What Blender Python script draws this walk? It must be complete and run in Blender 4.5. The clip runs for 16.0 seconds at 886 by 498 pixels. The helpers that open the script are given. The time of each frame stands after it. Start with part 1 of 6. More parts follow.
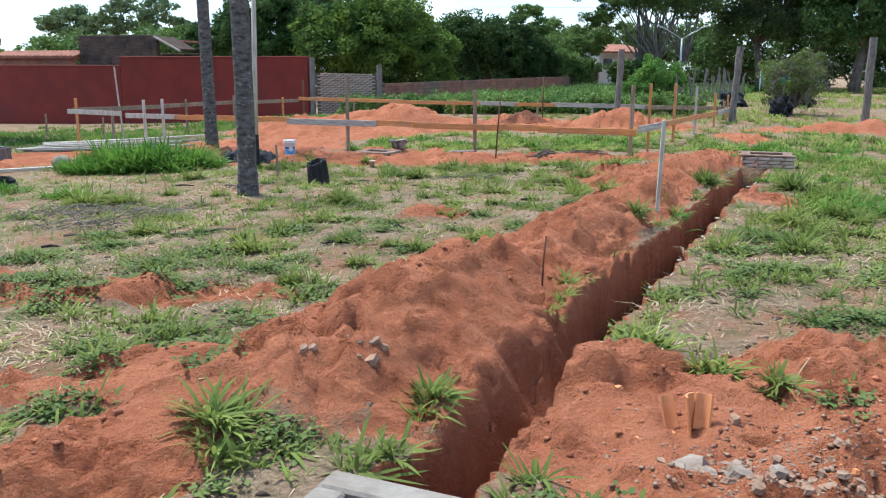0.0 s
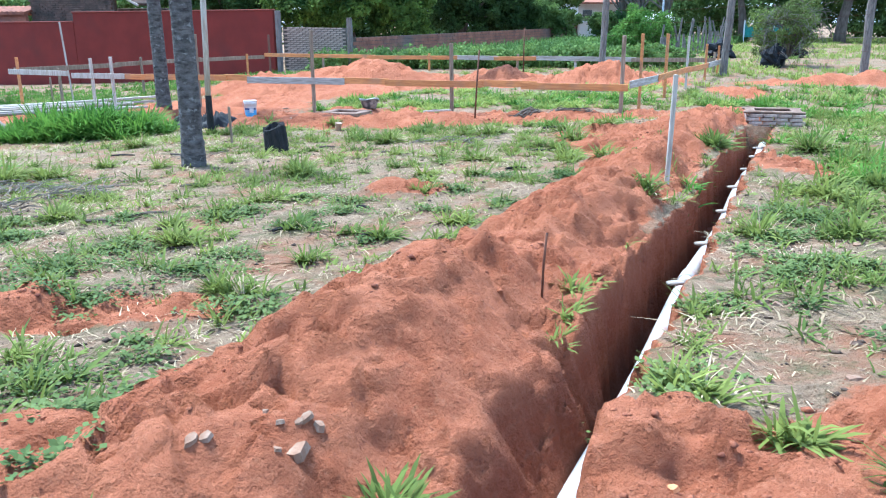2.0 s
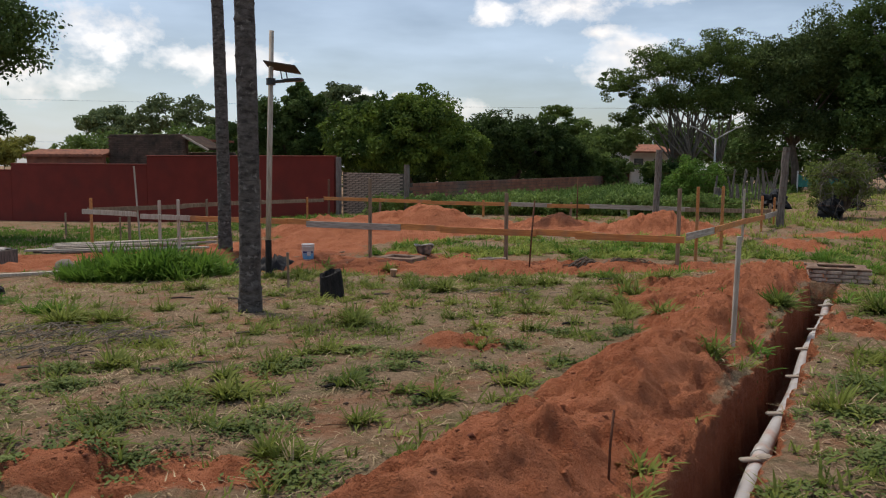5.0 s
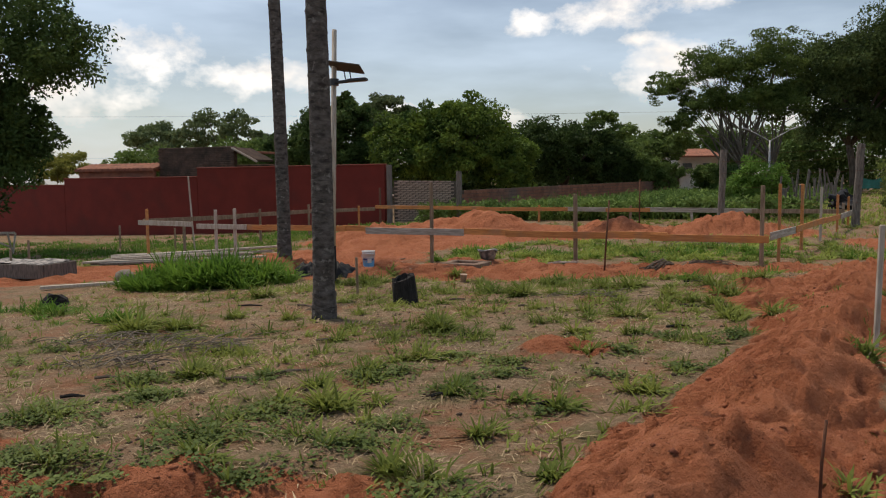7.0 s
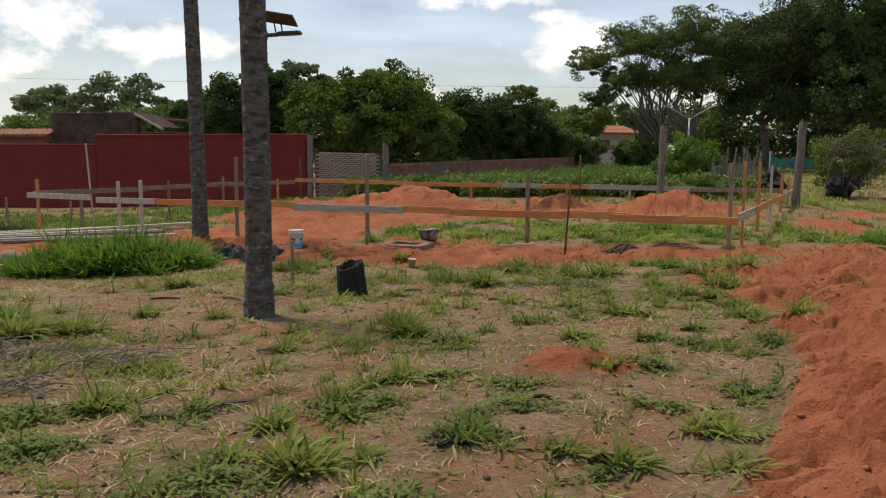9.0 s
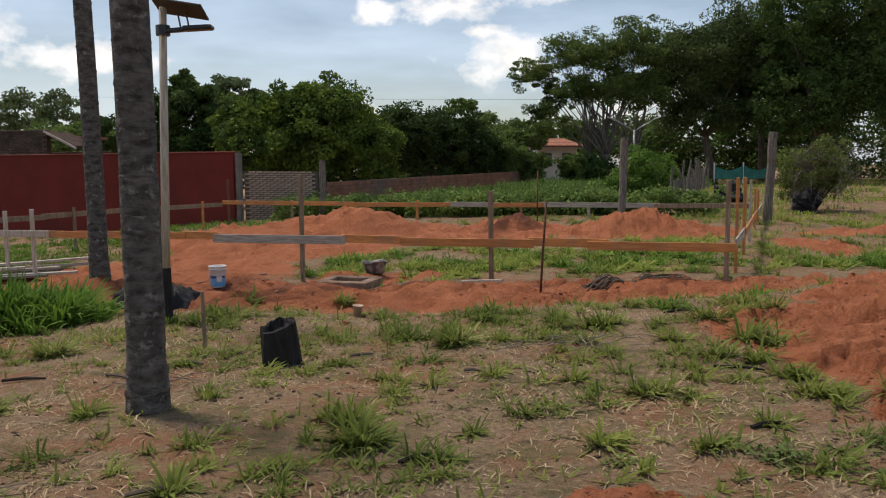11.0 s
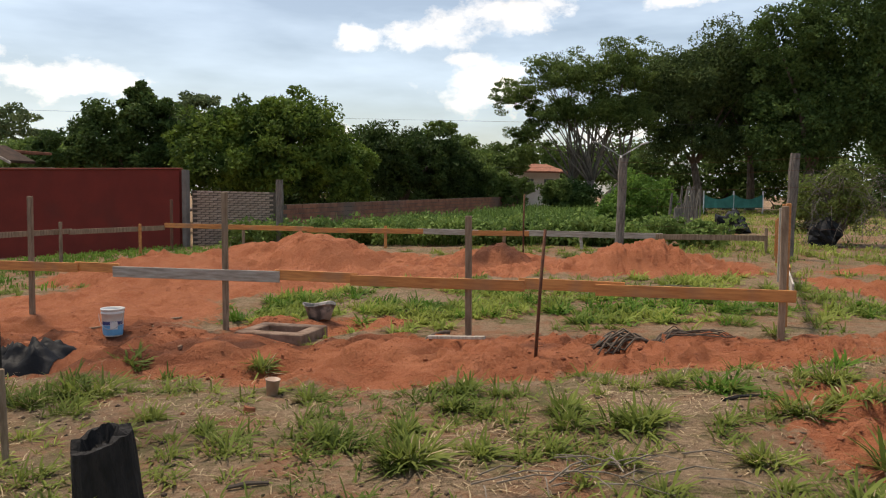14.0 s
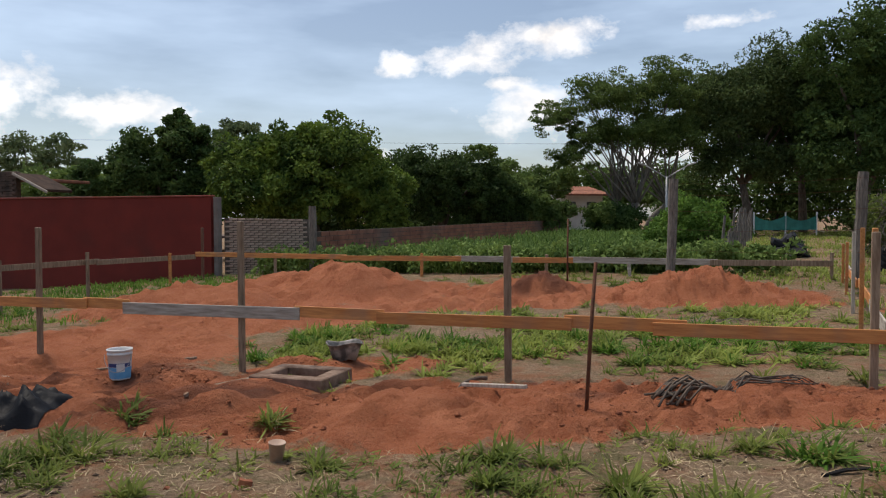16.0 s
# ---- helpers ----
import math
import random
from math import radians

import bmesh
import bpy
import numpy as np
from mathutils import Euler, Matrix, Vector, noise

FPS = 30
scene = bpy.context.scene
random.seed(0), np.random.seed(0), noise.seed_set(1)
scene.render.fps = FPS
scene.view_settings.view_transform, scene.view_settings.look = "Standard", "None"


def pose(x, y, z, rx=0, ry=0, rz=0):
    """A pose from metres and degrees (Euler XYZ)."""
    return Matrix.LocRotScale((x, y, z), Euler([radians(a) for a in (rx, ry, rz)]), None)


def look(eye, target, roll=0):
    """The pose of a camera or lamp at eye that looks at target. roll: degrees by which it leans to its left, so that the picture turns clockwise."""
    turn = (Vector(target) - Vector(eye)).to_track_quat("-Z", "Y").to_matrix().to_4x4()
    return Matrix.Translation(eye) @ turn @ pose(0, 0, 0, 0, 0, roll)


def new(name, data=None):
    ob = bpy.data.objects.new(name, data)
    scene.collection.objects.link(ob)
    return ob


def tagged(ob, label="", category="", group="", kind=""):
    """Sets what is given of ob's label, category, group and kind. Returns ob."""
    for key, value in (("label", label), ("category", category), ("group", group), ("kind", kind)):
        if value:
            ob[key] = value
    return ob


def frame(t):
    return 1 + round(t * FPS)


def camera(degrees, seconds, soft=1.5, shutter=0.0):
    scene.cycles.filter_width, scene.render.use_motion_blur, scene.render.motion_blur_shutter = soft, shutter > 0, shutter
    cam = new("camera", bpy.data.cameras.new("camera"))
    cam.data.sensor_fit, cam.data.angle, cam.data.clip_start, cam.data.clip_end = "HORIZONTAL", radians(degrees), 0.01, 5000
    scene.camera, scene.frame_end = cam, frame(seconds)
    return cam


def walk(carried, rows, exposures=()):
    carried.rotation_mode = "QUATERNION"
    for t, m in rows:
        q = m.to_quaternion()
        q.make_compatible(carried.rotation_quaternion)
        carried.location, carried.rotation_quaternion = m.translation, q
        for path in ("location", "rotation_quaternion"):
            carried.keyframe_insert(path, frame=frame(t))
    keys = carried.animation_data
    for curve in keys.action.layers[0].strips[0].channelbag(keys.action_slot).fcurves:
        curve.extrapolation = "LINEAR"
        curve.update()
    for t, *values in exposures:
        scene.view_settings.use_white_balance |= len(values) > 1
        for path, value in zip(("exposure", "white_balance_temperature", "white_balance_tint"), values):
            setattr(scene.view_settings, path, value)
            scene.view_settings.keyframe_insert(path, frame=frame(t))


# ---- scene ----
cam = camera(57.7, 16.0, 1.15)
PATH = [
    (0, (1.184, -0.818, 1.617), (1.025, 1.128, 1.182), 0.3),
    (0.5, (1.179, -0.459, 1.577), (1.209, 1.451, 0.983), 0.8),
    (1, (1.251, -0.032, 1.519), (1.247, 1.87, 0.902), 1.1),
    (1.5, (1.227, 0.32, 1.542), (1.15, 2.222, 0.927), 0.7),
    (2, (1.131, 0.603, 1.552), (1.025, 2.526, 1.013), -0.3),
    (2.5, (1.167, 0.745, 1.641), (1.053, 2.725, 1.384), 0.7),
    (3, (1.164, 0.698, 1.69), (1.015, 2.682, 1.493), 0.8),
    (5.5, (0.996, 0.76, 1.679), (0.757, 2.735, 1.475), 0.5),
    (6, (0.882, 0.79, 1.653), (0.615, 2.761, 1.441), 0.2),
    (6.5, (0.646, 1.004, 1.585), (0.279, 2.965, 1.44), -0.6),
    (7, (0.43, 1.271, 1.497), (0.098, 3.235, 1.324), -0.6),
    (7.5, (0.202, 1.716, 1.434), (0.066, 3.684, 1.103), -0.1),
    (8, (0.019, 2.013, 1.423), (-0.118, 3.985, 1.117), 0.9),
    (10.5, (-0.736, 4.559, 1.55), (-0.739, 6.549, 1.358), -0.9),
    (11, (-0.666, 5.132, 1.548), (-0.627, 7.122, 1.345), -0.5),
    (11.5, (-0.718, 5.632, 1.51), (-0.678, 7.621, 1.311), 0.4),
    (12, (-0.725, 6.131, 1.529), (-0.693, 8.123, 1.347), 0.6),
    (12.5, (-0.659, 6.678, 1.498), (-0.628, 8.673, 1.364), 0.8),
    (13, (-0.615, 7.262, 1.445), (-0.571, 9.258, 1.32), 0.4),
    (13.5, (-0.535, 7.719, 1.436), (-0.438, 9.713, 1.308), 0.1),
    (14, (-0.407, 8.208, 1.439), (-0.315, 10.201, 1.3), 0.4),
    (14.5, (-0.407, 8.617, 1.438), (-0.323, 10.61, 1.296), 0.3),
    (15, (-0.384, 8.897, 1.462), (-0.307, 10.89, 1.316), 0.2),
    (15.5, (-0.296, 9.152, 1.478), (-0.233, 11.147, 1.353), -0.1),
    (16, (-0.295, 9.26, 1.477), (-0.306, 11.258, 1.397), -0.2),
]
EXPOSURES = [(0.0, 0.62, 5700, 4), (0.5, 0.75, 5500, 4), (1.0, 1.02, 5050, 2), (2.0, 1.25, 4950, 2), (2.45, 0.65, 5150, 6), (3.0, -0.75, 6000, 9), (3.4, -0.75, 6100, 9), (5.0, -0.6, 6950, 13), (7.0, -0.6, 7300, 13),
             (7.6, -0.3, 7700, 13), (8.2, -0.3, 7700, 13), (10.5, -0.5, 7150, 13), (12.0, -0.5, 7150, 13), (13.5, -0.3, 7500, 13), (15.0, -0.1, 7600, 13), (15.5, -0.32, 7300, 13), (16.0, -0.5, 6900, 13)]
walk(cam, [(t, look(e, g, r)) for t, e, g, r in PATH], EXPOSURES)

# ---- world and sun ----
SUN = Vector((-0.36, 0.30, 1.0)).normalized()
world = bpy.data.worlds.new("sky")
scene.world = world
world.use_nodes = True


def node(nt, kind, **kw):
    n = nt.nodes.new(kind)
    for k, v in kw.items():
        if k in n.inputs:
            n.inputs[k].default_value = v
    return n


def build_sky():
    nt = world.node_tree
    nt.nodes.clear()
    out = nt.nodes.new("ShaderNodeOutputWorld")
    bg = nt.nodes.new("ShaderNodeBackground")
    bg.inputs["Strength"].default_value = 0.15
    sky = nt.nodes.new("ShaderNodeTexSky")
    sky.sky_type = "NISHITA"
    sky.sun_disc = False
    sky.sun_elevation = math.asin(SUN.z)
    sky.sun_rotation = math.atan2(SUN.x, SUN.y) % (2 * math.pi)
    sky.dust_density, sky.air_density, sky.ozone_density = 1.2, 1.0, 2.0
    tc = nt.nodes.new("ShaderNodeTexCoord")
    # high thin veil
    mp = nt.nodes.new("ShaderNodeMapping")
    mp.inputs["Scale"].default_value = (1.6, 1.6, 7.0)
    n1 = node(nt, "ShaderNodeTexNoise", Scale=1.6, Detail=5.0, Roughness=0.55)
    r1 = nt.nodes.new("ShaderNodeMapRange")
    r1.inputs["From Min"].default_value, r1.inputs["From Max"].default_value = 0.42, 0.72
    r1.inputs["To Min"].default_value, r1.inputs["To Max"].default_value = 0.08, 0.5
    # cumulus heaps: each a bearing, a rise and two half widths, their rims broken by noise
    def math_(op, a, b_=None):
        n = nt.nodes.new("ShaderNodeMath")
        n.operation = op
        for k, q in enumerate((a, b_)):
            if q is not None:
                if isinstance(q, (int, float)):
                    n.inputs[k].default_value = q
                else:
                    nt.links.new(q, n.inputs[k])
        return n.outputs[0]

    mp2 = nt.nodes.new("ShaderNodeMapping")
    mp2.inputs["Scale"].default_value = (1.0, 1.0, 1.5)
    sep = nt.nodes.new("ShaderNodeSeparateXYZ")
    nt.links.new(tc.outputs["Generated"], sep.inputs[0])
    place = nt.nodes.new("ShaderNodeCombineXYZ")
    nt.links.new(math_("ARCTAN2", sep.outputs["X"], sep.outputs["Y"]), place.inputs[0])
    nt.links.new(sep.outputs["Z"], place.inputs[1])
    heap = None
    for az, up, wa, wu in CLOUDS:
        sub, mul, ln = (nt.nodes.new("ShaderNodeVectorMath") for _ in range(3))
        sub.operation, mul.operation, ln.operation = "SUBTRACT", "MULTIPLY", "LENGTH"
        nt.links.new(place.outputs[0], sub.inputs[0])
        sub.inputs[1].default_value = (az, up, 0)
        nt.links.new(sub.outputs[0], mul.inputs[0])
        mul.inputs[1].default_value = (1 / wa, 1 / wu, 0)
        nt.links.new(mul.outputs[0], ln.inputs[0])
        heap = ln.outputs["Value"] if heap is None else math_("MINIMUM", heap, ln.outputs["Value"])
    n2 = node(nt, "ShaderNodeTexNoise", Scale=17.0, Detail=9.0, Roughness=0.62)
    r2 = nt.nodes.new("ShaderNodeMapRange")
    r2.inputs["From Min"].default_value, r2.inputs["From Max"].default_value = 0.15, 1.25
    n3 = node(nt, "ShaderNodeTexNoise", Scale=11.0, Detail=5.0, Roughness=0.5)
    shade = nt.nodes.new("ShaderNodeMapRange")
    shade.inputs["From Min"].default_value, shade.inputs["From Max"].default_value = 0.3, 0.7
    shade.inputs["To Min"].default_value, shade.inputs["To Max"].default_value = 9.5, 14.5
    white = nt.nodes.new("ShaderNodeCombineColor")
    mx1, mx2 = nt.nodes.new("ShaderNodeMix"), nt.nodes.new("ShaderNodeMix")
    for m in (mx1, mx2):
        m.data_type = "RGBA"
    L = nt.links.new
    L(tc.outputs["Generated"], mp.inputs["Vector"])
    L(mp.outputs["Vector"], n1.inputs["Vector"])
    L(n1.outputs["Fac"], r1.inputs["Value"])
    L(tc.outputs["Generated"], mp2.inputs["Vector"])
    L(mp2.outputs["Vector"], n2.inputs["Vector"])
    L(mp2.outputs["Vector"], n3.inputs["Vector"])
    L(math_("ADD", math_("MULTIPLY", math_("SUBTRACT", n2.outputs["Fac"], 0.5), 3.6), math_("SUBTRACT", 1.28, heap)), r2.inputs["Value"])
    L(n3.outputs["Fac"], shade.inputs["Value"])
    for c in ("Red", "Green", "Blue"):
        L(shade.outputs["Result"], white.inputs[c])
    L(r1.outputs["Result"], mx1.inputs["Factor"])
    L(sky.outputs["Color"], mx1.inputs[6])
    mx1.inputs[7].default_value = (8.2, 10.6, 13.6, 1)
    L(r2.outputs["Result"], mx2.inputs["Factor"])
    L(mx1.outputs[2], mx2.inputs[6])
    L(white.outputs["Color"], mx2.inputs[7])
    L(mx2.outputs[2], bg.inputs["Color"])
    L(bg.outputs["Background"], out.inputs["Surface"])


CLOUDS = [(0.10, 0.128, 0.066, 0.032), (0.03, 0.190, 0.052, 0.026), (0.135, 0.214, 0.066, 0.020), (-0.058, 0.186, 0.026, 0.015), (0.066, 0.160, 0.024, 0.010), (-0.40, 0.122, 0.090, 0.022), (-0.51, 0.140, 0.060, 0.026),
          (0.33, 0.222, 0.050, 0.010), (-0.95, 0.20, 0.2, 0.06), (0.9, 0.25, 0.22, 0.07), (1.9, 0.22, 0.3, 0.08), (2.9, 0.25, 0.3, 0.09), (-1.9, 0.2, 0.3, 0.08), (-0.1, 0.62, 0.25, 0.07), (0.25, 0.075, 0.08, 0.02), (-0.66, 0.105, 0.13, 0.03), (-0.2, 0.07, 0.12, 0.018)]
build_sky()
sun_data = bpy.data.lights.new("sun", "SUN")
sun_data.energy, sun_data.angle, sun_data.color = 4.5, radians(12.0), (1.0, 0.95, 0.86)
sun = new("sun", sun_data)
sun.matrix_world = look(SUN * 50, (0, 0, 0))

# ---- materials ----


def material(name, base, rough=0.85, dark=None, scale=6.0, bump=0.3, bscale=None, metal=0.0, mix=(0.35, 0.65), stretch=(1, 1, 1), vary=0.0, detail=6.0, stain=None, spec=0.3, bdist=0.02):
    """Base colour broken by noise at two scales, with fine relief and optional variation from piece to piece."""
    m = bpy.data.materials.new(name)
    m.use_nodes = True
    nt = m.node_tree
    b = nt.nodes["Principled BSDF"]
    b.inputs["Roughness"].default_value, b.inputs["Metallic"].default_value = rough, metal
    b.inputs["Specular IOR Level"].default_value = spec
    L = nt.links.new
    tc = nt.nodes.new("ShaderNodeTexCoord")
    mp = nt.nodes.new("ShaderNodeMapping")
    mp.inputs["Scale"].default_value = stretch
    L(tc.outputs["Object"], mp.inputs["Vector"])
    n1 = node(nt, "ShaderNodeTexNoise", Scale=scale, Detail=detail, Roughness=0.6)
    L(mp.outputs["Vector"], n1.inputs["Vector"])
    r1 = nt.nodes.new("ShaderNodeMapRange")
    r1.inputs["From Min"].default_value, r1.inputs["From Max"].default_value = mix
    L(n1.outputs["Fac"], r1.inputs["Value"])
    mx = nt.nodes.new("ShaderNodeMix")
    mx.data_type = "RGBA"
    dark = dark or tuple(c * 0.6 for c in base)
    mx.inputs[6].default_value, mx.inputs[7].default_value = (*dark, 1), (*base, 1)
    L(r1.outputs["Result"], mx.inputs["Factor"])
    col = mx.outputs[2]
    if stain:
        n2 = node(nt, "ShaderNodeTexNoise", Scale=stain[1], Detail=3.0)
        L(tc.outputs["Object"], n2.inputs["Vector"])
        r2 = nt.nodes.new("ShaderNodeMapRange")
        r2.inputs["From Min"].default_value, r2.inputs["From Max"].default_value = stain[2], stain[3]
        L(n2.outputs["Fac"], r2.inputs["Value"])
        m2 = nt.nodes.new("ShaderNodeMix")
        m2.data_type = "RGBA"
        m2.inputs[7].default_value = (*stain[0], 1)
        L(r2.outputs["Result"], m2.inputs["Factor"])
        L(col, m2.inputs[6])
        col = m2.outputs[2]
    if vary:
        oi, ge, ad = nt.nodes.new("ShaderNodeObjectInfo"), nt.nodes.new("ShaderNodeNewGeometry"), nt.nodes.new("ShaderNodeMath")
        ad.operation = "ADD"
        L(oi.outputs["Random"], ad.inputs[0])
        L(ge.outputs["Random Per Island"], ad.inputs[1])
        rv = nt.nodes.new("ShaderNodeMapRange")
        rv.inputs["From Max"].default_value = 2.0
        rv.inputs["To Min"].default_value, rv.inputs["To Max"].default_value = 1 - vary, 1 + vary
        L(ad.outputs[0], rv.inputs["Value"])
        hs = nt.nodes.new("ShaderNodeHueSaturation")
        L(rv.outputs["Result"], hs.inputs["Value"])
        L(col, hs.inputs["Color"])
        col = hs.outputs["Color"]
    L(col, b.inputs["Base Color"])
    if bump:
        nb = node(nt, "ShaderNodeTexNoise", Scale=bscale or scale * 6, Detail=4.0, Roughness=0.6)
        L(mp.outputs["Vector"], nb.inputs["Vector"])
        bp = nt.nodes.new("ShaderNodeBump")
        bp.inputs["Strength"].default_value, bp.inputs["Distance"].default_value = bump, bdist
        L(nb.outputs["Fac"], bp.inputs["Height"])
        L(bp.outputs["Normal"], b.inputs["Normal"])
    return m


def leaf_material(name, base, dark, trans=0.35, vary=0.35):
    """Leaves: two tones by clump, differing leaf by leaf, with light coming through."""
    m = material(name, base, 0.7, dark, 0.8, 0, vary=vary, spec=0.12)
    nt = m.node_tree
    b = nt.nodes["Principled BSDF"]
    tr, ad = nt.nodes.new("ShaderNodeBsdfTranslucent"), nt.nodes.new("ShaderNodeMixShader")
    col = b.inputs["Base Color"].links[0].from_socket
    nt.links.new(col, tr.inputs["Color"])
    ad.inputs["Fac"].default_value = trans
    nt.links.new(b.outputs["BSDF"], ad.inputs[1])
    nt.links.new(tr.outputs["BSDF"], ad.inputs[2])
    nt.links.new(ad.outputs["Shader"], nt.nodes["Material Output"].inputs["Surface"])
    return m


def ground_material():
    """Red clay where the soil mask is high, straw litter and grey-brown earth elsewhere."""
    m = bpy.data.materials.new("earth")
    m.use_nodes = True
    nt = m.node_tree
    L = nt.links.new
    b = nt.nodes["Principled BSDF"]
    b.inputs["Roughness"].default_value, b.inputs["Specular IOR Level"].default_value = 0.95, 0.15
    tc = nt.nodes.new("ShaderNodeTexCoord")

    def noise_(scale, detail=6.0, rough=0.6):
        n = node(nt, "ShaderNodeTexNoise", Scale=scale, Detail=detail, Roughness=rough)
        L(tc.outputs["Object"], n.inputs["Vector"])
        return n.outputs["Fac"]

    def rng(v, a, c, lo=0.0, hi=1.0):
        r = nt.nodes.new("ShaderNodeMapRange")
        r.inputs["From Min"].default_value, r.inputs["From Max"].default_value = a, c
        r.inputs["To Min"].default_value, r.inputs["To Max"].default_value = lo, hi
        L(v, r.inputs["Value"])
        return r.outputs["Result"]

    def mixc(f, a, c):
        x = nt.nodes.new("ShaderNodeMix")
        x.data_type = "RGBA"
        L(f, x.inputs["Factor"])
        for s_, v in ((6, a), (7, c)):
            if isinstance(v, tuple):
                x.inputs[s_].default_value = (*v, 1)
            else:
                L(v, x.inputs[s_])
        return x.outputs[2]

    at = nt.nodes.new("ShaderNodeAttribute")
    at.attribute_name = "soil"
    dark_at = nt.nodes.new("ShaderNodeAttribute")
    dark_at.attribute_name = "darkening"
    # straw litter: stretched fibres in two directions
    straw = mixc(rng(noise_(22, 7, 0.8), 0.30, 0.70), (0.13, 0.082, 0.05), (0.41, 0.29, 0.185))
    straw = mixc(rng(noise_(1.1, 9, 0.75), 0.47, 0.62), straw, (0.27, 0.128, 0.070))
    straw = mixc(rng(noise_(1.9, 9, 0.75), 0.50, 0.62), straw, (0.15, 0.125, 0.060))
    straw = mixc(rng(noise_(6.0, 8, 0.75), 0.56, 0.68), straw, (0.115, 0.085, 0.046))
    red = mixc(rng(noise_(2.2, 8, 0.65), 0.3, 0.7), (0.31, 0.096, 0.044), (0.43, 0.160, 0.080))
    red = mixc(rng(noise_(26, 5, 0.7), 0.52, 0.75), red, (0.46, 0.185, 0.098))
    red = mixc(rng(noise_(6.5, 9, 0.75), 0.60, 0.66), red, (0.24, 0.078, 0.042))
    # clay goes dark brown where the second mask is high
    red = mixc(dark_at.outputs["Fac"], red, (0.085, 0.034, 0.022))
    ad = nt.nodes.new("ShaderNodeMath")
    ad.operation = "ADD"
    L(at.outputs["Fac"], ad.inputs[0])
    L(rng(noise_(5.0, 8, 0.7), 0.2, 0.8, -0.42, 0.42), ad.inputs[1])
    f = rng(ad.outputs[0], 0.40, 0.60)
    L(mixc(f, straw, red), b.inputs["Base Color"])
    b0 = nt.nodes.new("ShaderNodeBump")
    b0.inputs["Strength"].default_value, b0.inputs["Distance"].default_value = 0.8, 0.12
    L(noise_(5.5, 6, 0.65), b0.inputs["Height"])
    b1 = nt.nodes.new("ShaderNodeBump")
    L(b0.outputs["Normal"], b1.inputs["Normal"])
    b1.inputs["Strength"].default_value, b1.inputs["Distance"].default_value = 0.9, 0.045
    L(noise_(16, 8, 0.68), b1.inputs["Height"])
    b2 = nt.nodes.new("ShaderNodeBump")
    b2.inputs["Strength"].default_value, b2.inputs["Distance"].default_value = 0.8, 0.03
    L(noise_(60, 4, 0.7), b2.inputs["Height"])
    L(b1.outputs["Normal"], b2.inputs["Normal"])
    L(b2.outputs["Normal"], b.inputs["Normal"])
    return m


EARTH = ground_material()
CLOD = material("clod_earth", (0.38, 0.135, 0.062), 0.95, (0.17, 0.055, 0.030), 5, 0.5, 60, vary=0.3)
WOOD_NEW = material("fresh_board", (0.60, 0.26, 0.085), 0.7, (0.40, 0.15, 0.05), 3.0, 0.15, 40, stretch=(1, 9, 9), vary=0.25, stain=((0.30, 0.17, 0.10), 2.0, 0.5, 0.75))
WOOD_GREY = material("weathered_board", (0.47, 0.42, 0.36), 0.85, (0.26, 0.22, 0.18), 3.0, 0.2, 40, stretch=(1, 9, 9), vary=0.15)
WOOD_POST = material("weathered_post", (0.33, 0.24, 0.165), 0.85, (0.17, 0.115, 0.075), 4.0, 0.3, 40, stretch=(8, 8, 1), vary=0.3)
WOOD_RED = material("reddish_post", (0.20, 0.10, 0.065), 0.85, (0.11, 0.055, 0.038), 4.0, 0.3, 40, stretch=(8, 8, 1))
WOOD_PALE = material("pale_stake", (0.52, 0.46, 0.39), 0.85, (0.33, 0.27, 0.21), 4.0, 0.25, 40, stretch=(8, 8, 1))
WOOD_FENCE = material("grey_fence_post", (0.20, 0.175, 0.15), 0.95, (0.085, 0.075, 0.065), 5.0, 0.5, 30, stretch=(6, 6, 1), vary=0.2)
CHAR = material("charred_wood", (0.030, 0.026, 0.024), 0.85, (0.009, 0.008, 0.008), 9.0, 0.9, 25, bdist=0.03, stretch=(2, 2, 0.6))
PALM = material("palm_bark", (0.15, 0.132, 0.118), 0.95, (0.040, 0.033, 0.029), 4.5, 0.9, 14, stretch=(1.6, 1.6, 3.2), stain=((0.22, 0.20, 0.18), 13.0, 0.60, 0.70), bdist=0.03)
PALM_SCAR = material("palm_scar", (0.15, 0.13, 0.115), 0.95, (0.04, 0.034, 0.03), 9, 0.6, 20)
RED_PAINT = material("red_wall_paint", (0.19, 0.026, 0.018), 0.8, (0.15, 0.021, 0.015), 1.1, 0.25, 60, stain=((0.125, 0.024, 0.018), 0.7, 0.55, 0.8), bdist=0.006)
COPING = material("coping", (0.24, 0.055, 0.04), 0.9, (0.19, 0.06, 0.045), 4, 0.3, 40)
PLASTER = material("grey_render", (0.22, 0.19, 0.17), 0.95, (0.13, 0.11, 0.10), 2.5, 0.4, 30)
DIRTY_MORTAR = material("dirty_mortar", (0.27, 0.185, 0.135), 0.95, (0.13, 0.075, 0.05), 7, 0.6, 40)
MORTAR = material("mortar", (0.13, 0.105, 0.085), 0.95, (0.07, 0.055, 0.045), 8, 0.5, 60)
BRICK_GREY = material("dirty_brick", (0.46, 0.35, 0.28), 0.95, (0.24, 0.15, 0.11), 9, 0.4, 60, vary=0.3)
BRICK_RED = material("red_brick", (0.34, 0.145, 0.09), 0.95, (0.19, 0.085, 0.06), 2.0, 0.4, 40, vary=0.2, stain=((0.17, 0.12, 0.1), 0.35, 0.5, 0.75))
BRICK_DARK = material("mossy_brick", (0.15, 0.10, 0.075), 0.95, (0.06, 0.048, 0.038), 2.5, 0.5, 40, vary=0.25)
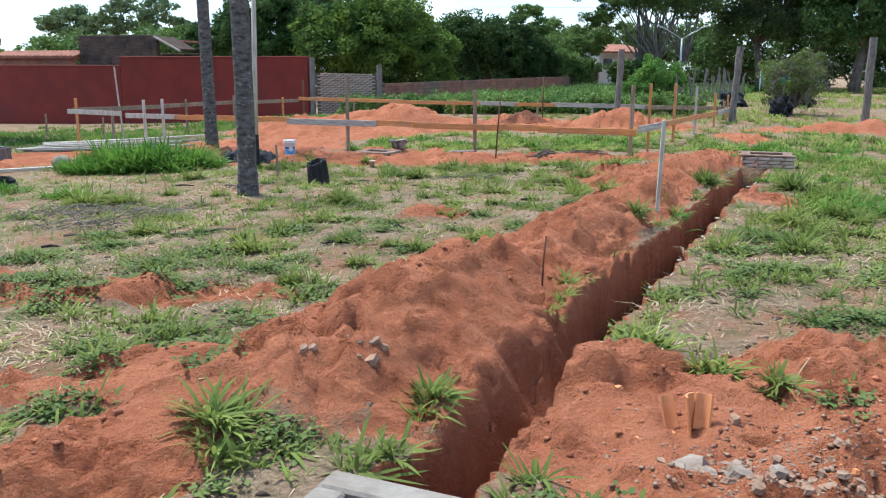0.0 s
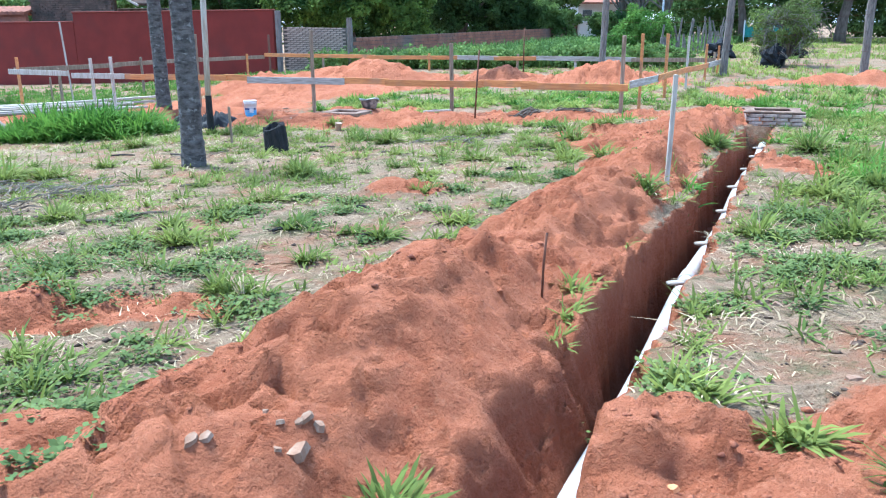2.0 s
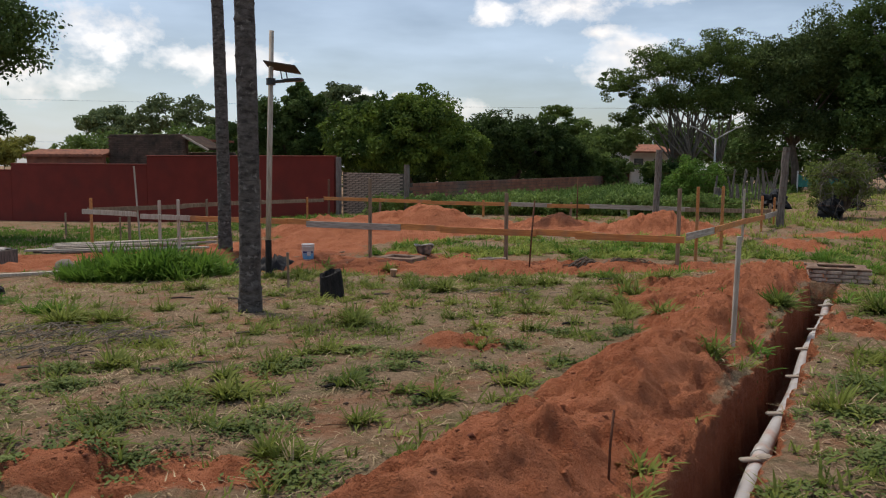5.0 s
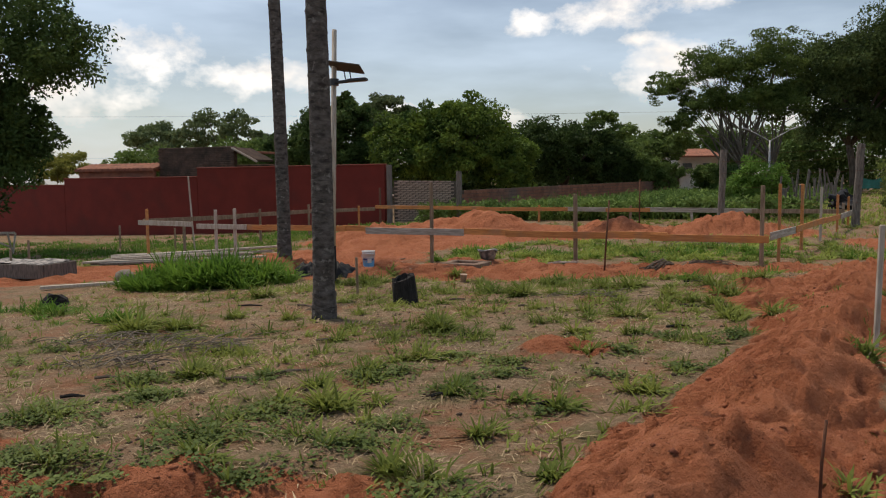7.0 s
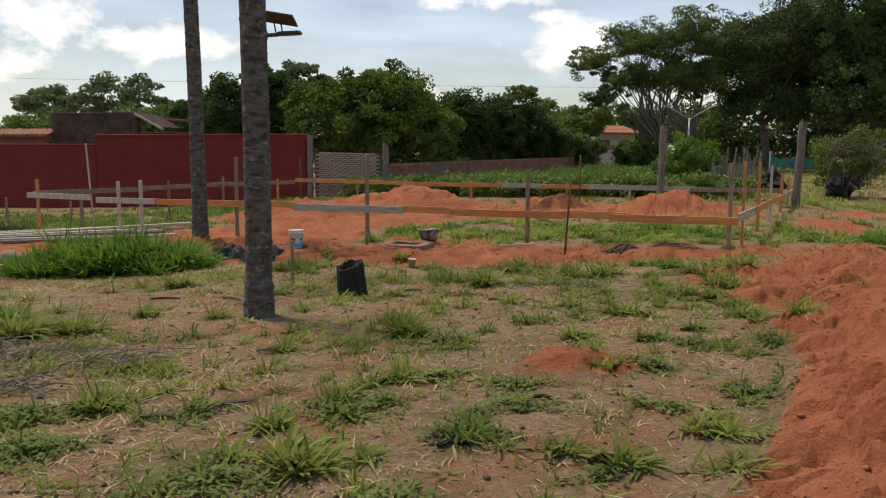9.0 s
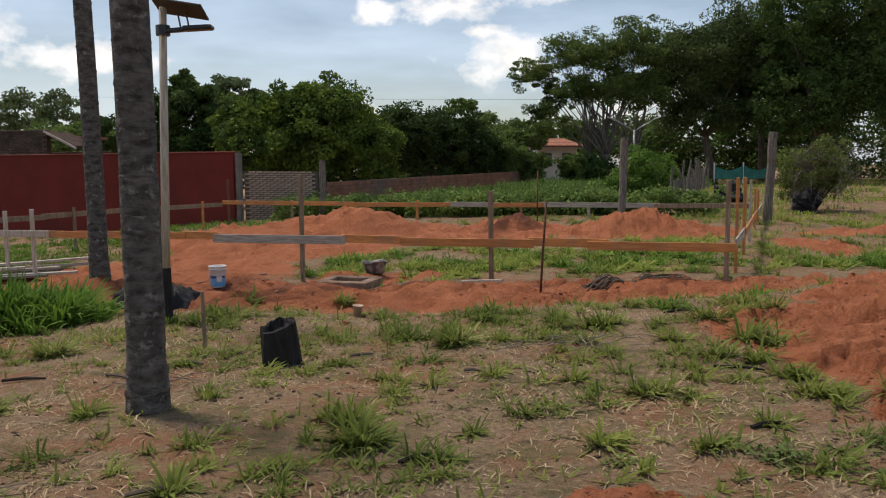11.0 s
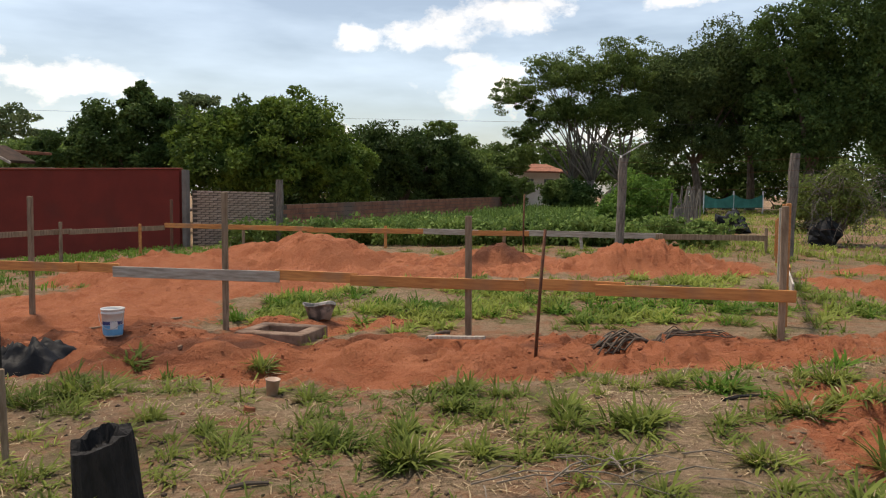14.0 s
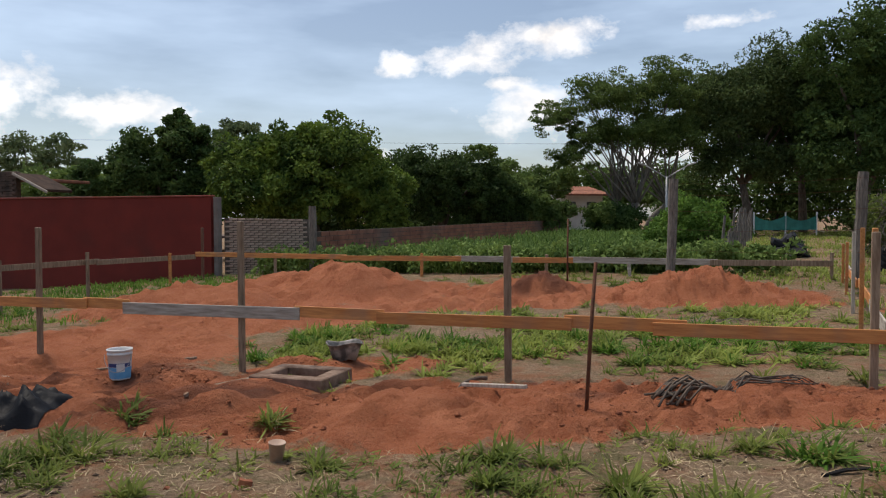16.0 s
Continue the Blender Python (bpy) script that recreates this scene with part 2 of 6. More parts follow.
TILE = material("clay_tile", (0.33, 0.13, 0.075), 0.85, (0.18, 0.075, 0.05), 3, 0.3, 30, vary=0.25)
ROOF_OLD = material("blackened_tile", (0.085, 0.055, 0.042), 0.95, (0.045, 0.032, 0.026), 3, 0.4, 30, spec=0.1)
TILE_NEW = material("new_clay_tile", (0.62, 0.25, 0.10), 0.7, (0.50, 0.185, 0.07), 8, 0.15, 60)
CONCRETE = material("concrete", (0.25, 0.215, 0.18), 0.92, (0.165, 0.13, 0.10), 6, 0.35, 50, vary=0.15)
STONE = material("pale_rubble", (0.33, 0.225, 0.155), 0.95, (0.20, 0.105, 0.062), 9, 0.5, 40, vary=0.25)
MORTAR_CHUNK = material("old_mortar", (0.29, 0.235, 0.185), 0.95, (0.19, 0.135, 0.10), 7, 0.6, 40, vary=0.15)
PIPE = material("grey_pvc", (0.48, 0.475, 0.47), 0.4, (0.38, 0.355, 0.34), 3, 0.05, 30, stain=((0.42, 0.25, 0.19), 5.0, 0.56, 0.72), spec=0.5)
PLASTIC_W = material("white_plastic", (0.74, 0.74, 0.72), 0.4, (0.60, 0.57, 0.53), 5, 0.03, 30, spec=0.5)
DUSTY_CUP = material("dusty_clear_plastic", (0.52, 0.40, 0.33), 0.5, (0.40, 0.26, 0.19), 9, 0.05, 30, spec=0.4)
LABEL_BLUE = material("blue_label", (0.13, 0.42, 0.68), 0.4, (0.10, 0.33, 0.58), 8, 0.0, spec=0.5)
LABEL_NAVY = material("navy_label", (0.03, 0.06, 0.20), 0.4, (0.025, 0.05, 0.16), 8, 0.0, spec=0.5)
STEEL = material("galvanised_steel", (0.45, 0.45, 0.44), 0.5, (0.30, 0.30, 0.30), 8, 0.1, 40, metal=0.7)
RUST = material("rusty_steel", (0.16, 0.065, 0.035), 0.9, (0.08, 0.035, 0.022), 18, 0.4, 60)
BLACK_PLASTIC = material("black_plastic", (0.016, 0.017, 0.019), 0.35, (0.009, 0.009, 0.01), 6, 0.2, 12, spec=0.5)
BIN_BAG = material("black_sheet", (0.012, 0.013, 0.015), 0.6, (0.011, 0.011, 0.013), 5, 0.6, 9, spec=0.2, bdist=0.02)
PANEL = material("solar_cells", (0.02, 0.025, 0.045), 0.2, (0.014, 0.017, 0.03), 6, 0, spec=0.6)
PANEL_BACK = material("panel_back", (0.085, 0.068, 0.056), 0.6, (0.06, 0.048, 0.04), 6, 0.05)
RUBBER = material("dark_rubber", (0.16, 0.155, 0.15), 0.7, (0.07, 0.066, 0.064), 6, 0.2, 40, stain=((0.36, 0.32, 0.29), 6, 0.45, 0.62))
BARK = material("bark", (0.16, 0.125, 0.095), 0.95, (0.075, 0.057, 0.045), 3, 0.6, 14, stretch=(2, 2, 0.7))
TWIG = material("dry_twig", (0.27, 0.225, 0.175), 0.95, (0.13, 0.10, 0.075), 9, 0.2, vary=0.3)
TWIG_DARK = material("dead_leaves", (0.13, 0.085, 0.055), 0.95, (0.05, 0.035, 0.025), 9, 0.2, vary=0.4)
BARK_PALE = material("pale_bark", (0.19, 0.165, 0.135), 0.95, (0.10, 0.085, 0.07), 3, 0.5, 14, stretch=(2, 2, 0.7))
WHITE_WALL = material("white_house_wall", (0.72, 0.70, 0.66), 0.85, (0.58, 0.55, 0.52), 1.0, 0.1, 30)
DARK_GLASS = material("dark_pane", (0.02, 0.022, 0.025), 0.15, (0.014, 0.015, 0.018), 2, 0, spec=0.6)
ASPHALT = material("dusty_road", (0.17, 0.125, 0.10), 0.95, (0.12, 0.085, 0.07), 0.6, 0.3, 20)
NET_GREEN = material("green_net", (0.05, 0.22, 0.17), 0.8, (0.03, 0.14, 0.11), 2, 0.1)
GRASS = leaf_material("grass_blades", (0.265, 0.300, 0.070), (0.118, 0.165, 0.036), 0.4, 0.5)
GRASS_LUSH = leaf_material("lush_grass_blades", (0.135, 0.235, 0.036), (0.055, 0.125, 0.018), 0.4, 0.4)
WEED = leaf_material("creeping_weed_leaves", (0.165, 0.205, 0.062), (0.075, 0.11, 0.032), 0.25, 0.35)
DRY = leaf_material("dry_stalks", (0.54, 0.42, 0.26), (0.33, 0.24, 0.14), 0.2, 0.3)
REED = leaf_material("tall_weed_blades", (0.12, 0.195, 0.045), (0.045, 0.095, 0.020), 0.35, 0.4)
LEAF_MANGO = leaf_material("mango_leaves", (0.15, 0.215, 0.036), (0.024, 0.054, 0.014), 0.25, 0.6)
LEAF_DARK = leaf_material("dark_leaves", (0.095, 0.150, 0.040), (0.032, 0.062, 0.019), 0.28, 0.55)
LEAF_MID = leaf_material("green_leaves", (0.19, 0.265, 0.07), (0.075, 0.125, 0.035), 0.3, 0.45)
LEAF_STREET = leaf_material("street_tree_leaves", (0.155, 0.215, 0.072), (0.058, 0.095, 0.034), 0.3, 0.5)
# far trees: distance haze mixed into the leaf colour, paler and greyer
LEAF_FAR = leaf_material("haze_greyed_leaves", (0.16, 0.205, 0.09), (0.085, 0.12, 0.055), 0.3, 0.4)
LEAF_OLIVE = leaf_material("olive_leaves", (0.20, 0.26, 0.062), (0.09, 0.11, 0.034), 0.3, 0.45)
LEAF_SHRUB = leaf_material("shrub_leaves", (0.19, 0.32, 0.06), (0.08, 0.16, 0.03), 0.35, 0.4)
LEAF_YELLOW = leaf_material("yellow_leaves", (0.34, 0.33, 0.075), (0.20, 0.21, 0.05), 0.35, 0.3)

# ---- helpers for shapes ----


class Shape:
    """Vertices and faces of one mesh."""

    def __init__(self):
        self.v, self.f, self.n = [], [], 0

    def add(self, v, f):
        v = np.asarray(v, float)
        self.v.append(v)
        self.f.extend([tuple(int(i) + self.n for i in q) for q in f])
        self.n += len(v)
        return self

    def box(self, size, m=None, bev=0.0):
        """A box centred at the origin of m, its long edges chamfered."""
        m = m or Matrix()
        x, y, z = (s_ / 2 for s_ in size)
        c = min(bev, x * 0.8, y * 0.8, z * 0.8)
        if not c:
            p = [(sx * x, sy * y, sz * z) for sz in (-1, 1) for sx, sy in ((-1, -1), (1, -1), (1, 1), (-1, 1))]
            f = [(3, 2, 1, 0), (4, 5, 6, 7), (0, 1, 5, 4), (1, 2, 6, 5), (2, 3, 7, 6), (3, 0, 4, 7)]
        else:
            ring = ((-x + c, -y), (x - c, -y), (x, -y + c), (x, y - c), (x - c, y), (-x + c, y), (-x, y - c), (-x, -y + c))
            inn = [(a * (1 - c / x), b_ * (1 - c / y)) for a, b_ in ring]
            p = [(a, b_, -z) for a, b_ in inn] + [(a, b_, -z + c) for a, b_ in ring] + [(a, b_, z - c) for a, b_ in ring] + [(a, b_, z) for a, b_ in inn]
            f = [tuple(range(7, -1, -1)), tuple(range(24, 32))]
            for k in range(3):
                f += [(k * 8 + i, k * 8 + (i + 1) % 8, k * 8 + 8 + (i + 1) % 8, k * 8 + 8 + i) for i in range(8)]
        return self.add([m @ Vector(q) for q in p], f)

    def tube(self, pts, radii, sides=8, caps=True, wob=0.0, seed=0):
        """A tapering tube along points."""
        pts = [Vector(p) for p in pts]
        rnd = random.Random(seed)
        v, f = [], []
        t0 = (pts[1] - pts[0]).normalized()
        side = t0.orthogonal().normalized()
        for i, p in enumerate(pts):
            t = (pts[min(i + 1, len(pts) - 1)] - pts[max(i - 1, 0)]).normalized()
            side = (side - t * side.dot(t)).normalized()
            up = t.cross(side)
            for k in range(sides):
                a = 2 * math.pi * k / sides
                r = radii[i] * (1 + rnd.uniform(-wob, wob))
                v.append(p + side * math.cos(a) * r + up * math.sin(a) * r)
        for i in range(len(pts) - 1):
            for k in range(sides):
                k2 = (k + 1) % sides
                f.append((i * sides + k, i * sides + k2, (i + 1) * sides + k2, (i + 1) * sides + k))
        if caps:
            f += [tuple(range(sides - 1, -1, -1)), tuple((len(pts) - 1) * sides + k for k in range(sides))]
        return self.add(v, f)

    def lump(self, m, seed=0, rough=0.25, seg=7, rings=5, flat=0.0):
        """A rough, rounded lump."""
        v, f = [], []
        for i in range(rings + 1):
            th = math.pi * i / rings
            for k in range(seg):
                ph = 2 * math.pi * k / seg
                d = Vector((math.sin(th) * math.cos(ph), math.sin(th) * math.sin(ph), math.cos(th)))
                r = 1 + rough * 2 * noise.noise(d * 1.7 + Vector((seed * 3.1, seed * 1.7, 0)))
                p = d * r
                if p.z < -1 + flat:
                    p.z = -1 + flat
                v.append(m @ p)
        for i in range(rings):
            for k in range(seg):
                f.append((i * seg + k, (i + 1) * seg + k, (i + 1) * seg + (k + 1) % seg, i * seg + (k + 1) % seg))
        return self.add(v, f)

    def mesh(self, name, mat, smooth=False):
        me = bpy.data.meshes.new(name)
        me.from_pydata(np.concatenate(self.v).tolist(), [], self.f)
        me.materials.append(mat)
        if smooth:
            me.polygons.foreach_set("use_smooth", [True] * len(me.polygons))
        me.update()
        return me


def part(name, shape, mat, parent=None, label="", smooth=False):
    """One mesh object, under a thing or a part where parent is given."""
    ob = new(name, shape.mesh(name, mat, smooth))
    if parent is not None:
        ob.parent = parent
        ob.matrix_parent_inverse = Matrix()
    return tagged(ob, label)


def thing(name, label, category, m=None, group="", kind=""):
    """An Empty at the base of a thing, to which its parts are tied."""
    ob = new(name)
    ob.empty_display_size = 0.2
    ob.matrix_world = m or Matrix()
    return tagged(ob, label, category, group, kind)


def fast_mesh(name, v, f, mat):
    me = bpy.data.meshes.new(name)
    v = np.asarray(v, np.float32)
    f = np.asarray(f, np.int32)
    me.vertices.add(len(v))
    me.vertices.foreach_set("co", v.reshape(-1))
    me.loops.add(f.size)
    me.loops.foreach_set("vertex_index", f.reshape(-1))
    me.polygons.add(len(f))
    me.polygons.foreach_set("loop_start", np.arange(len(f), dtype=np.int32) * f.shape[1])
    me.materials.append(mat)
    me.update(calc_edges=True)
    return me


def vnoise(x, y, seed=0):
    """Smooth value noise from -1 to 1 on arrays."""
    xi, yi = np.floor(x).astype(np.int64), np.floor(y).astype(np.int64)
    fx, fy = x - xi, y - yi
    fx, fy = fx * fx * (3 - 2 * fx), fy * fy * (3 - 2 * fy)

    def h(a, b_):
        n = (a * 374761393 + b_ * 668265263 + seed * 974634541) & 0x7FFFFFFF
        n = ((n ^ (n >> 13)) * 1274126177) & 0x7FFFFFFF
        n = (n ^ (n >> 16)) & 0xFFFF
        return n / 32767.5 - 1

    return (h(xi, yi) * (1 - fx) + h(xi + 1, yi) * fx) * (1 - fy) + (h(xi, yi + 1) * (1 - fx) + h(xi + 1, yi + 1) * fx) * fy


def fbm(x, y, seed=0, octaves=4):
    t, a, s_ = 0, 0.5, 1.0
    for k in range(octaves):
        t = t + a * vnoise(x * s_ + 17.3 * k, y * s_ - 9.1 * k, seed + k)
        a, s_ = a * 0.5, s_ * 2.03
    return t


def smooth01(a, b_, x):
    t = np.clip((x - a) / (b_ - a), 0, 1)
    return t * t * (3 - 2 * t)


# ---- the lie of the land ----
TRENCH_0, TRENCH_1 = 1.88, 14.05
FRONT_A, FRONT_B = Vector((-12.0, 22.3)), Vector((3.9, 16.85))
BACK_A, BACK_B = Vector((-7.5, 32.2)), Vector((8.6, 27.3))


def trench_x(y):
    return 1.6 + 0.40 * (y - 4) + 0.02 * np.sin(y * 1.7) + 0.035 * np.clip(4 - y, 0, 3) ** 1.5


def plain(x, y):
    """The plain lie of the ground, with neither heaps nor trench."""
    z = 0.035 * np.clip(x, -30, 4) - 0.022 * (np.clip(y, -3, 19) - 3) + 0.026 * (np.clip(y, 19, 33) - 19) * smooth01(-15, -5, x)
    return z


HEAPS = [  # x, y, radius along x, along y, height, turn
    (-2.55, 27.0, 2.1, 1.7, 0.62, -0.3), (4.5, 24.6, 2.3, 1.5, 0.50, -0.3), (-5.6, 25.6, 2.6, 1.7, 0.42, -0.3), (-4.2, 28.4, 2.4, 1.5, 0.36, -0.3),
    (1.5, 26.2, 1.5, 1.0, 0.30, 0.2), (-0.6, 16.4, 1.6, 1.0, 0.20, -0.33), (-3.3, 16.9, 1.7, 0.8, 0.16, -0.33), (-6.0, 18.2, 1.6, 1.0, 0.24, -0.3),
    (1.9, 2.7, 0.8, 1.0, 0.07, 0.3), (11.5, 23.6, 2.6, 0.8, 0.25, 0.0),
]
PATCHES = [  # bare red ground: x, y, radius along x, along y
    (0.35, 8.7, 0.5, 0.3), (-1.7, 5.0, 1.5, 0.42), (-0.7, 3.1, 0.6, 0.45), (-0.5, 2.1, 0.55, 0.5), (-1.9, 2.9, 0.8, 0.4), (-4.2, 5.6, 1.2, 0.5), (3.2, 3.0, 1.2, 0.9),
    (2.4, 2.0, 1.0, 0.8), (4.6, 4.0, 0.8, 0.5), (4.5, 9.6, 0.45, 0.8), (5.0, 14.9, 1.2, 0.8), (-11.6, 18.0, 2.2, 1.3), (-13.0, 19.4, 3.0, 1.2), (-9.6, 20.8, 2.0, 0.9),
    (11.0, 23.8, 3.2, 0.9), (7.4, 21.6, 0.7, 1.6), (-4.5, 17.8, 3.0, 1.6), (-0.4, 16.6, 2.4, 1.5), (2.4, 16.5, 2.4, 1.0), (-5.0, 26.6, 3.6, 3.0), (-2.4, 27.0, 3.0, 2.2),
    (4.3, 24.8, 2.8, 1.8), (1.2, 26.3, 2.0, 1.3), (-6.0, 21.8, 2.4, 2.0), (5.8, 16.8, 1.3, 0.6), (3.3, 12.6, 1.2, 2.4),
]


PATCHES_PLOT = [(-6.2, 20.6, 3.2, 2.6), (-4.2, 23.6, 3.0, 1.7), (1.6, 24.7, 4.2, 0.9), (-1.6, 19.2, 1.3, 0.8)]  # trodden clay inside the boards


def land(x, y):
    """Height, share of bare red soil, and darkening of the clay, over arrays of places."""
    x, y = np.asarray(x, float), np.asarray(y, float)
    z = plain(x, y)
    near = smooth01(60, 30, np.hypot(x, y - 12))
    z = z + near * (0.05 * fbm(x * 0.5, y * 0.5, 3) + 0.018 * fbm(x * 2.5, y * 2.5, 9, 3))
    soil = np.zeros_like(z)
    for px, py, rx, ry in PATCHES + PATCHES_PLOT:
        d = np.hypot((x - px) / rx, (y - py) / ry)
        soil = np.maximum(soil, smooth01(1.25, 0.65, d))
    for hx, hy, rx, ry, hh, a in HEAPS:
        dx, dy = x - hx, y - hy
        u_, v_ = dx * math.cos(a) + dy * math.sin(a), -dx * math.sin(a) + dy * math.cos(a)
        d = np.hypot(u_ / rx, v_ / ry) * (1 + 0.22 * fbm(x * 0.9, y * 0.9, 21, 3))
        z = z + hh * smooth01(1.0, 0.0, d) * (1 + 0.3 * fbm(x * 2.2, y * 2.2, 33, 3) + 0.22 * fbm(x * 5.5, y * 5.5, 35, 2))
        soil = np.maximum(soil, smooth01(1.15, 0.8, d))
    u_ = x - trench_x(y)
    # long spoil bank on the trench's left side
    along = smooth01(2.0, 3.0, y) * smooth01(16.2, 14.6, y)
    width = 1.75 + 0.3 * fbm(y * 0.7, y * 0.0 + 2.0, 5, 2)
    s_ = -u_ / width
    prof = np.where(s_ < 0.5, smooth01(0.12, 0.5, s_), smooth01(1.02, 0.5, s_))
    hump = 0.23 + 0.15 * smooth01(6.5, 4.0, y) * smooth01(2.2, 3.6, y) + 0.06 * fbm(y * 0.9, y * 0.0, 7, 3)
    rough = (0.14 * fbm(x * 2.4, y * 2.4, 41, 5) - 0.07 * np.abs(fbm(x * 3.6, y * 3.6, 43, 4))) * np.sqrt(prof)
    z = z + along * (prof * hump + rough)
    inner = np.where(y < 6.6, smooth01(-0.02, 0.02, s_), smooth01(0.10, 0.30, s_))
    bank = along * np.where(s_ < 0.5, inner, smooth01(1.08, 0.86, s_))
    soil = np.maximum(soil, bank)
    lumps = fbm(x * 6.0, y * 6.0, 51, 3)
    z = z + near * soil * (0.06 * lumps + 0.03 * np.maximum(0, vnoise(x * 11, y * 11, 77) - 0.35))
    # broken crust: sharp-edged ledges, cracks and pits left by boots and spades
    f1, f2 = fbm(x * 1.7, y * 1.7, 131, 5), fbm(x * 4.3, y * 4.3, 141, 4)
    crust = smooth01(-0.012, 0.014, f1) * 0.075 + smooth01(0.05, 0.075, f2) * 0.045 + smooth01(0.20, 0.215, f1) * 0.05
    crust = crust * smooth01(0.3, 0.7, np.hypot(x - 1.95, y - 2.55))
    z = z + near * soil * (crust - 0.045)
    crack = smooth01(0.028, 0.0, np.abs(fbm(x * 1.3 + 5, y * 2.6, 151, 4))) * smooth01(0.0, 0.2, fbm(x * 0.8, y * 0.8, 157, 2))
    foot = vnoise(x * 2.6, y * 3.6, 91)
    z = z - near * soil * (0.095 * smooth01(0.55, 0.64, foot) + 0.09 * crack)
    # the trench itself, with ragged rims
    rag = 0.045 * vnoise(np.sign(u_) * 3.0, y * 3.0, 61) + 0.035 * vnoise(np.sign(u_) * 5.0, y * 9.0, 62) + 0.03 * vnoise(u_ * 14, y * 21.0, 63)
    half = 0.185 + 0.02 * np.clip(y - 6, 0, 6) / 6 + rag
    run = smooth01(TRENCH_0 - 0.06, TRENCH_0 + 0.06, y) * smooth01(TRENCH_1 + 0.06, TRENCH_1 - 0.06, y)
    slump = 0.16 * smooth01(2.2, 2.9, y) * smooth01(5.2, 4.0, y) * (u_ < 0)
    cut = smooth01(half + 0.035 + slump * 0.4, half - 0.035 - slump, np.abs(u_)) * run
    depth = 0.66 - 0.22 * smooth01(2.6, 3.4, y) * smooth01(5.0, 4.0, y) + 0.03 * fbm(x * 4, y * 4, 71, 3)
    z = z - cut * depth
    soil = np.maximum(soil, smooth01(half + 0.10, half, np.abs(u_)) * run)
    # clay darker the deeper the cut, less so over the near fill
    darkening = 0.62 * cut ** 2 * (1 - 0.75 * smooth01(2.5, 3.0, y) * smooth01(4.3, 3.6, y))
    # patches of dark damp clay, broken by noise
    for px, py, rx, ry in ((-4.8, 18.6, 3.0, 1.3), (-4.0, 16.9, 2.2, 0.8), (-2.0, 17.4, 1.8, 0.7), (0.9, 16.9, 0.8, 0.5), (1.3, 26.0, 1.4, 0.8)):
        d = np.hypot((x - px) / rx, (y - py) / ry)
        darkening = np.maximum(darkening, 0.8 * smooth01(1.1, 0.4, d) * smooth01(-0.3, 0.12, fbm(x * 1.8, y * 1.8, 195, 4)))
    return z, soil, darkening


GRID = []


def ground_at_many(x, y, which=0):
    """Height (0) or bare soil (1) read off the built ground."""
    us, ys, sheets = GRID
    x, y = np.asarray(x, float), np.asarray(y, float)
    u_ = x - trench_x(np.clip(y, -2, 14.5))
    i, j = np.clip(np.searchsorted(us, u_) - 1, 0, len(us) - 2), np.clip(np.searchsorted(ys, y) - 1, 0, len(ys) - 2)
    a, b_ = np.clip((u_ - us[i]) / (us[i + 1] - us[i]), 0, 1), np.clip((y - ys[j]) / (ys[j + 1] - ys[j]), 0, 1)
    g = sheets[which]
    return (g[j, i] * (1 - a) + g[j, i + 1] * a) * (1 - b_) + (g[j + 1, i] * (1 - a) + g[j + 1, i + 1] * a) * b_


def height(x, y):
    return float(ground_at_many(np.array([x]), np.array([y]))[0])


def grid(parts):
    """Rising places with a step that changes from stretch to stretch."""
    out = [parts[0][0]]
    for a, b_, st in parts:
        n = max(1, round((b_ - a) / st))
        out += [a + (b_ - a) * (k + 1) / n for k in range(n)]
    return np.array(out)


def build_ground():
    far_ = [40, 52, 70, 100, 150, 240, 400, 700, 1200]
    us = grid([(-30, -14, 0.6), (-14, -6, 0.15), (-6, -2.2, 0.07), (-2.2, -0.34, 0.034), (-0.34, 0.34, 0.02), (0.34, 2.4, 0.045), (2.4, 8, 0.15), (8, 18, 0.25), (18, 30, 0.8)])
    us = np.concatenate([[-v for v in far_[::-1]], us, far_])
    ys = grid([(-30, -4, 2.0), (-4, 0.6, 0.12), (0.6, 8.0, 0.033), (8.0, 13.0, 0.05), (13.0, 20.0, 0.07), (20, 30, 0.13), (30, 38, 0.4), (38, 60, 1.5)])
    ys = np.concatenate([[-1200, -500, -200, -80], ys, [75, 100, 150, 240, 400, 700, 1200]])
    U, Y = np.meshgrid(us, ys)
    X = U + np.where(np.abs(U) < 60, trench_x(np.clip(Y, -2, 14.5)), 0)
    Z, S, W = land(X, Y)
    GRID.extend([us, ys, (Z, S)])
    n, m = len(ys), len(us)
    idx = np.arange(n * m).reshape(n, m)
    f = np.stack([idx[:-1, :-1], idx[:-1, 1:], idx[1:, 1:], idx[1:, :-1]], -1).reshape(-1, 4)
    me = fast_mesh("ground", np.stack([X, Y, Z], -1).reshape(-1, 3), f, EARTH)
    for nm, arr in (("soil", S), ("darkening", W)):
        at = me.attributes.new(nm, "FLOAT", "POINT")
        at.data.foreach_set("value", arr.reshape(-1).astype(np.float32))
    me.polygons.foreach_set("use_smooth", [True] * len(me.polygons))
    me.update()
    return tagged(new("ground", me), "uneven plot of red clay and straw-littered earth with an open trench", "ground", kind="structure")


build_ground()

# ---- walls ----


